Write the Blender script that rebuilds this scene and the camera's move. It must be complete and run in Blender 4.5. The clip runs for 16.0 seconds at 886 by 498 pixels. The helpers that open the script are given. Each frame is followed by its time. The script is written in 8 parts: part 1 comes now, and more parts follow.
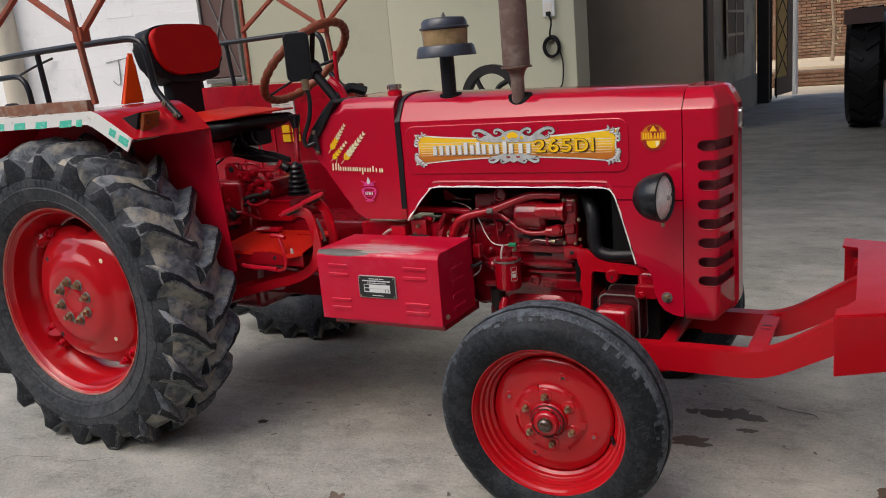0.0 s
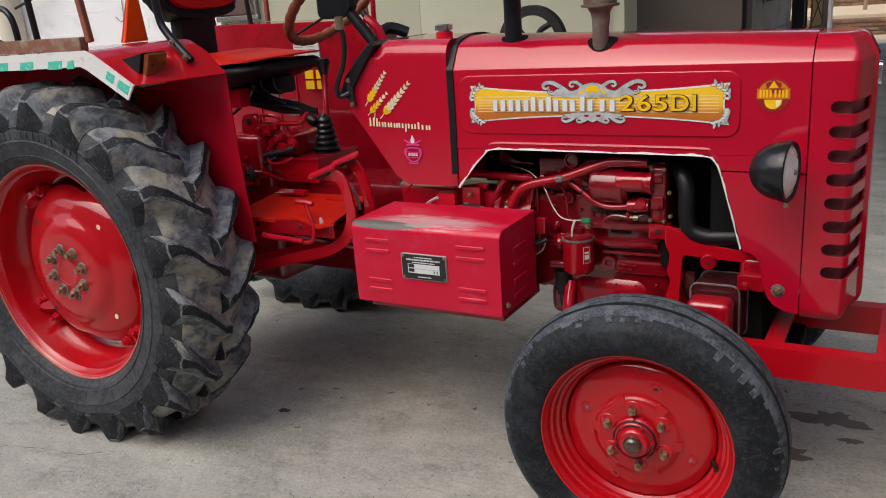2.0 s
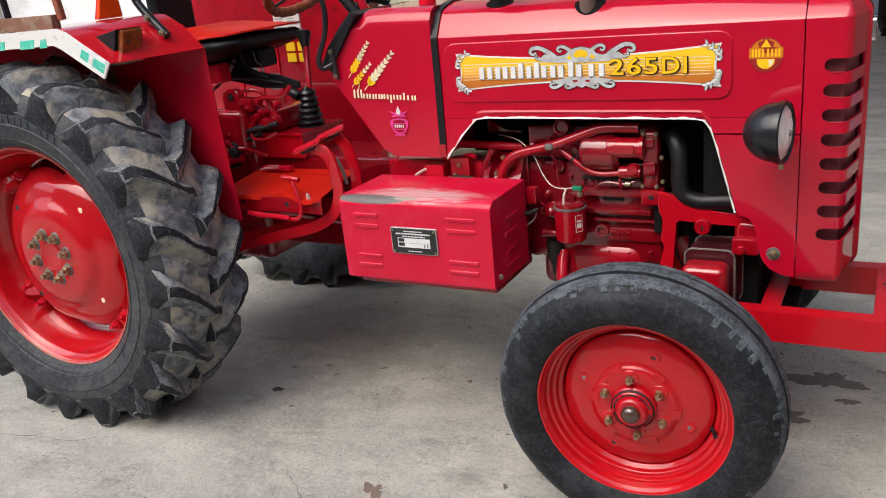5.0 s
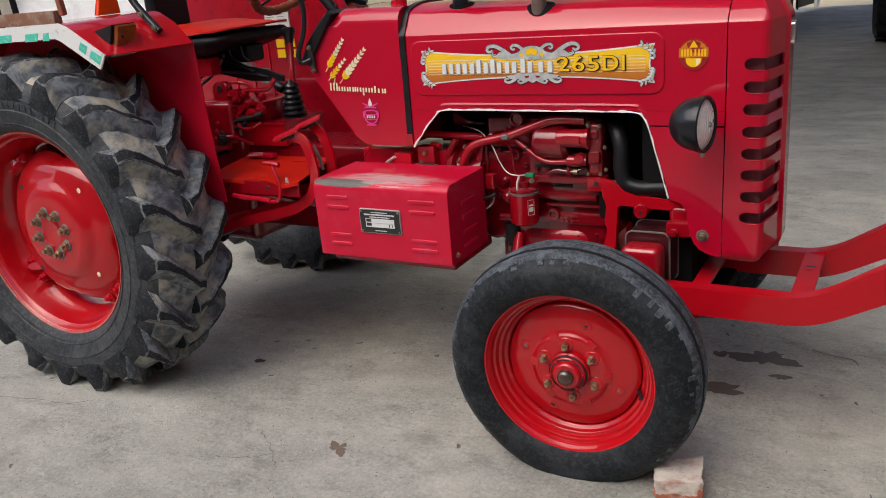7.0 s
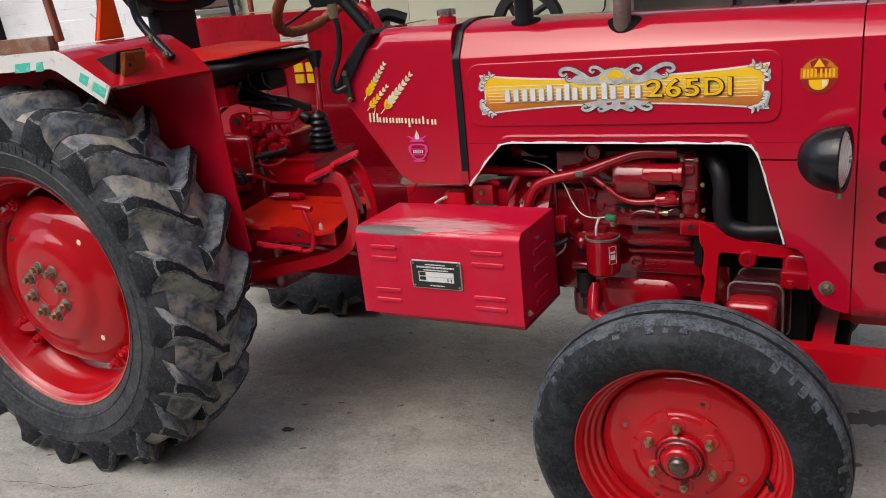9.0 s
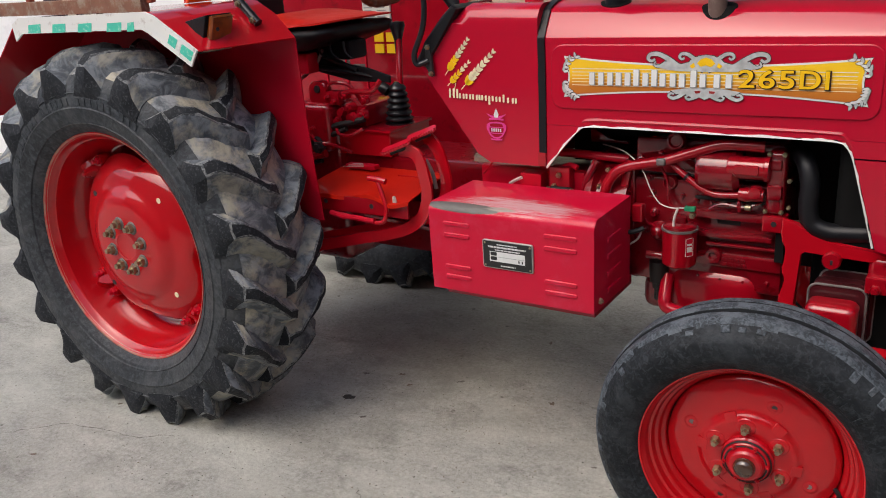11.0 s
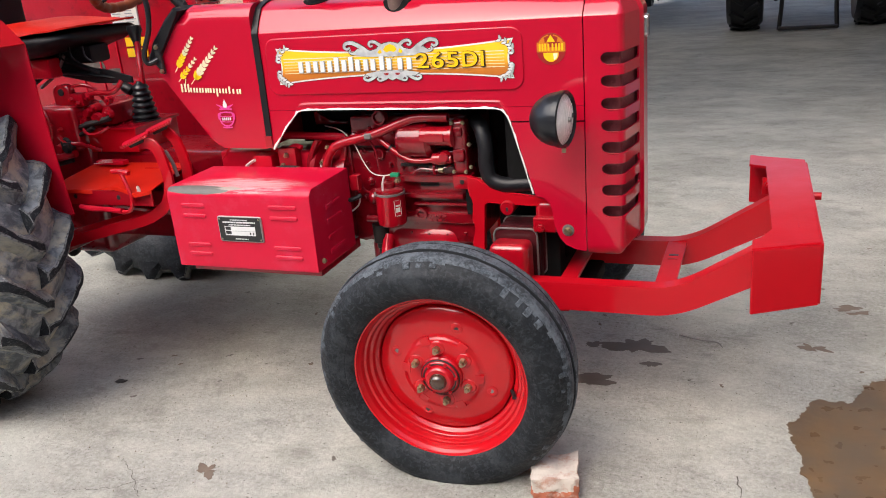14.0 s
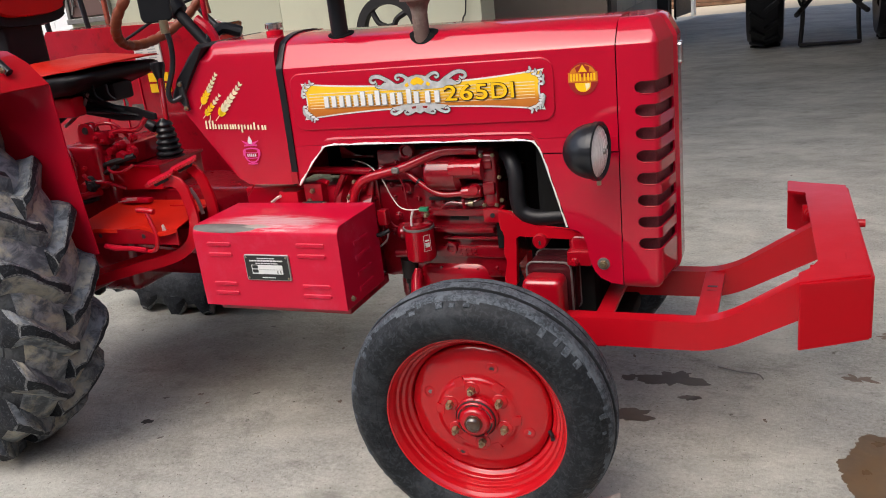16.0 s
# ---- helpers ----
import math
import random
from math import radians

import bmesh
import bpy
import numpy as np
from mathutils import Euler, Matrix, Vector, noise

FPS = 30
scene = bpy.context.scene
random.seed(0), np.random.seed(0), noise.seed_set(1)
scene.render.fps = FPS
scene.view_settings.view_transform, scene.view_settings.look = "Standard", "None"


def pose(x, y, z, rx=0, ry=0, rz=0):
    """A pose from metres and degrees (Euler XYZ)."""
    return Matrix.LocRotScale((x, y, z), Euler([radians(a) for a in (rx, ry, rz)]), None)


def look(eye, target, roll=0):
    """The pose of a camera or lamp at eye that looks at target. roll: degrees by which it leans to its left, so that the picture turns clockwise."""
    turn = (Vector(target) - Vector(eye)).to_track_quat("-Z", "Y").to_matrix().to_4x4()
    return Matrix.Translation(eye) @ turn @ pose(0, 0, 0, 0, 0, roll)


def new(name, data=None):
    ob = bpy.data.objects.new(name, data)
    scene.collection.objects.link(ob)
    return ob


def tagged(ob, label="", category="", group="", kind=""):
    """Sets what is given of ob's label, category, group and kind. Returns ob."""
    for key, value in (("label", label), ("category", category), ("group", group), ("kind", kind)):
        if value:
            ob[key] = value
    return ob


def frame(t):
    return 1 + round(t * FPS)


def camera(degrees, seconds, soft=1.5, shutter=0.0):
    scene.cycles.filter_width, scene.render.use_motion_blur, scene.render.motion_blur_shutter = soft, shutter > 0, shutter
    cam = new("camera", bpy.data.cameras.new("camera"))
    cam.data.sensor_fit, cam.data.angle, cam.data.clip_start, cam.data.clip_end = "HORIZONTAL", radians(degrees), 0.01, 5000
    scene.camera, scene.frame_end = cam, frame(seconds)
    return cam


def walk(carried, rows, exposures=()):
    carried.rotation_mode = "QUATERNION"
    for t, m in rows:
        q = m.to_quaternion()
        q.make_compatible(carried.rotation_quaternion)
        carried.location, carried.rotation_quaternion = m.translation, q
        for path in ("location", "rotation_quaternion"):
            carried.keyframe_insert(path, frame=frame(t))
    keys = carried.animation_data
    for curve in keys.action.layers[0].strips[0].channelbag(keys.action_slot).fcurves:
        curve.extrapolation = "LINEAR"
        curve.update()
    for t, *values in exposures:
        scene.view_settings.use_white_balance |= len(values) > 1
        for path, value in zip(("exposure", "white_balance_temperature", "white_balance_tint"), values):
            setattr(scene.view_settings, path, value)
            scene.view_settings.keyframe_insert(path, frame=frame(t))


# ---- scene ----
cam = camera(55.4, 16.0, 1.0)
PATH = [
    (0, (2.842, -2.862, 1.410), (1.888, -1.164, 0.956), -5.1),
    (0.5, (2.851, -2.763, 1.396), (1.869, -1.108, 0.853), -5.2),
    (1, (2.803, -2.715, 1.390), (1.772, -1.108, 0.796), -5.0),
    (1.5, (2.619, -2.614, 1.390), (1.627, -0.978, 0.808), -4.0),
    (2, (2.479, -2.525, 1.397), (1.521, -0.866, 0.821), -4.2),
    (2.5, (2.428, -2.367, 1.389), (1.465, -0.708, 0.824), -5.8),
    (3, (2.408, -2.223, 1.398), (1.446, -0.564, 0.829), -6.5),
    (3.5, (2.408, -2.209, 1.383), (1.458, -0.564, 0.755), -6.5),
    (4, (2.404, -2.273, 1.382), (1.465, -0.638, 0.715), -6.5),
    (4.2, (2.405, -2.327, 1.391), (1.487, -0.678, 0.729), -6.4),
    (6.3, (2.631, -2.605, 1.394), (1.668, -0.972, 0.759), -4.9),
    (6.5, (2.657, -2.617, 1.391), (1.698, -0.983, 0.751), -4.9),
    (7, (2.697, -2.626, 1.392), (1.744, -0.989, 0.750), -5.2),
    (7.5, (2.697, -2.610, 1.388), (1.724, -0.981, 0.756), -5.8),
    (8, (2.605, -2.538, 1.372), (1.651, -0.905, 0.722), -5.6),
    (8.5, (2.437, -2.424, 1.389), (1.541, -0.754, 0.751), -5.4),
    (9, (2.319, -2.374, 1.392), (1.388, -0.711, 0.784), -6.1),
    (9.2, (2.275, -2.362, 1.391), (1.299, -0.728, 0.777), -6.2),
    (11.3, (2.292, -2.383, 1.412), (1.244, -0.813, 0.752), -3.9),
    (11.5, (2.330, -2.394, 1.405), (1.342, -0.786, 0.743), -4.1),
    (12, (2.385, -2.394, 1.398), (1.461, -0.749, 0.735), -5.0),
    (12.5, (2.404, -2.419, 1.391), (1.565, -0.735, 0.714), -5.2),
    (13, (2.449, -2.429, 1.386), (1.684, -0.718, 0.688), -4.7),
    (13.5, (2.580, -2.474, 1.383), (1.826, -0.758, 0.684), -5.0),
    (14, (2.715, -2.530, 1.390), (2.007, -0.788, 0.710), -5.2),
    (14.5, (2.757, -2.536, 1.380), (2.061, -0.787, 0.706), -7.0),
    (15, (2.718, -2.483, 1.391), (2.091, -0.712, 0.705), -7.1),
    (15.5, (2.681, -2.451, 1.409), (2.040, -0.680, 0.738), -7.3),
    (16, (2.660, -2.475, 1.413), (1.908, -0.732, 0.784), -6.6),
]
SKY, SUN = 0.15, 0.95
EXPOSURES = [(0.0, 0.19, 6500, 10), (0.5, 0.18, 6500, 10), (1.0, 0.23, 6500, 10), (1.5, 0.32, 6500, 10), (2.0, 0.32, 6500, 10), (2.5, 0.39, 6500, 10), (3.0, 0.39, 6500, 10), (3.5, 0.73, 6500, 10), (4.0, 0.95, 6500, 10), (4.2, 0.96, 6500, 10), (6.3, 0.30, 6500, 10), (6.5, 0.28, 6500, 10), (7.0, 0.36, 6500, 10), (7.5, 0.37, 6500, 10), (8.0, 0.51, 6500, 10), (8.5, 0.93, 6500, 10), (9.0, 0.37, 6500, 10), (9.2, 0.33, 6500, 10), (11.3, 0.41, 6500, 10), (11.5, 0.46, 6500, 10), (12.0, 0.84, 6500, 10), (12.5, 0.87, 6500, 10), (13.0, 1.15, 6500, 10), (13.5, 1.09, 6500, 10), (14.0, 1.06, 6500, 10), (14.5, 1.07, 6500, 10), (15.0, 1.03, 6500, 10), (15.5, 1.05, 6500, 10), (16.0, 0.73, 6500, 10)]
walk(cam, [(t, look(eye, target, roll)) for t, eye, target, roll in PATH], EXPOSURES)


# ---- light ----
world = bpy.data.worlds.new("sky_world")
scene.world = world
world.use_nodes = True
wn = world.node_tree
sky = wn.nodes.new("ShaderNodeTexSky")
sky.sky_type = "NISHITA"
sky.sun_disc = False
sky.sun_elevation = radians(55)
sky.sun_rotation = radians(200)
sky.dust_density = 4.0
sky.air_density = 1.0
wn.links.new(sky.outputs[0], wn.nodes["Background"].inputs[0])
wn.nodes["Background"].inputs[1].default_value = SKY
sun_data = bpy.data.lights.new("sun", "SUN")
sun_data.energy = SUN
sun_data.angle = radians(58)
sun_data.color = (1.0, 0.955, 0.90)
sun = new("sun", sun_data)
# sun direction: high, from behind the camera's side of the yard
sun.matrix_world = look((-3.2, -4.8, 7.1), (0, 0, 0))

# ---- materials ----


def material(name, base, rough=0.5, metal=0.0, coat=0.0, vary=0.12, scale=6.0, bump=0.0, bump_scale=60.0,
             rough_vary=0.1, second=None, second_amount=0.0, second_scale=3.0, spec=0.5, by_object=False, coat_rough=0.045):
    m = bpy.data.materials.new(name)
    m.use_nodes = True
    nt = m.node_tree
    b = nt.nodes["Principled BSDF"]
    b.inputs["Roughness"].default_value = rough
    b.inputs["Metallic"].default_value = metal
    b.inputs["Coat Weight"].default_value = coat
    b.inputs["Coat IOR"].default_value = 1.6
    b.inputs["Coat Roughness"].default_value = coat_rough
    b.inputs["Specular IOR Level"].default_value = spec
    tc = nt.nodes.new("ShaderNodeNewGeometry")
    n1 = nt.nodes.new("ShaderNodeTexNoise")
    n1.inputs["Scale"].default_value = scale
    n1.inputs["Detail"].default_value = 6
    nt.links.new(tc.outputs["Position"], n1.inputs["Vector"])
    mix = nt.nodes.new("ShaderNodeMix")
    mix.data_type = "RGBA"
    lo = [c * (1 - vary) for c in base]
    hi = [min(1, c * (1 + vary)) for c in base]
    mix.inputs["A"].default_value = (*lo, 1)
    mix.inputs["B"].default_value = (*hi, 1)
    nt.links.new(n1.outputs["Fac"], mix.inputs["Factor"])
    col = mix.outputs["Result"]
    if second is not None:
        n2 = nt.nodes.new("ShaderNodeTexNoise")
        n2.inputs["Scale"].default_value = second_scale
        n2.inputs["Detail"].default_value = 8
        n2.inputs["Roughness"].default_value = 0.65
        nt.links.new(tc.outputs["Position"], n2.inputs["Vector"])
        ramp = nt.nodes.new("ShaderNodeValToRGB")
        ramp.color_ramp.elements[0].position = 0.62 - 0.3 * second_amount
        ramp.color_ramp.elements[1].position = 0.78 - 0.2 * second_amount
        nt.links.new(n2.outputs["Fac"], ramp.inputs["Fac"])
        mix2 = nt.nodes.new("ShaderNodeMix")
        mix2.data_type = "RGBA"
        nt.links.new(ramp.outputs["Color"], mix2.inputs["Factor"])
        nt.links.new(col, mix2.inputs["A"])
        mix2.inputs["B"].default_value = (*second, 1)
        col = mix2.outputs["Result"]
    if by_object:
        oi = nt.nodes.new("ShaderNodeObjectInfo")
        hs = nt.nodes.new("ShaderNodeHueSaturation")
        mr = nt.nodes.new("ShaderNodeMapRange")
        mr.inputs["To Min"].default_value = 0.7
        mr.inputs["To Max"].default_value = 1.25
        nt.links.new(oi.outputs["Random"], mr.inputs["Value"])
        nt.links.new(mr.outputs["Result"], hs.inputs["Value"])
        nt.links.new(col, hs.inputs["Color"])
        col = hs.outputs["Color"]
    nt.links.new(col, b.inputs["Base Color"])
    mr = nt.nodes.new("ShaderNodeMapRange")
    mr.inputs["To Min"].default_value = max(0.02, rough - rough_vary)
    mr.inputs["To Max"].default_value = min(1.0, rough + rough_vary)
    n3 = nt.nodes.new("ShaderNodeTexNoise")
    n3.inputs["Scale"].default_value = scale * 2.3
    n3.inputs["Detail"].default_value = 5
    nt.links.new(tc.outputs["Position"], n3.inputs["Vector"])
    nt.links.new(n3.outputs["Fac"], mr.inputs["Value"])
    nt.links.new(mr.outputs["Result"], b.inputs["Roughness"])
    if bump:
        n4 = nt.nodes.new("ShaderNodeTexNoise")
        n4.inputs["Scale"].default_value = bump_scale
        n4.inputs["Detail"].default_value = 6
        nt.links.new(tc.outputs["Position"], n4.inputs["Vector"])
        bp = nt.nodes.new("ShaderNodeBump")
        bp.inputs["Strength"].default_value = min(1.0, bump)
        bp.inputs["Distance"].default_value = 0.004
        nt.links.new(n4.outputs["Fac"], bp.inputs["Height"])
        nt.links.new(bp.outputs["Normal"], b.inputs["Normal"])
    return m


RED = (0.465, 0.0026, 0.023)
paint = material("red_paint", RED, 0.40, coat=0.9, coat_rough=0.045, spec=0.08, vary=0.06, scale=3.0, bump=0.02, bump_scale=7.0, rough_vary=0.06)
paint_dull = material("red_paint_dull", (0.53, 0.004, 0.022), 0.40, coat=0.45, coat_rough=0.05, spec=0.12, vary=0.1, scale=5, bump=0.05, bump_scale=25)
paint_box = material("faded_crimson_paint", (0.58, 0.005, 0.036), 0.45, coat=0.35, coat_rough=0.08, spec=0.12, vary=0.1, scale=5, bump=0.06, bump_scale=25,
                     second=(0.60, 0.03, 0.075), second_amount=0.3, second_scale=9)
paint_casting = material("red_painted_casting", (0.36, 0.002, 0.012), 0.33, coat=1.0, coat_rough=0.03, spec=0.12, vary=0.30, scale=11, bump=0.45, bump_scale=48,
                         second=(0.13, 0.005, 0.008), second_amount=0.20, second_scale=14)
# casting red with the shade under bonnet and footboard put into its colour
paint_engine_shaded = material("shade_darkened_red_enamel", (0.20, 0.0012, 0.007), 0.30, coat=1.0, coat_rough=0.02, spec=0.15, vary=0.35, scale=13, bump=0.55, bump_scale=38,
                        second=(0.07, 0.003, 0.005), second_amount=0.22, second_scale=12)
paint_pipe = material("red_pipe_enamel", (0.33, 0.002, 0.010), 0.32, coat=1.0, coat_rough=0.02, spec=0.12, vary=0.15, scale=9, bump=0.12, bump_scale=30)
paint_orange = material("orange_red_paint", (0.53, 0.011, 0.003), 0.5, coat=0.3, spec=0.15, vary=0.08, scale=5, bump=0.08, bump_scale=40)
paint_bright = material("bright_red_paint", (0.47, 0.003, 0.012), 0.34, coat=0.9, coat_rough=0.025, spec=0.1, vary=0.06, scale=4, bump=0.05, bump_scale=30)
paint_bumper = material("brushed_red_bumper_paint", (0.46, 0.003, 0.011), 0.42, coat=0.38, coat_rough=0.12, spec=0.12, vary=0.10, scale=6, bump=0.16, bump_scale=22)
paint_wheel = material("wheel_red_paint", (0.48, 0.003, 0.009), 0.40, coat=0.85, coat_rough=0.012, spec=0.08, vary=0.05, scale=4, bump=0.04, bump_scale=14)


def worn_rubber(name, dark, mid, dust, broad=9.0, fine=55.0, smear=(0.46, 0.60), speck=(0.52, 0.66), rough=0.68, amount=0.75):
    """Rubber with broad smears of dust, finer scuffs and a grainy skin."""
    m = material(name, dark, rough, spec=0.30, vary=0.45, scale=30, bump=1.0, bump_scale=60)
    nt = m.node_tree
    col = nt.nodes["Principled BSDF"].inputs["Base Color"].links[0].from_socket
    geo = nt.nodes.new("ShaderNodeNewGeometry")
    for scale, detail, (p0, p1), tint, top, bend in ((fine, 7, speck, mid, 1.0, 0.8), (broad, 9, smear, dust, amount, 0.35)):
        n = nt.nodes.new("ShaderNodeTexNoise")
        n.inputs["Scale"].default_value = scale
        n.inputs["Detail"].default_value = detail
        n.inputs["Roughness"].default_value = 0.66
        n.inputs["Distortion"].default_value = bend
        nt.links.new(geo.outputs["Position"], n.inputs["Vector"])
        mr = nt.nodes.new("ShaderNodeMapRange")
        mr.interpolation_type = "SMOOTHSTEP"
        mr.inputs["From Min"].default_value = p0
        mr.inputs["From Max"].default_value = p1
        mr.inputs["To Max"].default_value = top
        nt.links.new(n.outputs["Fac"], mr.inputs["Value"])
        mix = nt.nodes.new("ShaderNodeMix")
        mix.data_type = "RGBA"
        nt.links.new(mr.outputs["Result"], mix.inputs["Factor"])
        nt.links.new(col, mix.inputs["A"])
        mix.inputs["B"].default_value = (*tint, 1)
        col = mix.outputs["Result"]
    nt.links.new(col, nt.nodes["Principled BSDF"].inputs["Base Color"])
    return m


rubber = worn_rubber("tyre_rubber", (0.026, 0.030, 0.036), (0.062, 0.070, 0.078), (0.090, 0.095, 0.098), 7, 60, (0.44, 0.70), (0.44, 0.66), 0.55, 0.7)
rubber_tread = worn_rubber("dark_tread_rubber", (0.010, 0.012, 0.016), (0.060, 0.066, 0.074), (0.055, 0.058, 0.062), 12, 120, (0.52, 0.72), (0.52, 0.68), 0.72, 0.6)
rubber_edge = worn_rubber("pale_lug_edge", (0.050, 0.055, 0.062), (0.22, 0.23, 0.235), (0.17, 0.17, 0.165), 14, 70, (0.48, 0.66), (0.42, 0.58), 0.6, 0.6)
rubber_flank = worn_rubber("dusty_lug_flank", (0.070, 0.080, 0.094), (0.205, 0.228, 0.250), (0.38, 0.355, 0.285), 11, 17, (0.47, 0.66), (0.40, 0.62), 0.7, 0.8)
rubber_valley = worn_rubber("earth_caked_rubber", (0.095, 0.108, 0.122), (0.27, 0.285, 0.30), (0.46, 0.42, 0.32), 9, 15, (0.45, 0.62), (0.40, 0.60), 0.75, 0.85)
rubber_front = worn_rubber("front_tyre_rubber", (0.007, 0.009, 0.012), (0.028, 0.033, 0.039), (0.037, 0.043, 0.050), 10, 75, (0.45, 0.68), (0.46, 0.66), 0.62, 0.75)
rubber_worn = worn_rubber("scuffed_tread_rubber", (0.033, 0.040, 0.048), (0.092, 0.108, 0.126), (0.125, 0.145, 0.166), 16, 95, (0.46, 0.64), (0.44, 0.60), 0.70, 0.7)
rubber_groove = material("dark_tread_groove", (0.014, 0.016, 0.019), 0.7, spec=0.3, vary=0.4, scale=20, bump=0.5, bump_scale=70)


def soften(m, p0, p1):
    """Let the second colour of a material come in gradually."""
    for n in m.node_tree.nodes:
        if n.bl_idname == "ShaderNodeValToRGB":
            n.color_ramp.elements[0].position, n.color_ramp.elements[1].position = p0, p1


black_rubber = material("black_rubber", (0.008, 0.008, 0.010), 0.42, spec=0.35, vary=0.3, scale=12, bump=0.1, bump_scale=60)
chrome = material("dull_chrome", (0.80, 0.79, 0.76), 0.22, metal=1.0, vary=0.08, scale=30)
black_gloss = material("black_paint", (0.008, 0.009, 0.012), 0.45, coat=0.5, coat_rough=0.14, spec=0.2, vary=0.3, scale=10, bump=0.03, bump_scale=30)
black_plastic = material("black_plastic", (0.009, 0.010, 0.012), 0.5, spec=0.25, vary=0.3, scale=10, bump=0.15, bump_scale=120)
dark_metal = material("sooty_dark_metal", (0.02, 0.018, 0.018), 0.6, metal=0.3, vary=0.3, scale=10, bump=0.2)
matte_black = material("dull_black", (0.006, 0.006, 0.006), 0.85, spec=0.15, vary=0.3, scale=12)
steel = material("zinc_steel", (0.40, 0.34, 0.22), 0.34, metal=0.85, vary=0.25, scale=30, bump=0.1, bump_scale=90,
                 second=(0.16, 0.11, 0.06), second_amount=0.35, second_scale=60)
bare_metal = material("worn_bare_metal", (0.22, 0.21, 0.20), 0.5, metal=0.5, vary=0.3, scale=40, bump=0.2, bump_scale=90)
rust_pipe = material("rusty_exhaust", (0.15, 0.095, 0.08), 0.72, metal=0.2, vary=0.35, scale=14, bump=0.3, bump_scale=70,
                     second=(0.24, 0.19, 0.16), second_amount=0.5, second_scale=18)
rust_frame = material("rusty_red_frame", (0.33, 0.065, 0.030), 0.68, vary=0.35, scale=16, bump=0.35, bump_scale=60,
                      second=(0.16, 0.075, 0.045), second_amount=0.5, second_scale=22)
rust_wood = material("weathered_brown_bar", (0.23, 0.10, 0.06), 0.75, vary=0.35, scale=20, bump=0.4, bump_scale=60,
                     second=(0.34, 0.27, 0.21), second_amount=0.5, second_scale=30)
white_paint = material("white_paint", (0.78, 0.77, 0.74), 0.5, vary=0.06, scale=14, bump=0.15, bump_scale=60,
                       second=(0.45, 0.38, 0.34), second_amount=0.15, second_scale=40)
green_paint = material("green_paint", (0.07, 0.58, 0.42), 0.5, vary=0.15, scale=40, second=(0.7, 0.75, 0.7), second_amount=0.25, second_scale=80)
vinyl_red = material("red_vinyl", (0.54, 0.012, 0.004), 0.5, spec=0.2, vary=0.08, scale=12, bump=0.15, bump_scale=180)
vinyl_back = material("dark_red_vinyl", (0.50, 0.006, 0.006), 0.5, spec=0.2, vary=0.1, scale=12, bump=0.15, bump_scale=180)
leather = material("brown_wrapped_leather", (0.22, 0.055, 0.022), 0.45, vary=0.25, scale=25, bump=0.3, bump_scale=90)
amber = material("amber_lens", (0.22, 0.055, 0.010), 0.22, vary=0.35, scale=45, coat=0.5, second=(0.12, 0.04, 0.012), second_amount=0.5, second_scale=30)
lens_dusty = material("dusty_clear_plastic", (0.30, 0.25, 0.18), 0.3, vary=0.3, scale=60, coat=0.4)
reflector_orange = material("orange_reflector", (0.92, 0.09, 0.003), 0.4, spec=0.2, vary=0.05, scale=40)
lens_glass = material("ribbed_lamp_glass", (0.74, 0.72, 0.70), 0.25, coat=1.0, coat_rough=0.03, vary=0.25, scale=40, bump=0.4, bump_scale=120)
air_bowl = material("clouded_amber_bowl", (0.38, 0.26, 0.13), 0.25, vary=0.3, scale=18, coat=0.6,
                    second=(0.17, 0.10, 0.045), second_amount=0.5, second_scale=14)
cap_blue = material("dark_blue_black_cap", (0.030, 0.036, 0.052), 0.38, vary=0.25, scale=16, coat=0.3, bump=0.1, bump_scale=80)
decal_white = material("silver_white_print", (0.72, 0.73, 0.72), 0.38, vary=0.12, scale=40)
decal_silver = material("grey_silver_print", (0.46, 0.48, 0.48), 0.36, vary=0.6, scale=55)
decal_grey = material("grey_print", (0.30, 0.32, 0.32), 0.4, vary=0.2, scale=60)
decal_black = material("black_print", (0.02, 0.02, 0.02), 0.4, vary=0.2, scale=60)
decal_yellow = material("yellow_print", (0.90, 0.54, 0.004), 0.38, vary=0.06, scale=30)
decal_orange = material("orange_print", (0.62, 0.20, 0.010), 0.4, vary=0.25, scale=160)
decal_cream = material("cream_print", (0.85, 0.74, 0.50), 0.4, vary=0.1, scale=40)
decal_pink = material("pink_print", (0.75, 0.05, 0.28), 0.4, vary=0.1, scale=40)
decal_darkred = material("dark_red_print", (0.30, 0.012, 0.01), 0.4, vary=0.15, scale=40)
plate_silver = material("tarnished_plate_rim", (0.42, 0.42, 0.41), 0.4, metal=0.4, vary=0.2, scale=60)
cap_brown = material("greasy_brown_cap", (0.060, 0.030, 0.018), 0.2, coat=0.8, vary=0.3, scale=40)
paint_sump = material("deep_red_sump_paint", (0.36, 0.002, 0.012), 0.4, coat=0.7, coat_rough=0.06, spec=0.1, vary=0.15, scale=7, bump=0.15, bump_scale=40)
paper = material("pale_printed_label", (0.72, 0.69, 0.62), 0.6, vary=0.08, scale=50)
wire_white = material("pale_wire", (0.62, 0.55, 0.50), 0.5, vary=0.1)
wire_green = material("green_plastic", (0.01, 0.22, 0.10), 0.4, vary=0.1)
chip_grey = material("bare_worn_steel", (0.10, 0.09, 0.078), 0.6, metal=0.2, second=(0.26, 0.24, 0.22), second_amount=0.4, second_scale=40, vary=0.3, scale=50, bump=0.2, bump_scale=120)
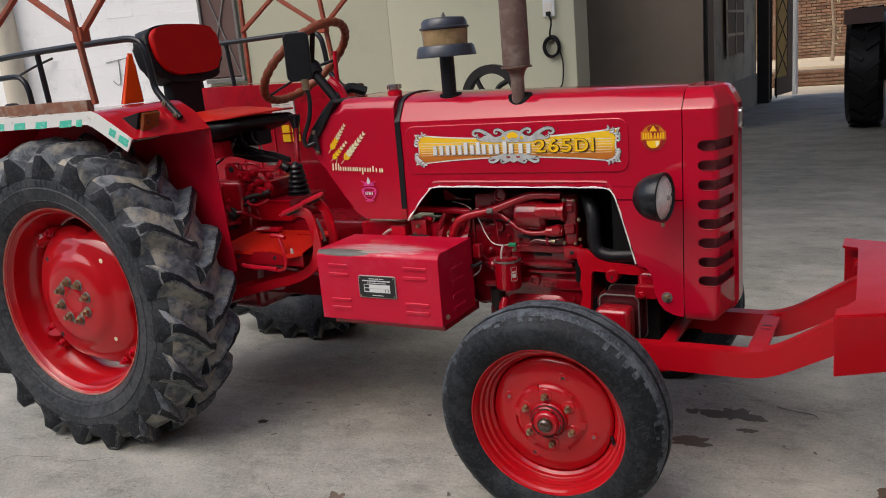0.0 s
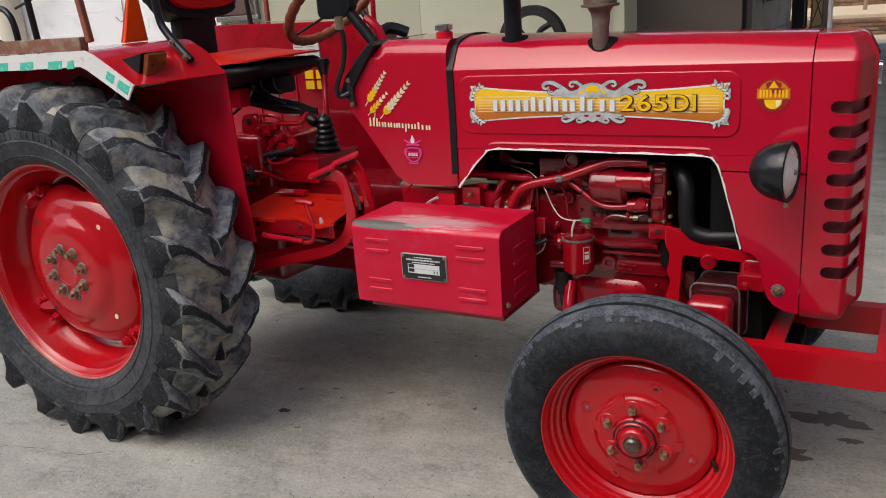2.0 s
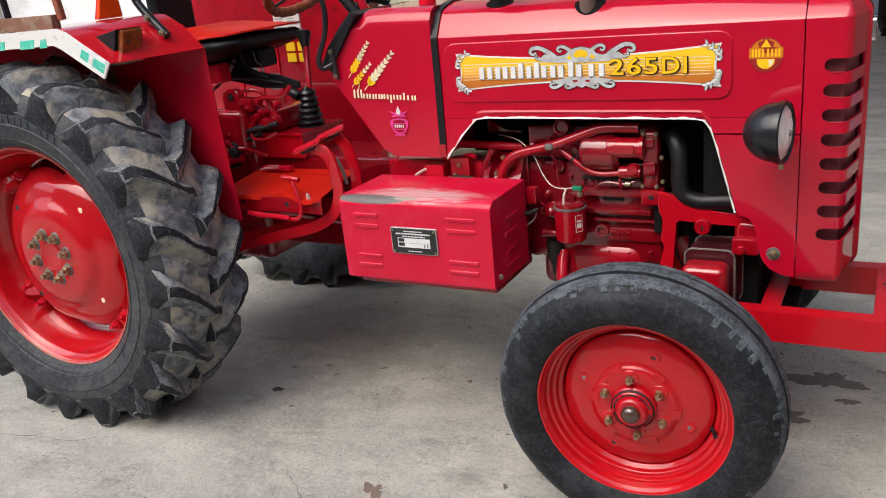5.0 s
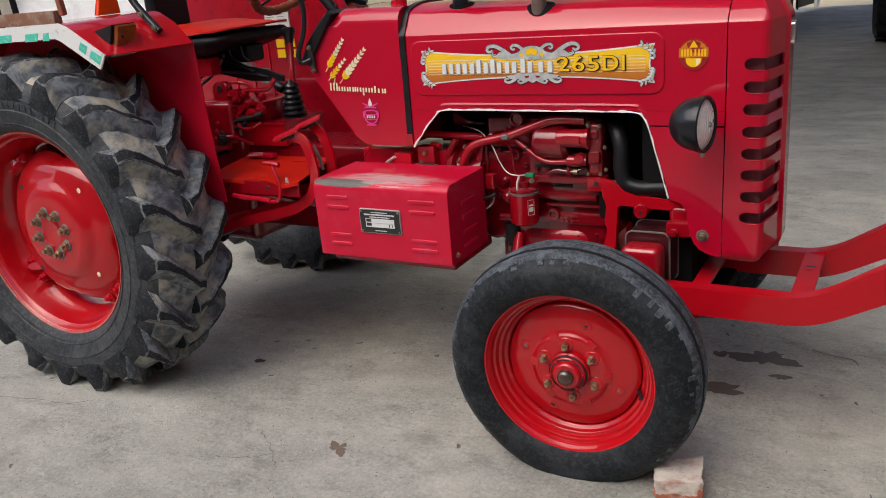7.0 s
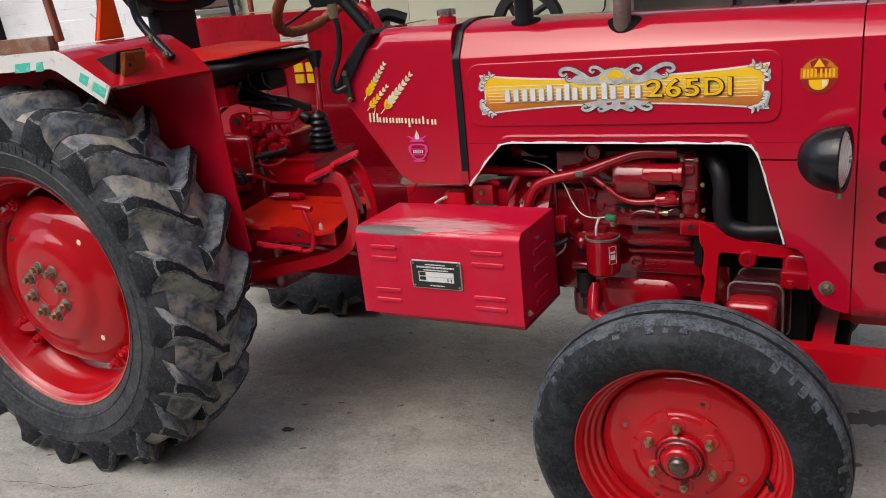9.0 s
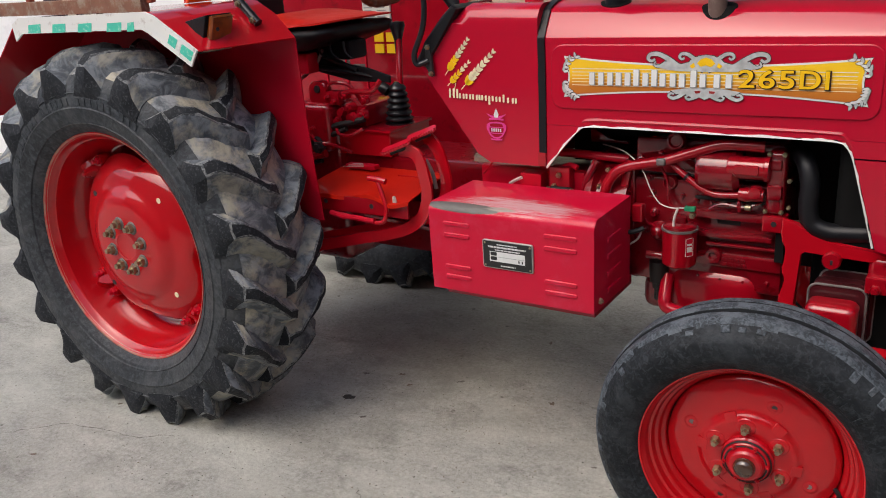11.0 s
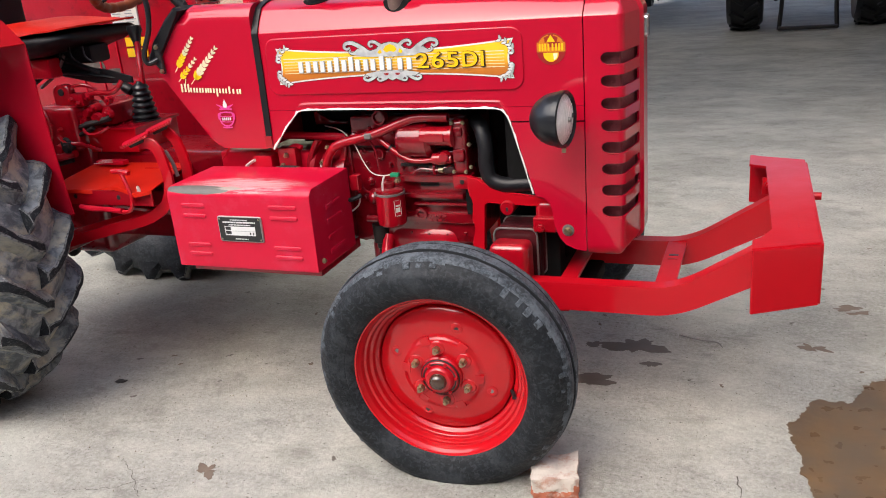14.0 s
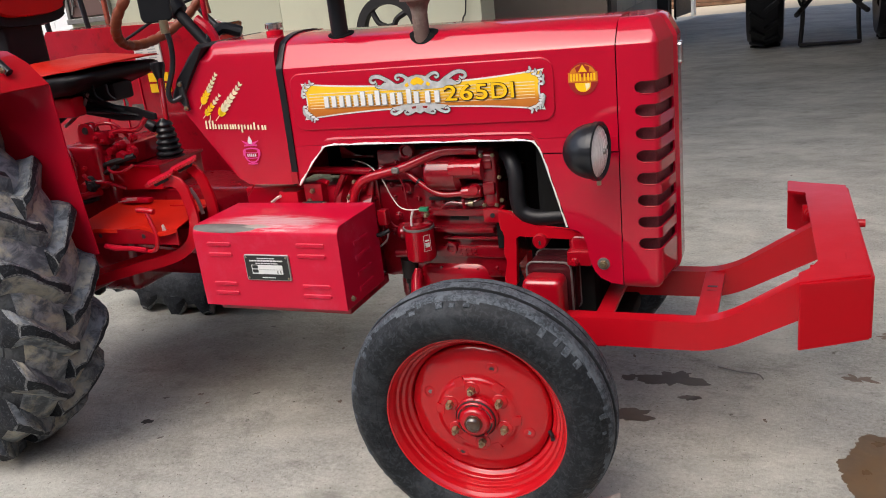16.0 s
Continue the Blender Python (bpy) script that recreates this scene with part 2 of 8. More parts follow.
purple_wall = material("mauve_painted_plaster", (0.30, 0.17, 0.26), 0.7, vary=0.15, scale=9, bump=0.3, bump_scale=30, second=(0.20, 0.09, 0.12), second_amount=0.3, second_scale=12)
maroon_wall = material("maroon_painted_plaster", (0.20, 0.075, 0.070), 0.7, vary=0.15, scale=6, bump=0.3, bump_scale=30)
straw_mat = material("dry_straw", (0.52, 0.40, 0.22), 0.8, vary=0.35, scale=60)
tarp_mat = material("dark_blue_tarpaulin", (0.03, 0.04, 0.06), 0.5, vary=0.4, scale=8, bump=0.3, bump_scale=10)


def sums(nt, op, a, b):
    """One step of arithmetic between sockets or numbers."""
    n = nt.nodes.new("ShaderNodeMath")
    n.operation = op
    for i, value in enumerate((a, b)):
        if isinstance(value, (int, float)):
            n.inputs[i].default_value = value
        else:
            nt.links.new(value, n.inputs[i])
    return n.outputs[0]


def mix_node(nt, fac, a, b):
    m = nt.nodes.new("ShaderNodeMix")
    m.data_type = "RGBA"
    for key, value in (("Factor", fac), ("A", a), ("B", b)):
        if isinstance(value, (tuple, list)):
            m.inputs[key].default_value = (*value, 1)
        elif isinstance(value, float):
            m.inputs[key].default_value = value
        else:
            nt.links.new(value, m.inputs[key])
    return m.outputs["Result"]


def concrete(name, low, high, stain, amount=0.4, crack=0.0):
    """Trowelled concrete: broad clouds, fine grain, brushed dust and darker stains."""
    m = bpy.data.materials.new(name)
    m.use_nodes = True
    nt = m.node_tree
    b = nt.nodes["Principled BSDF"]
    geo = nt.nodes.new("ShaderNodeNewGeometry")

    def noise_of(scale, detail=8, rough=0.6, stretch=(1, 1, 1), turn=0.0):
        mp = nt.nodes.new("ShaderNodeMapping")
        mp.inputs["Scale"].default_value = stretch
        mp.inputs["Rotation"].default_value = (0, 0, turn)
        nt.links.new(geo.outputs["Position"], mp.inputs["Vector"])
        n = nt.nodes.new("ShaderNodeTexNoise")
        n.inputs["Scale"].default_value = scale
        n.inputs["Detail"].default_value = detail
        n.inputs["Roughness"].default_value = rough
        nt.links.new(mp.outputs["Vector"], n.inputs["Vector"])
        return n.outputs["Fac"]

    def ramp_of(src, p0, p1):
        r = nt.nodes.new("ShaderNodeValToRGB")
        r.color_ramp.elements[0].position, r.color_ramp.elements[1].position = p0, p1
        nt.links.new(src, r.inputs["Fac"])
        return r.outputs["Color"]

    col = mix_node(nt, ramp_of(noise_of(0.8, 6, 0.55), 0.30, 0.70), low, high)
    cloud = ramp_of(noise_of(1.9, 9, 0.66, (0.8, 1.4, 1), 0.25), 0.40, 0.58)
    col = mix_node(nt, cloud, mix_node(nt, 0.36, col, stain), col)
    patch = ramp_of(noise_of(11, 10, 0.82, (1, 1.25, 1), 0.4), 0.45, 0.57)
    col = mix_node(nt, patch, mix_node(nt, 0.25, col, stain), col)
    grain = ramp_of(noise_of(75, 6, 0.78), 0.36, 0.68)
    col = mix_node(nt, 0.20, col, grain)
    smear = ramp_of(noise_of(5.5, 10, 0.78, (0.9, 1.6, 1), 0.3), 0.53, 0.64)
    col = mix_node(nt, smear, col, mix_node(nt, 0.45, col, [0.8 * x for x in stain]))
    pale = ramp_of(noise_of(2.6, 8, 0.62, (0.8, 1.3, 1), 1.1), 0.46, 0.66)
    col = mix_node(nt, pale, col, mix_node(nt, 0.42, col, [min(1.0, 1.18 * x) for x in high]))
    blot = ramp_of(noise_of(1.7, 10, 0.7), 0.62 - 0.1 * amount, 0.76)
    col = mix_node(nt, blot, col, [0.6 * x + 0.4 * y for x, y in zip(low, stain)])
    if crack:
        # brown darkening centred beneath the machine, with its own ragged outline
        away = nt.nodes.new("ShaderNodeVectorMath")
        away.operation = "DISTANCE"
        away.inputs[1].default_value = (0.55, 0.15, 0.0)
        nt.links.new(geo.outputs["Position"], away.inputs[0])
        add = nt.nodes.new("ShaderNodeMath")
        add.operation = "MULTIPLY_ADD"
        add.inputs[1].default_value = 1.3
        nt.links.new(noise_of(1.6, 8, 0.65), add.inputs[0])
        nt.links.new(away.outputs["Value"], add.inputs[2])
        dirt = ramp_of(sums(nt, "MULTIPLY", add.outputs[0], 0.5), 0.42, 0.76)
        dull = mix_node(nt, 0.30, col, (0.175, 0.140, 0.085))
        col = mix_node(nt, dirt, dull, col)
    speck = ramp_of(noise_of(21, 3, 0.5), 0.71, 0.76)
    col = mix_node(nt, speck, col, stain)
    pit = ramp_of(noise_of(95, 2, 0.5), 0.68, 0.74)
    col = mix_node(nt, pit, col, [0.7 * x for x in stain])
    dash = ramp_of(noise_of(34, 4, 0.6, (0.7, 1.8, 1), 0.2), 0.66, 0.73)
    col = mix_node(nt, dash, col, mix_node(nt, 0.6, col, stain))
    nt.links.new(col, b.inputs["Base Color"])
    mr = nt.nodes.new("ShaderNodeMapRange")
    mr.inputs["To Min"].default_value, mr.inputs["To Max"].default_value = 0.5, 0.8
    nt.links.new(noise_of(2.5), mr.inputs["Value"])
    nt.links.new(mr.outputs["Result"], b.inputs["Roughness"])
    bp = nt.nodes.new("ShaderNodeBump")
    bp.inputs["Strength"].default_value, bp.inputs["Distance"].default_value = 0.8, 0.009
    nt.links.new(noise_of(34, 10, 0.78), bp.inputs["Height"])
    nt.links.new(bp.outputs["Normal"], b.inputs["Normal"])
    return m


def worn_box(m):
    """Paint rubbed thin and bare along the rounded upper edge of the box."""
    nt = m.node_tree
    geo = nt.nodes.new("ShaderNodeNewGeometry")
    sep = nt.nodes.new("ShaderNodeSeparateXYZ")
    nt.links.new(geo.outputs["Position"], sep.inputs[0])
    round_edge = sums(nt, "ADD", sep.outputs["Z"], sep.outputs["Y"])

    def noise_of(scale, stretch):
        mp = nt.nodes.new("ShaderNodeMapping")
        mp.inputs["Scale"].default_value = stretch
        nt.links.new(geo.outputs["Position"], mp.inputs["Vector"])
        n = nt.nodes.new("ShaderNodeTexNoise")
        n.inputs["Scale"].default_value = scale
        n.inputs["Detail"].default_value = 10
        n.inputs["Roughness"].default_value = 0.7
        nt.links.new(mp.outputs["Vector"], n.inputs["Vector"])
        return n.outputs["Fac"]

    def worn(x0, wx, e0, we, wild, ragged_by, p0, p1):
        """An oval on the edge with a ragged outline."""
        a = sums(nt, "POWER", sums(nt, "DIVIDE", sums(nt, "ABSOLUTE", sums(nt, "SUBTRACT", sep.outputs["X"], x0), 0.0), wx), 2.0)
        b = sums(nt, "POWER", sums(nt, "DIVIDE", sums(nt, "ABSOLUTE", sums(nt, "SUBTRACT", round_edge, e0), 0.0), we), 2.0)
        f = sums(nt, "SUBTRACT", sums(nt, "SUBTRACT", 1.0, a), b)
        f = sums(nt, "ADD", f, sums(nt, "MULTIPLY", sums(nt, "SUBTRACT", wild, 0.5), ragged_by))
        r = nt.nodes.new("ShaderNodeValToRGB")
        r.color_ramp.elements[0].position, r.color_ramp.elements[1].position = p0, p1
        nt.links.new(f, r.inputs["Fac"])
        return r.outputs["Color"]

    b = nt.nodes["Principled BSDF"]
    col = b.inputs["Base Color"].links[0].from_socket
    streaks = noise_of(2.2, (6, 70, 70))
    fine = noise_of(30, (0.6, 1.5, 1.5))
    col = mix_node(nt, worn(1.255, 0.235, 0.300, 0.070, streaks, 3.4, 0.20, 0.95), col, (0.62, 0.36, 0.38))
    bare = worn(1.105, 0.125, 0.252, 0.026, fine, 0.7, 0.06, 0.22)
    col = mix_node(nt, bare, col, mix_node(nt, fine, (0.07, 0.06, 0.055), (0.19, 0.175, 0.16)))
    tail = worn(1.225, 0.060, 0.262, 0.016, streaks, 2.2, 0.30, 0.85)
    col = mix_node(nt, tail, col, (0.36, 0.31, 0.27))
    nt.links.new(col, b.inputs["Base Color"])


worn_box(paint_box)
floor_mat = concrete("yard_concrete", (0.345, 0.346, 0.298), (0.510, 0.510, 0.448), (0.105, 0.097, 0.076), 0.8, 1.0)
wet_mat = material("wet_brown_concrete", (0.135, 0.083, 0.042), 0.32, vary=0.55, scale=9, bump=0.25, bump_scale=40, spec=0.5,
                   second=(0.092, 0.077, 0.060), second_amount=0.6, second_scale=5, rough_vary=0.18)
soften(wet_mat, 0.38, 0.72)
oil_mat = material("damp_oil_stain", (0.125, 0.108, 0.092), 0.45, vary=0.25, scale=14, bump=0.15, bump_scale=50)
brown_stain = material("brown_spot_stain", (0.17, 0.13, 0.10), 0.65, vary=0.3, scale=30, bump=0.2, bump_scale=70)
tar_mat = material("black_tar_spot", (0.022, 0.019, 0.016), 0.5, vary=0.3, scale=40)
crack_mat = material("crack_shadow_dirt", (0.11, 0.10, 0.085), 0.85, vary=0.3, scale=40)
plaster_green = material("pale_green_plaster", (0.50, 0.50, 0.37), 0.75, vary=0.05, scale=1.2, bump=0.25, bump_scale=14,
                         second=(0.42, 0.41, 0.31), second_amount=0.25, second_scale=1.3)
plaster_brown = material("bare_cement_plaster", (0.325, 0.272, 0.228), 0.8, vary=0.12, scale=1.5, bump=0.3, bump_scale=16,
                         second=(0.28, 0.238, 0.20), second_amount=0.4, second_scale=1.2)
plaster_pale = material("peeling_pale_plaster", (0.66, 0.60, 0.48), 0.8, vary=0.1, scale=2, bump=0.4, bump_scale=18,
                        second=(0.34, 0.31, 0.27), second_amount=0.35, second_scale=2.2)
dado_mat = material("grey_cement_dado", (0.42, 0.38, 0.31), 0.8, vary=0.2, scale=4, bump=0.3, bump_scale=30)
whitewash = material("whitewashed_brick", (0.93, 0.93, 0.93), 0.85, vary=0.03, scale=4, bump=1.0, bump_scale=11,
                     second=(0.74, 0.74, 0.74), second_amount=0.2, second_scale=4)
brick_mat = material("red_brown_brick", (0.21, 0.112, 0.066), 0.85, vary=0.25, scale=6, bump=0.4, bump_scale=40,
                     second=(0.30, 0.215, 0.14), second_amount=0.5, second_scale=1.6, by_object=True)
mortar_mat = material("mud_mortar", (0.21, 0.145, 0.092), 0.9, vary=0.2, scale=9, bump=0.4, bump_scale=40)
sand_mat = material("dusty_earth", (0.66, 0.54, 0.37), 0.9, vary=0.12, scale=1.5, bump=0.4, bump_scale=12)
roof_mat = material("soot_grey_slab", (0.27, 0.25, 0.23), 0.85, vary=0.15, scale=1.5, bump=0.2, bump_scale=12)
iron_brown = material("brown_painted_iron", (0.13, 0.075, 0.065), 0.55, vary=0.15, scale=8, bump=0.15, bump_scale=40)
iron_black = material("black_painted_iron", (0.022, 0.021, 0.022), 0.5, vary=0.3, scale=8, bump=0.15, bump_scale=40)
gate_yellow = material("ochre_gate_sheet", (0.50, 0.31, 0.07), 0.55, vary=0.12, scale=6, bump=0.1, bump_scale=30)
leaf_mat = material("dry_sapling_bark", (0.30, 0.22, 0.15), 0.85, vary=0.3, scale=20)
brick_piece_mat = material("broken_brick", (0.42, 0.13, 0.07), 0.85, vary=0.3, scale=30, bump=0.8, bump_scale=50,
                           second=(0.52, 0.44, 0.38), second_amount=0.25, second_scale=40)
brick_mortar = material("old_lime_mortar", (0.56, 0.50, 0.44), 0.9, vary=0.2, scale=30, bump=0.9, bump_scale=45,
                        second=(0.40, 0.20, 0.14), second_amount=0.45, second_scale=26)

# ---- mesh helpers ----


def solid(bm, t):
    """Give an open sheet its thickness, inwards."""
    bmesh.ops.recalc_face_normals(bm, faces=bm.faces)
    bmesh.ops.solidify(bm, geom=list(bm.faces), thickness=t)
    return bm


def finish(bm, name, mat, parent=None, label="", angle=38.0):
    bmesh.ops.recalc_face_normals(bm, faces=bm.faces)
    me = bpy.data.meshes.new(name)
    bm.to_mesh(me)
    bm.free()
    for m in (mat if isinstance(mat, (list, tuple)) else [mat]):
        me.materials.append(m)
    me.shade_smooth()
    me.set_sharp_from_angle(angle=radians(angle))
    ob = new(name, me)
    even = ob.modifiers.new("even_normals", "WEIGHTED_NORMAL")
    even.keep_sharp = True
    if parent is not None:
        ob.parent = parent
    if label:
        ob["label"] = label
    return ob


def part(name, bm, mat, parent, label="", angle=38.0):
    return finish(bm, name, mat, parent, label, angle)


def thing(name, label, category, at=(0, 0, 0), group="", kind=""):
    ob = new(name)
    ob.location = at
    ob.empty_display_size = 0.1
    return tagged(ob, label, category, group, kind)


def box(x0, x1, y0, y1, z0, z1, bevel=0.0, seg=2, bm=None, m=None):
    bm = bm if bm is not None else bmesh.new()
    made = bmesh.ops.create_cube(bm, size=1.0)
    vs = made["verts"]
    for v in vs:
        v.co = Vector(((x0 + x1) / 2 + v.co.x * (x1 - x0), (y0 + y1) / 2 + v.co.y * (y1 - y0), (z0 + z1) / 2 + v.co.z * (z1 - z0)))
    if m is not None:
        bmesh.ops.transform(bm, matrix=m, verts=vs)
    if bevel:
        es = list({e for v in vs for e in v.link_edges})
        bmesh.ops.bevel(bm, geom=es, offset=bevel, segments=seg, affect="EDGES", profile=0.5)
    return bm


def plate(outline, axis, lo, hi, bevel=0.0, bm=None, seg=1):
    """A flat piece of a given outline; axis 'y': outline in (x, z), 'z': in (x, y), 'x': in (y, z)."""
    bm = bm if bm is not None else bmesh.new()

    def at(u, v, h):
        return {"y": (u, h, v), "z": (u, v, h), "x": (h, u, v)}[axis]
    a = [bm.verts.new(at(u, v, lo)) for u, v in outline]
    b = [bm.verts.new(at(u, v, hi)) for u, v in outline]
    f1, f2 = bm.faces.new(a), bm.faces.new(b)
    n = len(a)
    for i in range(n):
        bm.faces.new((a[i], a[(i + 1) % n], b[(i + 1) % n], b[i]))
    if bevel:
        es = list(f1.edges) + list(f2.edges)
        bmesh.ops.bevel(bm, geom=es, offset=bevel, segments=seg, affect="EDGES", profile=0.5)
    return bm


def smooth_path(pts, steps=5):
    """Points of a smooth curve through the given ones."""
    p = [Vector(q) for q in pts]
    out = []
    for i in range(len(p) - 1):
        p0, p1, p2, p3 = p[max(i - 1, 0)], p[i], p[i + 1], p[min(i + 2, len(p) - 1)]
        for k in range(steps):
            t = k / steps
            out.append(0.5 * (2 * p1 + (p2 - p0) * t + (2 * p0 - 5 * p1 + 4 * p2 - p3) * t * t + (3 * p1 - p0 - 3 * p2 + p3) * t ** 3))
    out.append(p[-1])
    return out


def tube(pts, r, seg=10, steps=5, bm=None, closed=False, flat=1.0, radii=None):
    """A round (or flattened) bar along a smooth path."""
    bm = bm if bm is not None else bmesh.new()
    path = smooth_path(pts, steps) if steps > 1 else [Vector(q) for q in pts]
    n = len(path)
    rings = []
    up = Vector((0, 0, 1))
    side = None
    for i, q in enumerate(path):
        d = (path[min(i + 1, n - 1)] - path[max(i - 1, 0)]).normalized()
        if side is None:
            ref = up if abs(d.dot(up)) < 0.9 else Vector((0, 1, 0))
            side = d.cross(ref).normalized()
        else:
            side = (side - d * side.dot(d)).normalized()
        other = d.cross(side)
        rr = r if radii is None else radii[min(len(radii) - 1, int(i * len(radii) / n))]
        ring = []
        for k in range(seg):
            a = 2 * math.pi * k / seg
            ring.append(bm.verts.new(q + rr * (math.cos(a) * side + flat * math.sin(a) * other)))
        rings.append(ring)
    for i in range(n - 1):
        for k in range(seg):
            bm.faces.new((rings[i][k], rings[i][(k + 1) % seg], rings[i + 1][(k + 1) % seg], rings[i + 1][k]))
    if not closed:
        bm.faces.new(rings[0][::-1])
        bm.faces.new(rings[-1])
    return bm


def bar(a, b, w, h, bm=None, bevel=0.002):
    """A straight bar of w by h between two points."""
    bm = bm if bm is not None else bmesh.new()
    a, b = Vector(a), Vector(b)
    d = b - a
    q = d.to_track_quat("X", "Z").to_matrix().to_4x4()
    return box(-d.length / 2, d.length / 2, -w / 2, w / 2, -h / 2, h / 2, bevel, 1, bm, Matrix.Translation((a + b) / 2) @ q)


def lathe(profile, seg=48, m=None, bm=None, cap=False):
    """A turned piece round the local z axis; the profile is a list of (radius, height)."""
    bm = bm if bm is not None else bmesh.new()
    rings = []
    for r, h in profile:
        if r < 1e-6:
            v = bm.verts.new((0, 0, h))
            rings.append([v] * seg)
        else:
            rings.append([bm.verts.new((r * math.cos(2 * math.pi * k / seg), r * math.sin(2 * math.pi * k / seg), h)) for k in range(seg)])
    new_verts = list({v for ring in rings for v in ring})
    for i in range(len(rings) - 1):
        for k in range(seg):
            vs = []
            for v in (rings[i][k], rings[i][(k + 1) % seg], rings[i + 1][(k + 1) % seg], rings[i + 1][k]):
                if v not in vs:
                    vs.append(v)
            if len(vs) > 2:
                bm.faces.new(vs)
    if cap:
        for ring in (rings[0], rings[-1]):
            if ring[0] is not ring[1]:
                bm.faces.new(ring)
    if m is not None:
        bmesh.ops.transform(bm, matrix=m, verts=new_verts)
    return bm


def axis_x(x, y, z):
    """A pose whose local z points along world x."""
    return pose(x, y, z, 0, 90, 0)


def axis_y(x, y, z):
    """A pose whose local z points towards -y."""
    return pose(x, y, z, 90, 0, 0)


def hexnut(r, h, m, bm=None):
    bm = bm if bm is not None else bmesh.new()
    lathe([(r * 0.2, 0), (r, 0), (r, h * 0.75), (r * 0.85, h), (r * 0.55, h), (r * 0.55, h * 1.7), (0, h * 1.75)], 6, m, bm)
    return bm


def rounded(x0, x1, z0, z1, r, n=5):
    """Outline of a rounded rectangle."""
    out = []
    for cx, cz, a0 in ((x1 - r, z1 - r, 0), (x0 + r, z1 - r, 90), (x0 + r, z0 + r, 180), (x1 - r, z0 + r, 270)):
        for k in range(n + 1):
            a = radians(a0 + 90 * k / n)
            out.append((cx + r * math.cos(a), cz + r * math.sin(a)))
    return out

# ---- the setting ----
def structure(name, bm, mat, label, category, angle=38.0):
    return tagged(finish(bm, name, mat, None, "", angle), label, category, "", "structure")


def grid_sheet(x0, x1, y0, y1, nx, ny, height):
    bm = bmesh.new()
    vs = [[bm.verts.new((x0 + (x1 - x0) * i / nx, y0 + (y1 - y0) * j / ny, 0)) for i in range(nx + 1)] for j in range(ny + 1)]
    for row in vs:
        for v in row:
            v.co.z = height(v.co.x, v.co.y)
    for j in range(ny):
        for i in range(nx):
            bm.faces.new((vs[j][i], vs[j][i + 1], vs[j + 1][i + 1], vs[j + 1][i]))
    return bm


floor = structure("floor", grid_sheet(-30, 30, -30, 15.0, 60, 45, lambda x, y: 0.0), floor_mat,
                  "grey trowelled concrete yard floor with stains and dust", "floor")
ground = structure("ground", grid_sheet(-400, 400, -400, 400, 20, 20, lambda x, y: -0.06), sand_mat,
                   "dusty pale earth outside the yard", "ground")

# yard wall with the pale green plaster, its free end at the covered passage
structure("wall_plaster", box(-0.76, 0.77, 3.0, 3.28, 0, 3.3, 0.006), plaster_green,
          "pale green plastered wall beside the covered passage", "wall")
W2A, W2B = Vector((-0.76, 3.0)), Vector((-7.6, 0.84))


def w2_box(d0, d1, z0, z1, off0, off1, bevel=0.0, bm=None):
    u = (W2B - W2A).normalized()
    ang = math.degrees(math.atan2(u.y, u.x))
    m = pose(W2A.x, W2A.y, 0, 0, 0, ang)
    # local x runs along the wall, local +y faces the yard
    return box(d0, d1, off0, off1, z0, z1, bevel, 1, bm, m)


structure("wall_plaster_side", w2_box(0.0, 1.57, 0, 3.3, -0.25, 0.0), plaster_green,
          "pale green plastered yard wall in soft shade", "wall")
white_wall = structure("wall_white", w2_box(1.57, 7.2, 0, 3.3, -0.25, -0.002), whitewash,
                       "whitewashed old brick yard wall with a grey pencil mark", "wall")

# whitewashed bricks, each with its own edges
def brick_mesh(name, l, w, h, bevel, mat):
    bm = box(-l / 2, l / 2, -w / 2, w / 2, -h / 2, h / 2, bevel, 1)
    me = bpy.data.meshes.new(name)
    bm.to_mesh(me)
    bm.free()
    me.materials.append(mat)
    return me


structure("wall_back_passage", box(-5.0, 0.45, 8.9, 9.1, 0, 3.3), plaster_brown, "bare brown plastered wall under the passage roof", "wall")
structure("wall_passage", box(0.2, 0.45, 9.1, 13.4, 0, 3.3), plaster_pale, "peeling pale plastered passage wall with a window", "wall")
structure("dado", box(0.45, 0.47, 9.35, 13.4, 0, 0.55, 0.004), dado_mat, "grey cement dado along the passage wall", "wall")
structure("wall_recess", box(-5.2, -5.0, 3.28, 9.1, 0, 3.3), plaster_brown, "brown wall closing the covered recess", "wall")
structure("wall_passage_right", box(7.2, 7.4, 3.0, 15.0, 0, 5.2), plaster_brown, "plain plastered wall across the passage", "wall")
structure("roof_slab", box(-5.2, -0.91, 3.29, 9.1, 3.305, 3.5), roof_mat, "grey concrete roof slab over the recess", "ceiling")
# added slab out of view; its extent sets how much sky reaches the machine
structure("roof_slab", box(-0.9, 3.0, -0.70, 2.499, 5.2, 5.4), roof_mat, "unseen grey slab added above the machine to hold back skylight", "ceiling")
structure("roof_slab", box(-0.9, 7.4, 2.5, 13.9, 5.2, 5.4), roof_mat, "grey concrete roof slab over the passage", "ceiling")
structure("door_1", box(0.452, 0.50, 8.95, 9.35, 0.0, 2.6, 0.005), iron_black, "black painted door leaf standing open at the wall", "door")
win = structure("window_1", box(0.47, 0.50, 10.35, 11.75, 0.98, 2.3, 0.004), iron_black, "dark window with pale glazing bars in the passage wall", "window")
for dz in (1.28, 1.62, 1.96):
    part("glazing_bar", box(0.50, 0.515, 10.35, 11.75, dz - 0.02, dz + 0.02), plaster_pale, win)
part("glazing_bar", box(0.501, 0.517, 11.0, 11.05, 0.98, 2.3), plaster_pale, win)
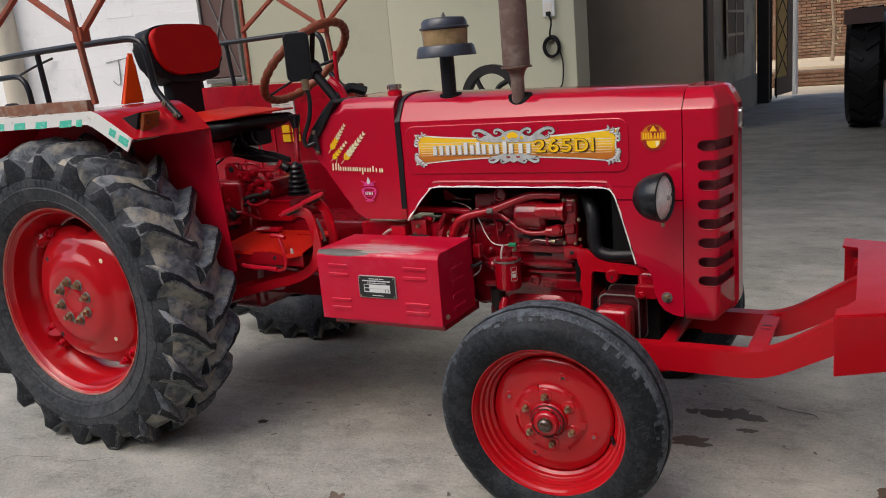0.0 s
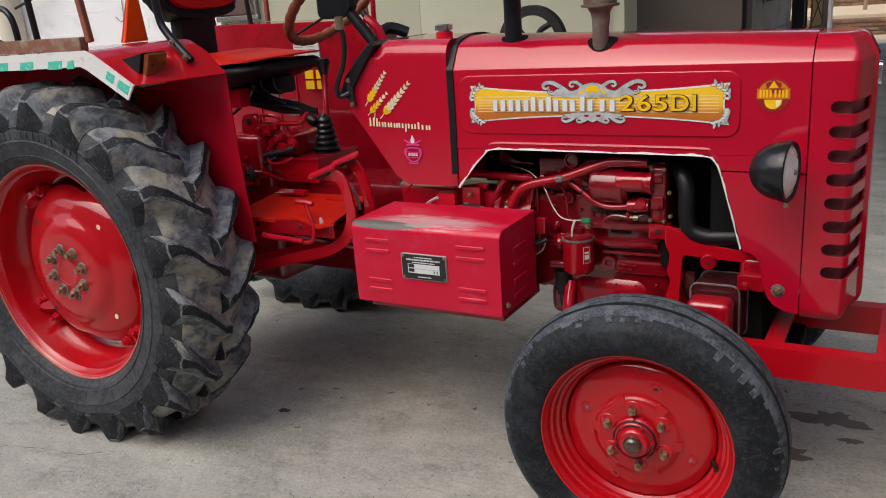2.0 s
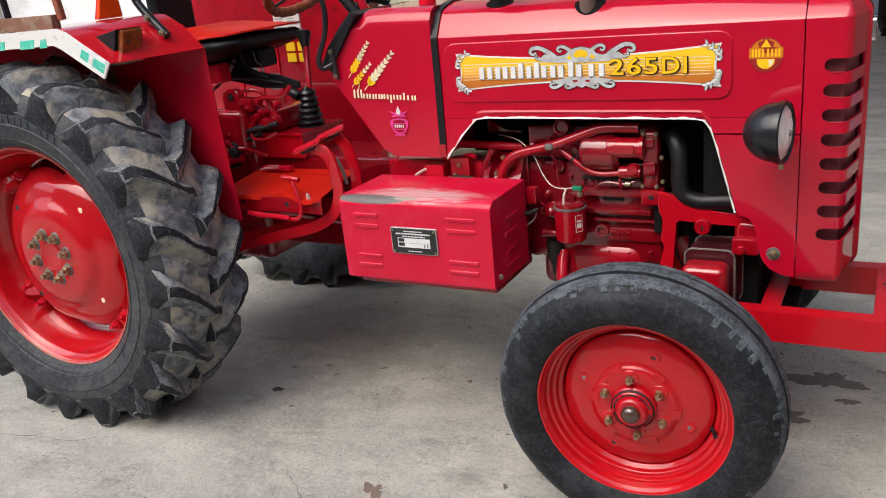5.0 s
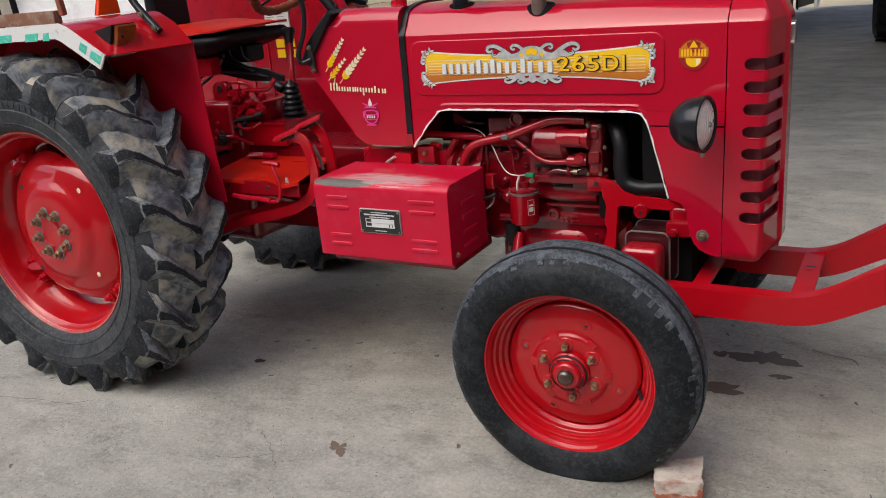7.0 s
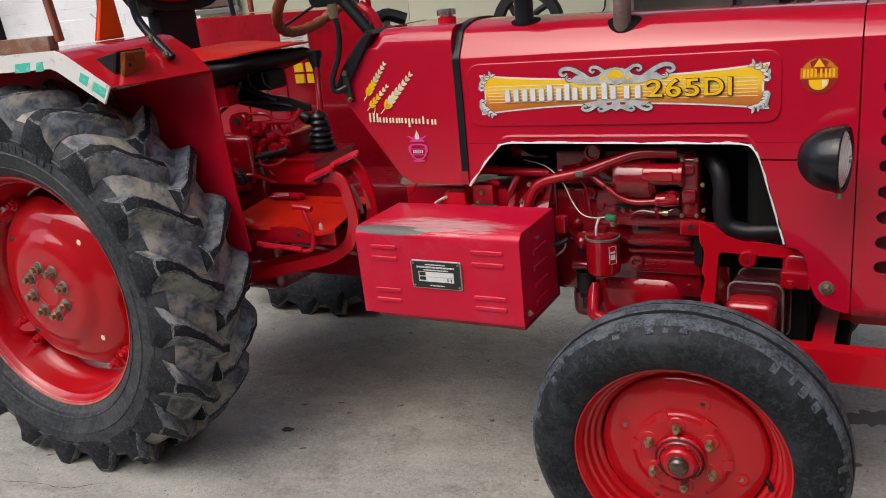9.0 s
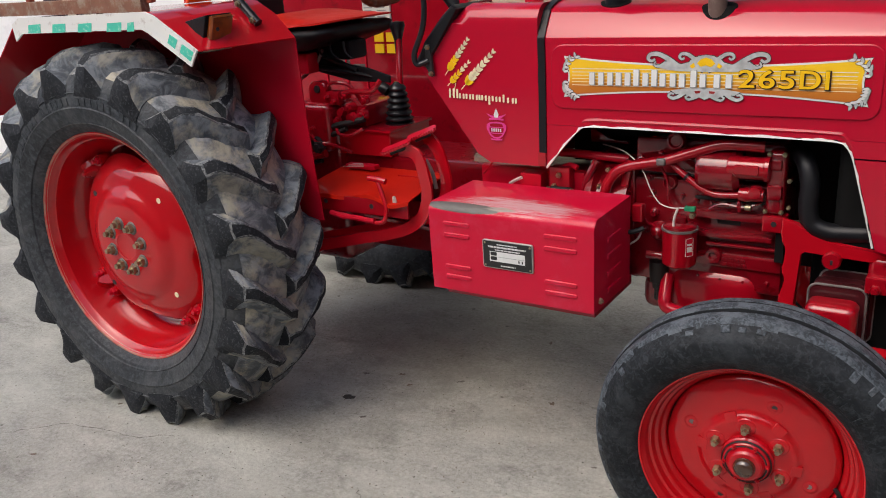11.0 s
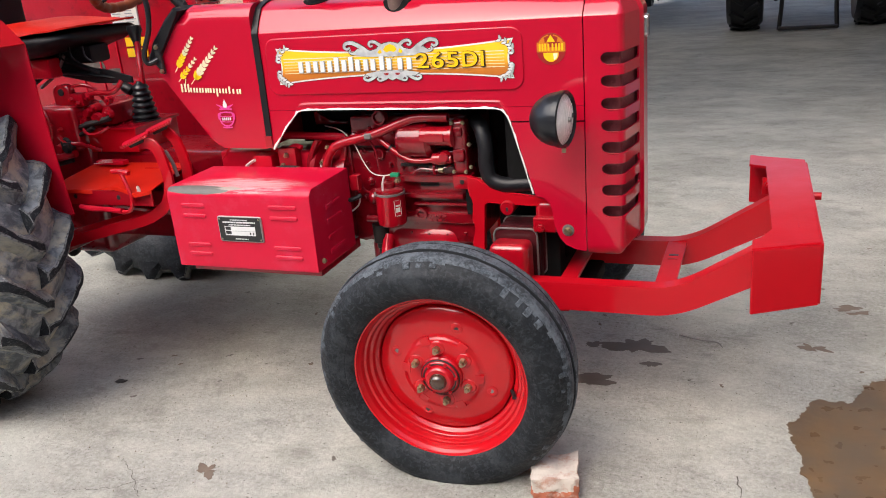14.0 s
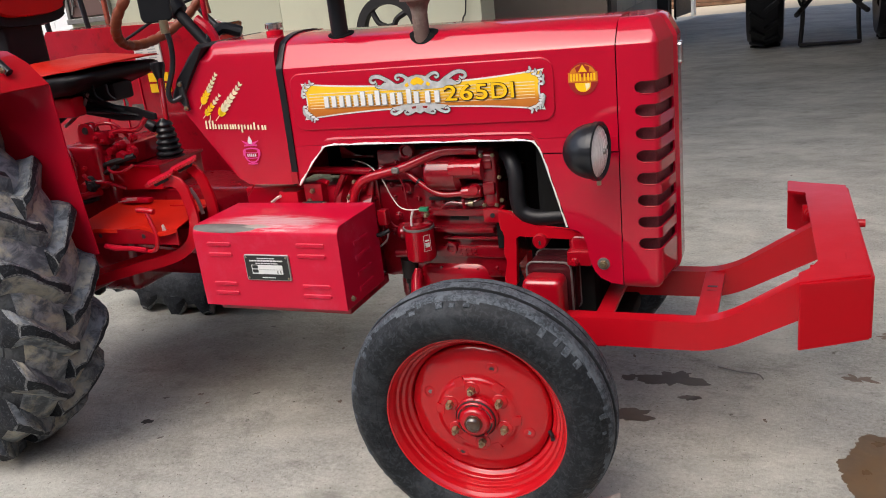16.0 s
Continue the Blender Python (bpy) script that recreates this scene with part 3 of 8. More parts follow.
part("window_frame", box(0.495, 0.512, 10.28, 10.35, 0.95, 2.35), plaster_pale, win)
part("window_frame", box(0.495, 0.512, 11.75, 11.82, 0.95, 2.35), plaster_pale, win)
# gate at the far end of the passage
gate = tagged(thing("gate", "black iron gate leaf with ochre sheet panels standing open", "gate", (0, 0, 0)), kind="")
part("gate_post", box(0.46, 0.66, 13.42, 13.75, 0, 3.2, 0.01), iron_black, gate)
for i in range(2):
    part("gate_rib", box(0.66 + 0.05 * i, 0.685 + 0.05 * i, 13.6 + 0.3 * i, 13.66 + 0.3 * i, 0.05, 3.2, 0.004), iron_black, gate)
gate_dir = pose(0.735, 13.72, 0, 0, 0, 80)
part("gate_frame", box(0, 0.95, -0.02, 0.02, 0.1, 0.42, 0.004, 1, None, gate_dir), iron_black, gate)
part("gate_panel", box(0.05, 0.62, -0.012, 0.012, 0.42, 3.1, 0.003, 1, None, gate_dir), gate_yellow, gate, "ochre painted sheet panel")
part("gate_frame", box(0.62, 0.95, -0.02, 0.02, 0.42, 3.1, 0.004, 1, None, gate_dir), iron_black, gate)
for k in range(5):
    z0 = 0.5 + 0.52 * k
    for s in (0, 1):
        a = gate_dir @ Vector((0.05, -0.02, z0 + 0.5 * s))
        b = gate_dir @ Vector((0.62, -0.02, z0 + 0.5 * (1 - s)))
        part("gate_brace", bar(a, b, 0.012, 0.02), iron_black, gate)
structure("gate_jamb", box(0.875, 0.945, 15.0, 15.3, 0, 3.3, 0.01), white_paint, "white painted gate jamb", "gate post")
# sunlit lane outside
kerb = structure("kerb", box(-8, 12, 18.04, 18.4, -0.06, 0.285, 0.02), mortar_mat, "low brick plinth beside the lane", "kerb")
structure("lane_bank", box(-8, 12, 18.4, 23.0, -0.06, 0.36, 0.02), sand_mat, "pale dusty bank along the lane", "ground")

# ---- floor marks ----
def blob(cx, cy, rx, ry, seed, n=40, rough=0.35, turn=0.0):
    rnd = random.Random(seed)
    ph = [rnd.uniform(0, 6.28) for _ in range(6)]
    out = []
    for k in range(n):
        a = 2 * math.pi * k / n
        r = 1 + rough * (sum(math.sin((j + 2) * a + ph[j]) / (j + 2) for j in range(6)) + 0.55 * noise.noise((3.5 * math.cos(a), 3.5 * math.sin(a), seed)) + 0.35 * noise.noise((9 * math.cos(a), 9 * math.sin(a), seed)))
        u, v = rx * r * math.cos(a), ry * r * math.sin(a)
        out.append((cx + u * math.cos(turn) - v * math.sin(turn), cy + u * math.sin(turn) + v * math.cos(turn)))
    return out


def stain(name, outline, mat, label, h=0.0015):
    return tagged(finish(plate(outline, "z", 0.0003, h), name, mat), label, "stain", "", "structure")


stain("oil_stain", blob(2.305, 0.175, 0.082, 0.058, 3, 160, 0.5, 0.12), oil_mat, "dark damp oil stain on the concrete")
stain("oil_stain", blob(2.165, 0.165, 0.03, 0.018, 6, 30), oil_mat, "small dark oil spot on the concrete")
stain("oil_stain", blob(2.38, 0.055, 0.028, 0.018, 8), oil_mat, "small dark oil spot on the concrete")
stain("oil_stain", blob(2.21, -0.085, 0.075, 0.036, 5, 50, 0.35, 0.2), oil_mat, "dark damp oil stain on the concrete")
stain("drip_spot", blob(0.562, -0.436, 0.021, 0.015, 9, 24, 0.25, 0.4), tar_mat, "small black drip spot on the concrete")
stain("drip_spot", blob(1.22, -0.84, 0.030, 0.026, 12, 40, 0.7), brown_stain, "small brown splash on the concrete")
rs = random.Random(31)
for k in range(46):
    a, b = rs.uniform(-0.6, 3.4), rs.uniform(-1.5, 1.8)
    stain("drip_spot", blob(a, b, rs.uniform(0.004, 0.013), rs.uniform(0.003, 0.009), 40 + k, 12, 0.6, rs.uniform(0, 3)), rs.choice((oil_mat, brown_stain, brown_stain)), "tiny dark speck of dirt on the concrete")
# grit trodden loose under and beside the machine
rg_ = random.Random(77)
bm = bmesh.new()
for k in range(1500):
    gx, gy = rg_.gauss(0.9, 0.9), rg_.gauss(-0.15, 0.65)
    sz = 0.0012 + 0.0030 * rg_.random() ** 3
    q = pose(gx, gy, sz * 0.3, rg_.uniform(0, 360), rg_.uniform(0, 360), rg_.uniform(0, 360))
    vs = [bm.verts.new(q @ Vector(c)) for c in ((sz, 0, -sz * 0.6), (-sz * 0.7, sz * 0.8, -sz * 0.5), (-sz * 0.6, -sz * 0.9, -sz * 0.4), (0.1 * sz, 0, sz * 0.8))]
    for a, b, c in ((0, 1, 2), (0, 3, 1), (1, 3, 2), (2, 3, 0)):
        bm.faces.new((vs[a], vs[b], vs[c]))
for v in bm.verts:
    v.co.z = max(v.co.z, 0.0002)
grit_mat = material("mixed_grit", (0.20, 0.17, 0.13), 0.85, vary=0.9, scale=60, second=(0.42, 0.40, 0.36), second_amount=0.4, second_scale=45)
tagged(finish(bm, "grit", grit_mat), "loose grit and crumbs of dirt on the concrete", "grit", "", "stuff")
stain("drip_spot", blob(3.05, 0.58, 0.035, 0.014, 14, 30, 0.6, 0.2), brown_stain, "brown mud smear on the concrete")
stain("drip_spot", blob(2.885, 0.27, 0.040, 0.022, 15, 40, 0.9, -0.5), brown_stain, "brown mud smear on the concrete")


def ragged(points, seed, step=0.006, amp=0.022):
    """A ragged edge through a few corner points."""
    out = []
    for a, b in zip(points, points[1:]):
        a, b = Vector(a), Vector(b)
        n = max(2, int((b - a).length / step))
        nrm = Vector((-(b - a).y, (b - a).x)).normalized()
        for k in range(n):
            q = a + (b - a) * k / n
            w = noise.noise((q.x * 7, q.y * 7, seed)) * 2.2 + noise.noise((q.x * 25, q.y * 25, seed)) * 1.2 + noise.noise((q.x * 80, q.y * 80, seed)) * 0.7
            q = q + nrm * amp * w
            out.append((q.x, q.y))
    return out


wet_edge = ragged([(2.84, -1.10), (2.87, -0.62), (2.855, -0.54), (2.832, -0.48), (2.828, -0.41), (2.811, -0.33), (2.812, -0.26), (2.855, -0.14), (2.885, -0.075), (2.975, -0.07), (3.07, 0.055), (3.115, 0.12), (3.113, 0.27), (3.21, 0.54), (3.5, 0.9)], 4, 0.005, 0.014)
stain("wet_patch", wet_edge + ragged([(3.5, 0.9), (4.2, 1.1), (4.9, 0.7), (5.2, -0.2), (4.8, -1.1), (3.9, -1.6), (3.1, -1.5), (2.84, -1.10)], 6, 0.02, 0.05), wet_mat, "wet brown muddy water patch drying on the concrete", 0.002)


def crack(points, seed, w=0.003):
    rnd = random.Random(seed)
    path = []
    for a, b in zip(points, points[1:]):
        for k in range(10):
            t = k / 10
            path.append(Vector((a[0] + (b[0] - a[0]) * t + rnd.uniform(-1, 1) * 0.005, a[1] + (b[1] - a[1]) * t + rnd.uniform(-1, 1) * 0.005)))
    bm = bmesh.new()
    prev = None
    for i in range(len(path) - 1):
        d = (path[i + 1] - path[max(i - 1, 0)]).normalized()
        n = Vector((-d.y, d.x)) * w * rnd.uniform(0.15, 1.0)
        row = [bm.verts.new((*(path[i] + n), 0.0010)), bm.verts.new((*(path[i] - n), 0.0010))]
        if prev:
            bm.faces.new((prev[0], prev[1], row[1], row[0]))
        prev = row
    return tagged(finish(bm, "crack", crack_mat), "thin dark crack in the concrete floor", "crack", "", "structure")


crack([(0.88, -1.02), (1.0, -0.98), (1.08, -0.9)], 1, 0.0013)
crack([(0.92, -0.85), (1.02, -0.92), (1.12, -1.02)], 2, 0.0012)
crack([(-0.35, -1.15), (-0.2, -1.0), (0.1, -0.95), (0.25, -0.86)], 3, 0.0018)
crack([(2.68, -0.52), (2.70, -0.72), (2.66, -0.86)], 4)
wire = thing("loose_wire", "short bent piece of dark wire lying on the concrete", "wire", (2.5, 0.25, 0))
part("strand", tube([(-0.05, 0.03, 0.006), (0.02, 0.0, 0.008), (0.08, -0.005, 0.006), (0.10, -0.04, 0.006)], 0.0022, 6), bare_metal, wire)

# ---- half brick by the front wheel ----
hb = bmesh.new()
bmesh.ops.create_cube(hb, size=1.0)
bmesh.ops.subdivide_edges(hb, edges=hb.edges, cuts=15, use_grid_fill=True)
for v in hb.verts:
    v.co = Vector((v.co.x * 0.122, v.co.y * 0.125, v.co.z * 0.060))
    d = noise.noise(v.co * 28) * 0.009 + noise.noise(v.co * 70) * 0.005
    if v.co.z > 0.02 and v.co.y > 0.0:
        v.co.z -= 0.012 * max(0.0, 1 - abs(v.co.x - 0.01) / 0.045)
    v.co += v.co.normalized() * d
    if v.co.z < 0:
        v.co.z = max(v.co.z, -0.030)
for f in hb.faces:
    c = f.calc_center_median()
    if c.z > -0.010 + 0.012 * noise.noise(c * 30) + (0.02 if c.x > 0.05 else 0.0):
        f.material_index = 1
half_brick = tagged(finish(hb, "half_brick", [brick_piece_mat, brick_mortar], None, "", 20), "broken red brick piece with pale mortar beside the tyre", "brick")
half_brick.matrix_world = pose(2.222, -0.668, 0.030, 0, 0, 14)

# ---- the tractor ----
YC = -0.088         # centre line of the bonnet
HW = 0.177          # half the bonnet's width
tractor = thing("tractor", "red farm tractor with a yellow side decal parked on concrete", "tractor")


def lean(z):
    """How far the bonnet's side stands out towards its foot."""
    return 0.045 * max(0.0, 1.12 - z)


CREASE = 1.180      # height of the fold along the bonnet's side


def shoulder(x):
    """Height of the upper end of the sloping shoulder."""
    return 1.229 + 0.020 * (2.24 - x)


def crown(x):
    """Height of the bonnet's middle line."""
    return 1.244 + 0.028 * (2.24 - x)


def section(x, z_low, r=0.062, n=7):
    """Half cross-section of the bonnet, from its foot to the crown: distance from the centre line and height."""
    out = [(HW + lean(z), z) for z in (z_low, z_low + (CREASE - z_low) * 0.5)] + [(HW, CREASE - 0.004)]
    for k in range(n + 1):
        t = k / n
        out.append((HW - 0.001 - 0.041 * t - 0.004 * t * t, CREASE + (shoulder(x) - CREASE) * (1.10 * t - 0.10 * t * t)))
    w = HW - 0.046
    for k in range(1, 7):
        t = k / 6
        out.append((w * (1 - t), shoulder(x) + (crown(x) - shoulder(x)) * (1 - (1 - t) ** 2.6)))
    return out


def shell(x0, x1, z_low, nx=14, thick=0.006):
    bm = bmesh.new()
    rows = []
    for i in range(nx + 1):
        x = x0 + (x1 - x0) * i / nx
        half = section(x, z_low)
        pts = [(YC - d, z) for d, z in half] + [(YC + d, z) for d, z in half[-2::-1]]
        rows.append([bm.verts.new((x, y, z)) for y, z in pts])
    for i in range(nx):
        for k in range(len(rows[0]) - 1):
            bm.faces.new((rows[i][k], rows[i + 1][k], rows[i + 1][k + 1], rows[i][k + 1]))
    return bm


bonnet = part("bonnet", solid(shell(1.247, 2.2455, 0.945), 0.005), paint, tractor, "glossy red sheet-metal bonnet")


def side_piece(outline, name="side_panel", out=0.0, thick=0.005):
    """A flat sheet on the bonnet's near side, following its lean."""
    bm = plate(outline, "y", 0.0, thick)
    for v in bm.verts:
        v.co.y = YC - HW - lean(v.co.z) - out + v.co.y
    return bm


part("side_panel", side_piece([(2.0395, 0.9), (2.102, 0.690), (2.125, 0.684), (2.140, 0.671), (2.149, 0.648), (2.153, 0.615), (2.160, 0.588), (2.170, 0.566), (2.186, 0.548), (2.213, 0.535), (2.2455, 0.530), (2.2455, 0.9)]), paint, tractor)
part("side_panel", side_piece([(1.999, 0.944), (2.022, 0.935), (2.038, 0.904), (2.2455, 0.904), (2.2455, 0.944)]), paint, tractor)
part("side_panel", side_piece([(1.247, 0.944), (1.247, 0.824), (1.258, 0.824), (1.352, 0.936), (1.372, 0.944)]), paint, tractor)
# far panel made without an engine opening, to block light from the bay
far = side_piece([(1.247, 0.62), (2.10, 0.60), (2.19, 0.555), (2.2455, 0.538), (2.2455, 0.944), (1.247, 0.944)])
for v in far.verts:
    v.co.y = 2 * YC - v.co.y
part("side_panel", far, paint, tractor)
# folded lip over the engine opening
part("opening_lip", tube([(1.362, -0.266, 0.955), (1.39, -0.268, 0.962), (1.5, -0.268, 0.962), (1.75, -0.268, 0.961), (1.98, -0.268, 0.959), (2.012, -0.268, 0.952), (2.034, -0.268, 0.925)], 0.007, 8, 5), paint, tractor)

# white worn edge round the engine opening
edge_path = smooth_path([(1.256, 0.822), (1.30, 0.878), (1.345, 0.928), (1.372, 0.944), (1.45, 0.946), (1.6, 0.945), (1.75, 0.944), (1.9, 0.943), (1.995, 0.941),
                         (2.020, 0.930), (2.036, 0.902), (2.052, 0.85), (2.075, 0.77), (2.096, 0.695)], 8)
bm = bmesh.new()
rng = random.Random(5)
prev = None
for i, q in enumerate(edge_path):
    d = (edge_path[min(i + 1, len(edge_path) - 1)] - edge_path[max(i - 1, 0)]).normalized()
    n2 = Vector((-d.y, d.x))
    w = (0.0024 + 0.0016 * math.sin(i * 0.75) + 0.0012 * rng.uniform(-1, 1)) * (0.7 if q.x > 2.03 else 1.0)
    o, inn = q + n2 * w, q - n2 * 0.0022
    ys = [YC - HW - lean(z) for z in (o.y, inn.y)]
    ring = [bm.verts.new((o.x, ys[0] - 0.0015, o.y)), bm.verts.new((inn.x, ys[1] - 0.0025, inn.y)), bm.verts.new((inn.x, ys[1] + 0.006, inn.y)), bm.verts.new((o.x, ys[0] + 0.0005, o.y))]
    if prev:
        for k in range(4):
            bm.faces.new((prev[k], prev[(k + 1) % 4], ring[(k + 1) % 4], ring[k]))
    prev = ring
part("edge_trim", bm, white_paint, tractor, "chipped white paint along the edge")

# nose cowl with eight slots on either side
def nose_outline(d, z, back=0.55):
    """Plan of the cowl set in by d, from the near seam round the front to the far seam."""
    e = lean(z) - d
    h, xc, r = HW + e, 2.356 - back * d, max(0.024 - d, 0.008)
    side = (2.2485, 2.27, 2.2925, 2.297, 2.308)
    pts = [(min(x, xc - r - 0.002 * (5 - n)), -h) for n, x in enumerate(side)] + [(xc - r, -h)]
    for k in range(1, 7):
        a = radians(-90 + 78 * k / 6)
        pts.append((xc - r + r * math.cos(a), -h + r + r * math.sin(a)))
    # slightly raked front facet up to the centre pillar
    pts += [(xc + 0.018, -0.062), (xc + 0.0188, -0.054), (xc + 0.0192, -0.048)]
    pts += [(xc + 0.029, -0.036)]
    return [(x, YC + y) for x, y in pts] + [(x, YC - y) for x, y in pts[::-1]]


slot_z = [1.068 - 0.0597 * k for k in range(8)]
rows = [(0.044 * (1 - math.cos(radians(a))), 0.512 + 0.044 * (1 - math.sin(radians(a)))) for a in (90, 78, 66, 54, 42, 30, 18, 6)] + [(0.0, 0.590)]
slot_rows = {}
for zc in slot_z[::-1]:
    slot_rows[len(rows)] = True
    rows += [(0, zc + dz) for dz in (-0.0158, -0.011, -0.004, 0.004, 0.011, 0.0158)]
rows.append((0, CREASE - 0.004))
zs = shoulder(2.3)
for k in range(7):
    t = k / 6
    rows.append((0.001 + 0.041 * t + 0.004 * t * t, CREASE + (zs - CREASE) * (1.10 * t - 0.10 * t * t)))
rows += [(0.056, zs + 0.006), (0.070, zs + 0.010), (0.085, zs + 0.0125)]
bm = bmesh.new()
grid = [[bm.verts.new((x, y, z)) for x, y in nose_outline(d, z, 0.85 if z < 0.6 else 0.55)] for d, z in rows]
nc = len(grid[0])
half = nc // 2
S0, S3 = 2, 13
for i in range(len(rows) - 1):
    k0 = max([q for q in slot_rows if q <= i], default=-9)
    band = i - k0 if i - k0 < 5 else -1
    for k in range(nc - 1):
        c = k if k < half else nc - 2 - k
        a, b, c2, d2 = grid[i][k], grid[i][k + 1], grid[i + 1][k + 1], grid[i + 1][k]
        if band >= 0 and S0 <= c < S3:
            # rounded ends: whole cells in the corners, half cells along the curve
            if c == S0 and band in (0, 4):
                bm.faces.new((a, b, c2, d2))
            elif (c == S0 and band in (1, 3)) or (c in (S0 + 1, S3 - 1) and band in (0, 4)):
                at_start = (c < 8) == (k < half)
                if band < 2:
                    bm.faces.new((a, b, d2) if at_start else (a, b, c2))
                else:
                    bm.faces.new((a, c2, d2) if at_start else (b, c2, d2))
            continue
        bm.faces.new((a, b, c2, d2))
top = grid[-1]
bm.faces.new(top)
nose = part("nose_cowl", solid(bm, 0.006), paint, tractor, "red slotted radiator cowl", 32)
bm = bmesh.new()
g = [[bm.verts.new((x, y, z)) for x, y in nose_outline(0.026, 1.12)] for z in (0.58, 1.13)]
for k in range(nc - 1):
    bm.faces.new((g[0][k], g[0][k + 1], g[1][k + 1], g[1][k]))
screen_mat = material("maroon_grille_screen", (0.20, 0.035, 0.045), 0.5, vary=0.4, scale=90, bump=0.5, bump_scale=300)
part("grille_screen", bm, screen_mat, nose, "dark maroon wire screen")
for k in range(8):
    z = slot_z[k]
    part("slot_rim", bar((2.308, YC - HW - lean(z) - 0.001, z - 0.0168), (2.338, YC - HW - lean(z) - 0.001, z - 0.0168), 0.004, 0.002, None, 0.0005), paint_bright, nose)

part("nose_badge", plate(rounded(YC - 0.020, YC + 0.020, 1.098, 1.160, 0.012, 4), "x", 2.372, 2.394, 0.003, None, 2), chrome, nose, "small chrome badge on the nose pillar")
# fuel tank behind the bonnet
bm = bmesh.new()
outline = [(0.842, 1.098), (0.872, 1.152), (0.93, 1.222), (0.968, 1.256), (1.01, 1.2735), (1.232, 1.268), (1.232, 0.824), (1.07, 0.826), (1.03, 0.85)]
a = [bm.verts.new((x, YC - HW - lean(z) * 0.8, z)) for x, z in outline]
b = [bm.verts.new((x, YC + HW, z)) for x, z in outline]
bm.faces.new(a)
bm.faces.new(b)
for i in range(len(a)):
    bm.faces.new((a[i], a[(i + 1) % len(a)], b[(i + 1) % len(a)], b[i]))
bm.edges.ensure_lookup_table()
sel = [e for e in bm.edges if all(v.co.z > 1.20 for v in e.verts) and (abs(e.verts[0].co.y - e.verts[1].co.y) < 0.05)]
bmesh.ops.bevel(bm, geom=sel, offset=0.05, segments=7, affect="EDGES", profile=0.5)
part("fuel_tank", bm, paint, tractor, "red fuel tank cowl behind the bonnet", 50)
bm = lathe([(0.0, 0.022), (0.024, 0.022), (0.028, 0.019), (0.028, 0.004), (0.020, 0.003), (0.018, -0.02)], 12, pose(1.135, YC, 1.285))
cap = part("filler_cap", bm, chrome, tractor, "chrome fuel filler cap")
part("filler_neck", lathe([(0.027, 0.0), (0.027, 0.014), (0.02, 0.016)], 20, pose(1.135, YC, 1.268)), paint_dull, cap)

# rubber strip between tank and bonnet
def strip(x, w, lift, z_low):
    bm = bmesh.new()
    prev = None
    half_s = section(x, z_low)
    pts = [(YC - d, z, d) for d, z in half_s] + [(YC + d, z, d) for d, z in half_s[-2::-1]]
    n = len(pts)
    for i, (y, z, d) in enumerate(pts):
        t = Vector((pts[min(i + 1, n - 1)][0] - pts[max(i - 1, 0)][0], pts[min(i + 1, n - 1)][1] - pts[max(i - 1, 0)][1])).normalized()
        nx, nz = -t.y, t.x
        ring = [bm.verts.new((x + sx * w - 0.02 * max(0, z - 0.9) * 0.6, y + nx * h, z + nz * h)) for sx, h in ((-1, -0.004), (-1, lift), (1, lift), (1, -0.004))]
        if prev:
            for k in range(4):
                bm.faces.new((prev[k], prev[(k + 1) % 4], ring[(k + 1) % 4], ring[k]))
        prev = ring
    return bm


part("rubber_strip", strip(1.246, 0.0105, 0.005, 0.865), black_rubber, tractor, "black rubber strip over the bonnet joint")
part("strip_clamp", box(1.232, 1.256, -0.285, -0.277, 0.828, 0.866, 0.002), paint_casting, tractor)

# raised name panel and its printed decal
part("raised_panel", side_piece(rounded(1.272, 2.082, 0.992, 1.162, 0.035), "raised_panel", 0.0045, 0.006), paint, tractor)
rp = bpy.data.objects["raised_panel"]
md = rp.modifiers.new("edge", "BEVEL")
md.width, md.segments = 0.004, 3


def decal_outline(grow):
    u0, u1, zm = 1.315 - grow, 2.052 + grow, 1.078
    out = []
    for k in range(25):
        t = k / 24
        out.append((u0 + (u1 - u0) * t, zm + 0.030 + grow + 0.020 * (2 * t - 1) ** 2))
    for k in range(1, 8):
        t = k / 8
        out.append((u1 - 0.013 * math.sin(math.pi * t), zm + (0.05 + grow) * (1 - 2 * t)))
    for k in range(25):
        t = 1 - k / 24
        out.append((u0 + (u1 - u0) * t, zm - 0.030 - grow - 0.020 * (2 * t - 1) ** 2))
    for k in range(1, 8):
        t = k / 8
        out.append((u0 + 0.013 * math.sin(math.pi * t), zm - (0.05 + grow) * (1 - 2 * t)))
    return out


decal_brown = material("dark_brown_print", (0.035, 0.008, 0.004), 0.4, vary=0.1)
decal_print = bpy.data.materials.new("yellow_orange_print")
decal_print.use_nodes = True
nt = decal_print.node_tree
geo = nt.nodes.new("ShaderNodeNewGeometry")
sep = nt.nodes.new("ShaderNodeSeparateXYZ")
nt.links.new(geo.outputs["Position"], sep.inputs[0])
rg = nt.nodes.new("ShaderNodeMapRange")
rg.inputs["From Min"].default_value, rg.inputs["From Max"].default_value = 1.030, 1.126
nt.links.new(sep.outputs["Z"], rg.inputs["Value"])
rp_ramp = nt.nodes.new("ShaderNodeValToRGB")
cr = rp_ramp.color_ramp
cr.elements[0].position, cr.elements[0].color = 0.0, (0.46, 0.12, 0.0, 1)
cr.elements[1].position, cr.elements[1].color = 1.0, (0.92, 0.56, 0.0, 1)
for p, c in ((0.26, (0.55, 0.17, 0.0)), (0.42, (0.80, 0.38, 0.0)), (0.60, (0.92, 0.56, 0.0))):
    el = cr.elements.new(p)
    el.color = (*c, 1)
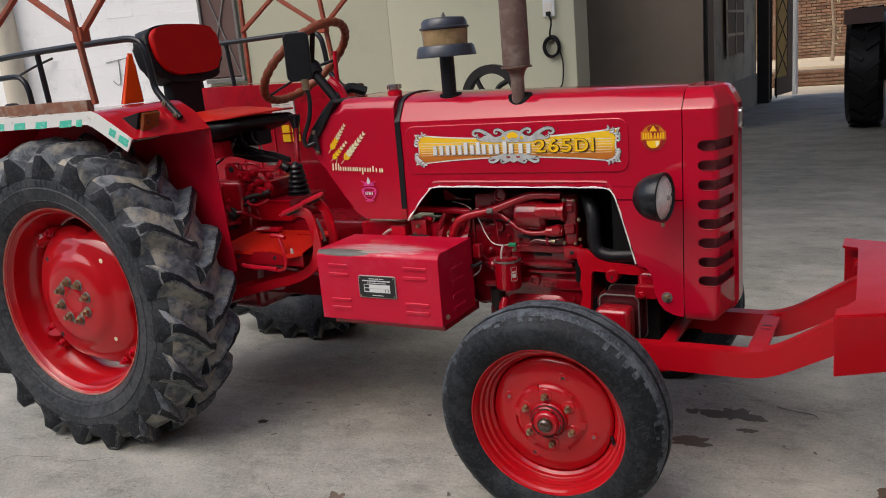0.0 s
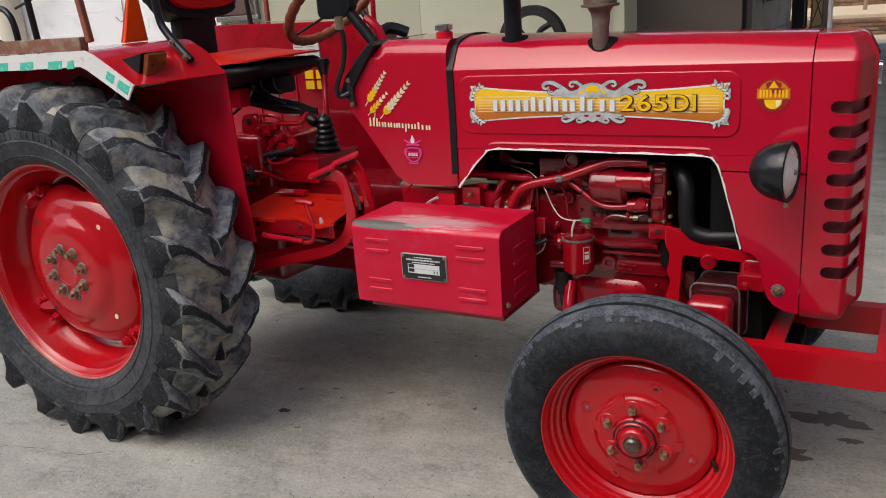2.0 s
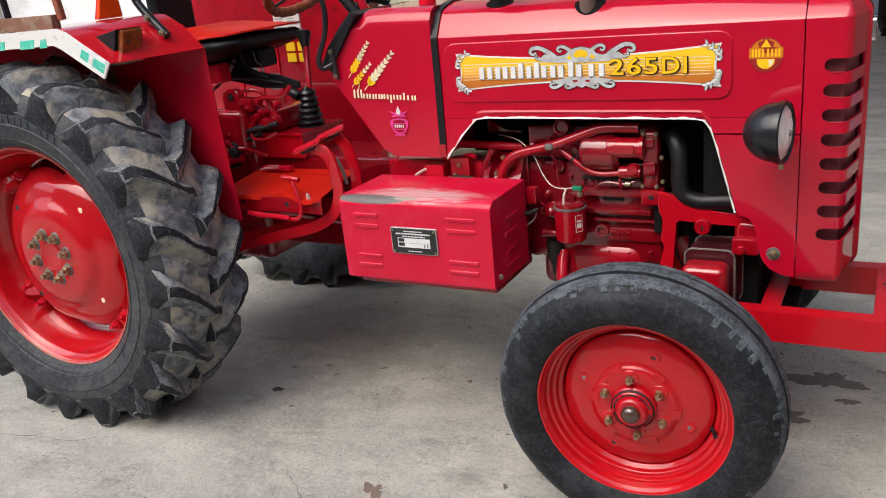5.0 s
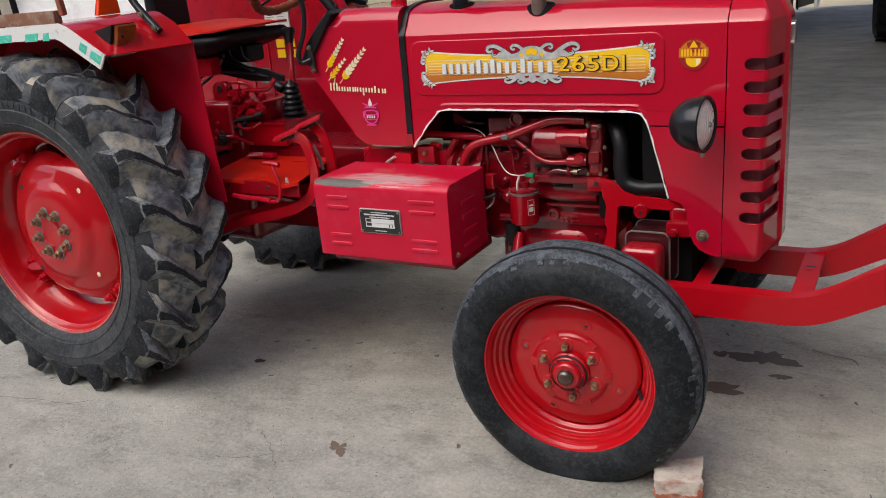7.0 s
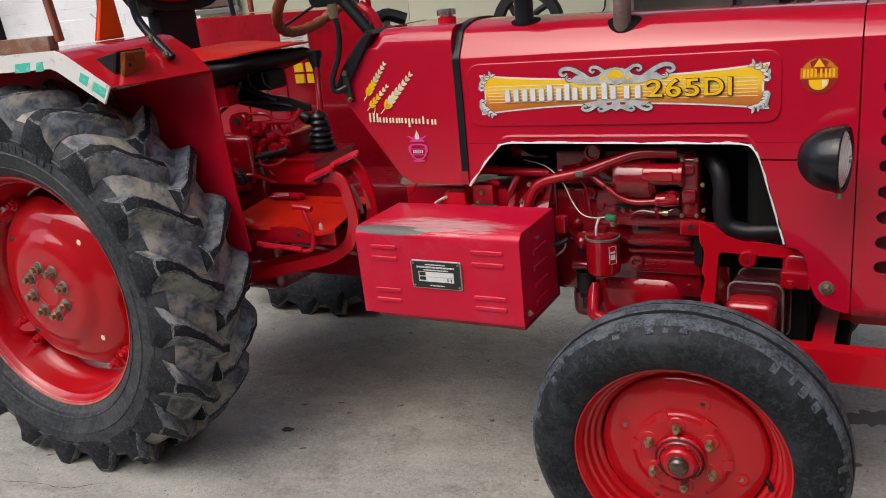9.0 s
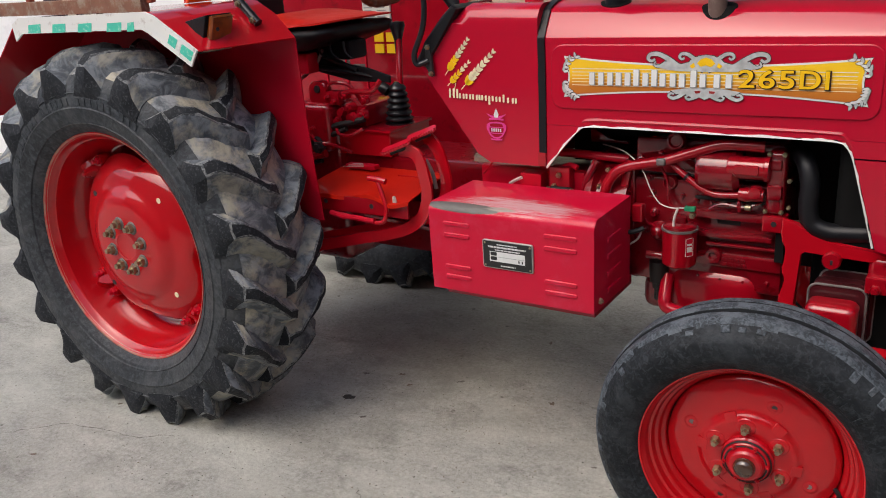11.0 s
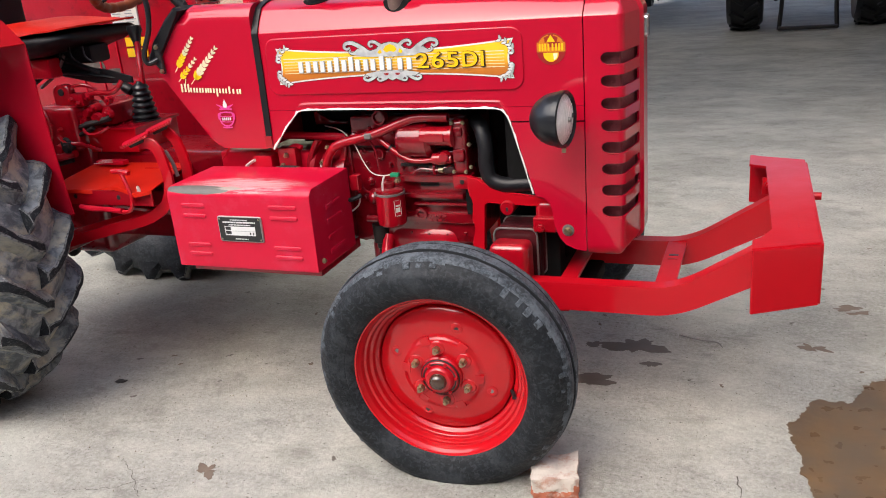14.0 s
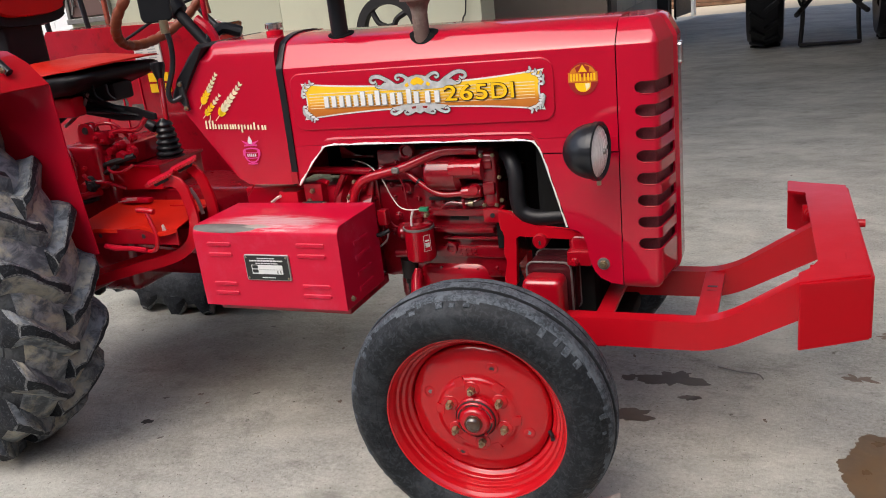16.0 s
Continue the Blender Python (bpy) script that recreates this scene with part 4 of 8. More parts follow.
nt.links.new(rg.outputs["Result"], rp_ramp.inputs["Fac"])
gn = nt.nodes.new("ShaderNodeTexNoise")
gn.inputs["Scale"].default_value = 420
nt.links.new(geo.outputs["Position"], gn.inputs["Vector"])
spk = mix_node(nt, 0.03, rp_ramp.outputs["Color"], gn.outputs["Fac"])
nt.links.new(spk, nt.nodes["Principled BSDF"].inputs["Base Color"])
nt.nodes["Principled BSDF"].inputs["Roughness"].default_value = 0.38

decal = part("name_decal", side_piece(decal_outline(0.0055), "name_decal", 0.0053, 0.0010), decal_black, tractor, "yellow and orange printed name decal")
part("decal_border", side_piece(decal_outline(0.0042), "decal_border", 0.0061, 0.0009), decal_white, decal)
part("decal_field", side_piece(decal_outline(-0.0005), "decal_field", 0.0068, 0.0008), decal_print, decal, "yellow to orange printed field")
for k in range(6):
    z = 1.060 + 0.0085 * k - 0.004
    part("decal_line", side_piece([(1.335, z), (2.03, z), (2.03, z + 0.0016), (1.335, z + 0.0016)], "decal_line", 0.0073, 0.0006), decal_cream if k < 4 else decal_white, decal)


def ribbon(points, w0, w1, out, thick=0.0008, steps=6):
    """A flat printed band along a path on the bonnet's side, w0 wide at its start and w1 at its end."""
    path = smooth_path([(u, v, 0) for u, v in points], steps)
    left, right = [], []
    n = len(path)
    for i, q in enumerate(path):
        d = (path[min(i + 1, n - 1)] - path[max(i - 1, 0)]).normalized()
        w = w0 + (w1 - w0) * i / (n - 1)
        left.append((q.x - d.y * w, q.y + d.x * w))
        right.append((q.x + d.y * w, q.y - d.x * w))
    bm = bmesh.new()
    y = lambda z: YC - HW - lean(z) - out
    L = [bm.verts.new((u, y(v), v)) for u, v in left]
    R = [bm.verts.new((u, y(v), v)) for u, v in right]
    for i in range(n - 1):
        bm.faces.new((L[i], L[i + 1], R[i + 1], R[i]))
    ext = bmesh.ops.extrude_face_region(bm, geom=list(bm.faces))
    for v in ext["geom"]:
        if isinstance(v, bmesh.types.BMVert):
            v.co.y += thick
    return bm


def spiral(cx, cz, r0, r1, a0, a1, n=9):
    return [(cx + (r0 + (r1 - r0) * k / n) * math.cos(radians(a0 + (a1 - a0) * k / n)), cz + (r0 + (r1 - r0) * k / n) * math.sin(radians(a0 + (a1 - a0) * k / n))) for k in range(n + 1)]


def ornament(points, w0, w1):
    part("scroll_shadow", ribbon(points, w0 + 0.0018, w1 + 0.0014, 0.0078), decal_black, decal)
    part("scroll", ribbon(points, w0, w1, 0.0086), decal_silver, decal, "silver scroll ornament")


MX = 1.690
for s in (-1, 1):
    ornament([(MX + s * u, v) for u, v in [(0.004, 1.102), (0.035, 1.112), (0.065, 1.108), (0.090, 1.124), (0.118, 1.138), (0.140, 1.137), (0.146, 1.127), (0.137, 1.121), (0.128, 1.126)]], 0.008, 0.0026)
    ornament([(MX + s * u, v) for u, v in [(0.012, 1.116), (0.030, 1.128), (0.046, 1.138), (0.060, 1.139), (0.066, 1.132), (0.060, 1.126), (0.054, 1.130)]], 0.005, 0.002)
    ornament([(MX + s * u, v) for u, v in [(0.100, 1.118), (0.118, 1.108), (0.130, 1.112), (0.126, 1.120)]], 0.004, 0.0016)
    ornament([(MX + s * u, v) for u, v in [(0.004, 1.050), (0.028, 1.043), (0.046, 1.046), (0.062, 1.036), (0.078, 1.030), (0.090, 1.035), (0.085, 1.042), (0.077, 1.040)]], 0.006, 0.002)
    ornament([(MX + s * u, v) for u, v in [(0.010, 1.040), (0.026, 1.032), (0.040, 1.028), (0.047, 1.034), (0.040, 1.038)]], 0.004, 0.0016)
def mirrored(half):
    """An outline symmetric about the ornament's middle line."""
    return [(MX + u, v) for u, v in half] + [(MX - u, v) for u, v in half[::-1] if u > 0]


for pts, out in (([(0.0, 1.137), (0.018, 1.134), (0.036, 1.126), (0.048, 1.113), (0.066, 1.112), (0.086, 1.124), (0.106, 1.118), (0.118, 1.104), (0.07, 1.097), (0.0, 1.096)], 0.0082),
                 ([(0.0, 1.058), (0.05, 1.055), (0.085, 1.049), (0.072, 1.040), (0.050, 1.042), (0.032, 1.033), (0.016, 1.036), (0.0, 1.028)], 0.0082)):
    grow = [(u * 1.02 + (0.0012 if u else 0), v + (0.0014 if v > 1.08 else -0.0014)) for u, v in pts]
    part("crest_shadow", side_piece(mirrored(grow), "crest_shadow", out - 0.0006, 0.0008), decal_black, decal)
    part("scroll_crest", side_piece(mirrored(pts), "scroll_crest", out, 0.0008), decal_silver, decal, "silver printed crest")
part("crest_field", side_piece(mirrored([(0.0, 1.131), (0.014, 1.126), (0.022, 1.116), (0.012, 1.108), (0.0, 1.112)]), "crest_field", 0.0090, 0.0008), decal_yellow, decal)
for s in (-1, 1):
    part("crest_field", side_piece([(MX + s * u, v) for u, v in ((0.030, 1.118), (0.040, 1.110), (0.034, 1.104), (0.026, 1.108))], "crest_field", 0.0090, 0.0008), decal_yellow, decal)
    part("crest_field", side_piece([(MX + s * u, v) for u, v in ((0.010, 1.050), (0.026, 1.049), (0.022, 1.043), (0.012, 1.044))], "crest_field", 0.0090, 0.0008), decal_darkred, decal)


def leaf(u, v, ang, l, w, grow, mat, out, name):
    c, sn = math.cos(radians(ang)), math.sin(radians(ang))
    out_pts = []
    for k in range(9):
        t = 2 * math.pi * k / 9
        a, b = (l + grow) * math.cos(t), (w + grow) * math.sin(t) * (1.0 - 0.45 * math.cos(t))
        out_pts.append((u + a * c - b * sn, v + a * sn + b * c))
    part(name, side_piece(out_pts, name, out, 0.0007), mat, decal)


# sprays of small silver leaves at the four corners of the field
for sx in (-1, 1):
    ux = 1.683 + sx * 0.372
    for sz in (-1, 1):
        n_leaf = 7 if sz < 0 else 5
        for j in range(n_leaf):
            t = j / (n_leaf - 1)
            u0 = ux - sx * 0.034 * t + sx * 0.010 * math.sin(3.1 * t)
            v0 = 1.078 + sz * (0.014 + 0.036 * t ** 0.8)
            for q, d in enumerate((38, -46)):
                a = math.degrees(math.atan2(sz * 0.8, -sx * 0.9)) + d * sx * sz + 14 * math.sin(5 * j)
                u1, v1 = u0 + 0.007 * math.cos(radians(a)), v0 + 0.007 * math.sin(radians(a))
                leaf(u1, v1, a, 0.0074, 0.0034, 0.0013, decal_black, 0.0076, "leaf_shadow")
                leaf(u1, v1, a, 0.0074, 0.0034, 0.0, decal_silver if q else decal_white, 0.0084, "leaf_print")

# the maker's name stands as plain upright white bars
LET_Z0, LET_Z1 = 1.0590, 1.0905


def letter_bar(u0, u1, z0, z1, mat, shade, out):
    part("name_bar_shadow", side_piece(rounded(u0 - 0.0008, u1 + 0.0026, z0 - 0.0020, z1 + 0.0004, 0.002, 2), "name_bar", out - 0.0006, 0.0008), shade, decal)
    part("name_bar", side_piece(rounded(u0, u1, z0, z1, 0.002, 2), "name_bar", out, 0.0008), mat, decal)


u = 1.386
for w, stems, tall in ((0.064, 3, 0), (0.038, 2, 0), (0.038, 2, 1), (0.012, 1, 1), (0.040, 2, 0), (0.042, 2, 2), (0.025, 1, 0), (0.042, 2, 0)):
    bw = 0.0135
    for k in range(stems):
        x0 = u + (w - bw) * (k / (stems - 1) if stems > 1 else 0.0)
        up = 0.009 if (tall == 1 and k == 0) or (tall == 2 and k == stems - 1) else 0.0
        letter_bar(x0, x0 + bw, LET_Z0, LET_Z1 + up, decal_white, decal_grey, 0.0112)
    u += w + 0.0095


def lettering(text, size, at, mat, parent, name, bold=0.0, spread=1.0, wide=1.0):
    cu = bpy.data.curves.new(name, "FONT")
    cu.body = text
    cu.size = size
    cu.extrude = 0.0004
    cu.offset = bold
    cu.space_character = spread
    tmp = bpy.data.objects.new(name, cu)
    scene.collection.objects.link(tmp)
    dg = bpy.context.evaluated_depsgraph_get()
    me = bpy.data.meshes.new_from_object(tmp.evaluated_get(dg))
    bpy.data.objects.remove(tmp)
    me.transform(pose(0, 0, 0, 90, 0, 0))
    me.transform(Matrix.Diagonal((wide, 1, 1, 1)))
    me.materials.clear()
    me.materials.append(mat)
    ob = new(name, me)
    ob.parent = parent
    ob.location = at
    return ob


yl = YC - HW - lean(1.08)
for word, x, wide in (("265", 1.7675, 1.36), ("DI", 1.9035, 1.13)):
    lettering(word, 0.060, (x + 0.0012, yl - 0.0100, 1.0602), decal_brown, decal, "model_number_shadow", 0.0022, 1.12, wide)
    lettering(word, 0.060, (x + 0.0030, yl - 0.0103, 1.0602), decal_brown, decal, "model_number_shadow", 0.0022, 1.12, wide)
    lettering(word, 0.060, (x + 0.0016, yl - 0.0119, 1.0610), decal_yellow, decal, "model_number", 0.0004, 1.12, wide)
    lettering(word, 0.060, (x, yl - 0.0116, 1.0610), decal_yellow, decal, "model_number", 0.0004, 1.12, wide)

# wheat ears, name bars and the pot printed on the tank
crest = part("wheat_print", ribbon([(0.958, 1.022), (0.966, 1.052)], 0.0012, 0.0010, 0.0046), decal_cream, tractor, "cream and yellow wheat ear print")


def grain(u, v, ang, l, w, mat):
    c, s = math.cos(radians(ang)), math.sin(radians(ang))
    out = []
    for k in range(10):
        t = 2 * math.pi * k / 10
        a, b = l * math.cos(t), w * math.sin(t) * (1.0 - 0.5 * math.cos(t))
        out.append((u + a * c - b * s, v + a * s + b * c))
    part("grain", side_piece(out, "grain", 0.0050, 0.0010), mat, crest)


def wheat(u0, v0, u1, v1, n, size, low):
    ang = math.degrees(math.atan2(v1 - v0, u1 - u0))
    part("stem", ribbon([(u0, v0), ((u0 + u1) / 2, (v0 + v1) / 2), (u1, v1)], 0.0011, 0.0008, 0.0046), decal_cream, crest)
    for k in range(n):
        t = k / (n - 1)
        u, v = u0 + (u1 - u0) * (0.18 + 0.8 * t), v0 + (v1 - v0) * (0.18 + 0.8 * t)
        sz = size * (1 - 0.50 * t)
        for s in (-1, 1):
            a = ang + s * 36
            grain(u + sz * 0.8 * math.cos(radians(a)), v + sz * 0.8 * math.sin(radians(a)), a, sz * 1.12, sz * 0.56, decal_yellow if t < low else decal_cream)


wheat(0.930, 1.074, 1.012, 1.176, 8, 0.0105, 0.40)
wheat(0.938, 1.044, 1.012, 1.112, 6, 0.0095, 0.60)
wheat(0.984, 1.034, 1.094, 1.142, 8, 0.0125, 0.10)
u = 0.942
for k, (w, stems, up, dn) in enumerate([(0.019, 2, 1, 0), (0.015, 2, 1, 0), (0.016, 2, 0, 0), (0.016, 2, 0, 0), (0.024, 3, 0, 0), (0.005, 1, 0, 0), (0.017, 2, 0, 1), (0.017, 2, 0, 0), (0.007, 1, 0.6, 0), (0.010, 1, 0, 0), (0.016, 2, 0, 0)]):
    for j in range(stems):
        bw = 0.0060
        x0 = u + (w - bw) * (j / (stems - 1) if stems > 1 else 0.3)
        top = 1.0245 + (0.012 * up if j == 0 or k == 0 else 0.0) - 0.0010 * k
        foot = 1.0095 - (0.010 * dn if j == 0 else 0.0) - 0.0010 * k
        part("print_bar", side_piece(rounded(x0, x0 + bw, foot, top, 0.0018, 2), "print_bar", 0.0048, 0.0009), decal_cream, crest)
    u += w + 0.0062
PX, PZ, PS = 1.098, 0.930, 1.30


def pot_at(pts):
    return [(PX + PS * (u - 1.108), PZ + PS * (v - 0.934)) for u, v in pts]


pot = part("pot_print", ribbon(pot_at(spiral(1.108, 0.930, 0.020, 0.020, 150, 390)), 0.0022, 0.0022, 0.0036), decal_pink, tractor, "small pink pot print")
part("pot_line", ribbon(pot_at([(1.086, 0.926), (1.087, 0.940), (1.108, 0.944), (1.129, 0.940), (1.130, 0.926)]), 0.0022, 0.0022, 0.0038), decal_pink, pot)
part("pot_line", ribbon(pot_at([(1.090, 0.951), (1.108, 0.952), (1.126, 0.951)]), 0.0026, 0.0026, 0.0038), decal_pink, pot)
part("pot_line", ribbon(pot_at([(1.094, 0.907), (1.108, 0.906), (1.122, 0.907)]), 0.0020, 0.0020, 0.0038), decal_pink, pot)
for zb_ in (0.921, 0.934):
    part("pot_band", ribbon(pot_at([(1.089, zb_), (1.108, zb_ - 0.001), (1.127, zb_)]), 0.0012, 0.0012, 0.0040), decal_pink, pot)
for k in range(5):
    part("pot_mark", side_piece(pot_at([(1.095 + 0.0055 * k, 0.924), (1.098 + 0.0055 * k, 0.924), (1.098 + 0.0055 * k, 0.931), (1.095 + 0.0055 * k, 0.931)]), "pot_mark", 0.0040, 0.0008), decal_white, pot)
for s in (-1, 1):
    part("pot_leaf", ribbon(pot_at([(1.108 + s * 0.005, 0.955), (1.108 + s * 0.014, 0.958), (1.108 + s * 0.024, 0.963)]), 0.0050, 0.0006, 0.0038), decal_pink, pot)
part("pot_flame", side_piece(pot_at([(1.104, 0.955), (1.112, 0.955), (1.114, 0.962), (1.108, 0.975), (1.102, 0.962)]), "pot_flame", 0.0042, 0.0009), decal_white, pot)

# round maker's badge: plain shapes only
EX, EZ = 2.160, 1.098
badge = part("round_badge", side_piece([(EX + 0.040 * math.cos(2 * math.pi * k / 36), EZ + 0.042 * math.sin(2 * math.pi * k / 36)) for k in range(36)], "round_badge", 0.0022, 0.003), decal_darkred, tractor, "round red and yellow badge")
part("badge_ring", ribbon(spiral(EX, EZ, 0.0365, 0.0365, 10, 80, 6), 0.0014, 0.0014, 0.0030), decal_orange, badge)
part("badge_ring", ribbon(spiral(EX, EZ, 0.0365, 0.0365, 100, 170, 6), 0.0014, 0.0014, 0.0030), decal_orange, badge)
part("badge_peak", side_piece([(EX - 0.012, EZ + 0.018), (EX + 0.012, EZ + 0.018), (EX, EZ + 0.037)], "badge_peak", 0.0030, 0.001), decal_yellow, badge)
for s in (-1, 1):
    part("badge_peak", side_piece([(EX + s * 0.016, EZ + 0.018), (EX + s * 0.033, EZ + 0.016), (EX + s * 0.020, EZ + 0.031)], "badge_peak", 0.0030, 0.001), decal_orange, badge)
for uu, w, stems in ((-0.033, 0.020, 3), (-0.009, 0.016, 2), (0.012, 0.021, 3)):
    for j in range(stems):
        x0 = EX + uu + (w - 0.0048) * j / (stems - 1)
        part("badge_bar", side_piece(rounded(x0, x0 + 0.0048, EZ - 0.005, EZ + 0.014, 0.0014, 2), "badge_bar", 0.0032, 0.001), decal_yellow, badge)
part("badge_band", side_piece([(EX - 0.039, EZ - 0.008), (EX + 0.039, EZ - 0.008), (EX + 0.039, EZ + 0.017), (EX - 0.039, EZ + 0.017)], "badge_band", 0.0026, 0.001), decal_orange, badge)
part("badge_bowl", side_piece([(EX - 0.021, EZ - 0.010), (EX + 0.021, EZ - 0.010)] + [(EX + 0.021 * math.cos(radians(-k * 18)), EZ - 0.014 - 0.020 * math.sin(radians(k * 18))) for k in range(11)], "badge_bowl", 0.0032, 0.001), decal_yellow, badge)
part("badge_bowl_shine", side_piece([(EX + 0.006, EZ - 0.012), (EX + 0.018, EZ - 0.012), (EX + 0.017, EZ - 0.022), (EX + 0.008, EZ - 0.030)], "badge_bowl", 0.0038, 0.001), decal_cream, badge)

# bolt low on the side panel
part("cowl_bolt", hexnut(0.012, 0.010, axis_y(2.194, -0.289, 0.590)), steel, tractor, "rusty cowl bolt")
part("cowl_washer", lathe([(0.0, 0.004), (0.017, 0.004), (0.018, 0.0), (0.0, 0.0)], 20, axis_y(2.194, -0.287, 0.590)), bare_metal, tractor)

# headlamps on either side
def headlamp(side):
    m = pose(2.238, YC + side * 0.365, 0.936, 0, 90, 0) if side > 0 else pose(2.224, -0.418, 0.938, 0, 90, -9)
    body = part("headlamp", lathe([(0.0, -0.092)] + [(0.0705 * math.sin(radians(a)), -0.014 - 0.078 * math.cos(radians(a))) for a in (10, 20, 30, 40, 50, 60, 70, 80, 88)] + [(0.071, -0.009), (0.074, -0.009), (0.074, 0.004), (0.070, 0.007), (0.066, 0.004), (0.065, -0.004)], 80, m),
                black_gloss, tractor, "black bullet headlamp", 45)
    part("lens", lathe([(0.0, 0.013), (0.025, 0.0115), (0.046, 0.007), (0.065, -0.002)], 40, m), lens_glass, body, "clear ribbed lamp glass")
    part("bulb_cap", lathe([(0.0, 0.020), (0.006, 0.018), (0.008, 0.012)], 12, m), bare_metal, body)
    part("bulb_screw", lathe([(0.0, 0.006), (0.005, 0.005), (0.007, 0.0)], 10, m @ pose(-0.004, -0.030 * side, 0.0085)), dark_metal, body)
    for k in range(-4, 5):
        half_w = math.sqrt(0.060 ** 2 - (0.0125 * k) ** 2)
        arc = [m @ Vector((half_w * q, 0.0125 * k, 0.0135 - 3.6 * ((half_w * q) ** 2 + (0.0125 * k) ** 2))) for q in (-1, -0.6, -0.2, 0.2, 0.6, 1)]
        part("lens_rib", tube(arc, 0.0011, 5), lens_glass, body)
    part("rim_screw", lathe([(0.0, -0.010), (0.006, -0.010), (0.006, 0.010), (0.0, 0.010)], 10, m @ pose(0.077, 0, -0.004, 0, 90, 0)), steel, body)
    y0 = -0.345 if side < 0 else YC + 0.29
    part("lamp_bracket", bar((2.20, y0, 0.936), (2.20, YC + side * HW, 0.936), 0.03, 0.03), paint_dull, body)
    return body


headlamp(-1)
headlamp(1)

# air cleaner and exhaust stack
AX, AY = 1.416, -0.176
ac = part("air_cleaner_pipe", lathe([(0.0, 1.10), (0.0255, 1.10), (0.0255, 1.395)], 28, pose(AX, AY, 0)), black_gloss, tractor, "black air intake pipe")
part("cleaner_skirt", lathe([(0.03, 1.418), (0.03, 1.392), (0.105, 1.392), (0.106, 1.396), (0.100, 1.424), (0.092, 1.432), (0.0, 1.432)], 40, pose(AX, AY, 0)), cap_blue, ac)
part("cleaner_bowl", lathe([(0.0, 1.43), (0.078, 1.43), (0.0815, 1.484), (0.0, 1.484)], 40, pose(AX, AY, 0)), air_bowl, ac, "clouded amber pre-cleaner bowl")
part("cleaner_cap", lathe([(0.0, 1.484), (0.080, 1.484), (0.088, 1.488), (0.088, 1.492), (0.081, 1.496), (0.079, 1.512), (0.070, 1.522), (0.04, 1.526), (0.0, 1.527)], 40, pose(AX, AY, 0)), cap_blue, ac)
part("cap_screw", lathe([(0.008, 1.526), (0.008, 1.534), (0.004, 1.534), (0.004, 1.542), (0.0, 1.542)], 10, pose(AX, AY, 0)), bare_metal, ac)
EXX, EXY = 1.696, -0.214
ex = part("exhaust_pipe", lathe([(0.0, 1.05), (0.0225, 1.05), (0.0225, 1.300), (0.026, 1.318), (0.034, 1.332), (0.040, 1.338)], 28, pose(EXX, EXY, 0)), rust_pipe, tractor, "rusty brown exhaust pipe")
part("silencer_collar", lathe([(0.036, 1.334), (0.052, 1.336), (0.053, 1.342), (0.036, 1.346)], 32, pose(EXX, EXY, 0)), rust_pipe, ex)
part("silencer", lathe([(0.02, 1.342), (0.0455, 1.345), (0.0455, 1.86), (0.03, 1.88), (0.022, 1.90), (0.022, 2.08), (0.0, 2.08)], 32, pose(EXX, EXY, 0)), rust_pipe, ex, "rusty brown silencer")


def bonnet_z(x, y):
    """Height of the bonnet's skin."""
    d = abs(y - YC)
    if d < HW - 0.046:
        return shoulder(x) + (crown(x) - shoulder(x)) * (1 - (d / (HW - 0.046)) ** 2.6)
    t = (HW - 0.001 - d) / 0.045
    return CREASE + (shoulder(x) - CREASE) * (1.10 * t - 0.10 * t * t)


def pipe_hole(cx, cy, rx, ry):
    """The dark opening round a pipe, lying in the bonnet's skin."""
    bm = bmesh.new()
    rings = [[bm.verts.new((cx + rx * f * math.cos(a), cy + ry * f * math.sin(a), bonnet_z(cx + rx * f * math.cos(a), cy + ry * f * math.sin(a)) + 0.0022)) for a in [2 * math.pi * k / 40 for k in range(40)]] for f in (0.2, 0.5, 0.8, 1.0)]
    for a, b in zip(rings, rings[1:]):
        for k in range(40):
            bm.faces.new((a[k], a[(k + 1) % 40], b[(k + 1) % 40], b[k]))
    bm.faces.new(rings[0])
    ext = bmesh.ops.extrude_face_region(bm, geom=list(bm.faces))
    for v in ext["geom"]:
        if isinstance(v, bmesh.types.BMVert):
            v.co.z -= 0.0035
    return bm


part("pipe_hole", pipe_hole(AX + 0.004, AY, 0.041, 0.034), matte_black, tractor, "dark hole round the pipe")
part("pipe_hole", pipe_hole(EXX + 0.004, EXY + 0.006, 0.043, 0.031), matte_black, tractor, "dark hole round the pipe")

# ---- engine and drive line ----
BY = -0.20          # near face of the engine
engine = part("engine_block", box(1.46, 1.885, BY, 0.08, 0.50, 0.80, 0.012), paint_engine_shaded, tractor, "red painted engine block casting")
part("cylinder_head", box(1.48, 1.87, BY + 0.02, 0.06, 0.80, 0.905, 0.012), paint_engine_shaded, engine)
part("rocker_cover", box(1.52, 1.85, BY + 0.05, 0.02, 0.905, 0.965, 0.02), paint_engine_shaded, engine)
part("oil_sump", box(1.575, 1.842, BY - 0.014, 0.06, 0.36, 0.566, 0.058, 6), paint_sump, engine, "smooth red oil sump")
part("sump_back", box(1.50, 1.65, BY + 0.03, 0.06, 0.395, 0.50, 0.03, 3), paint_engine_shaded, engine)
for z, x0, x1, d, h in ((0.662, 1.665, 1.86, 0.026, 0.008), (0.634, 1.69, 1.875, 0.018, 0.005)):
    part("block_rib", box(x0, x1, BY - d, BY + 0.004, z - h, z + h, 0.004), paint_engine_shaded, engine)
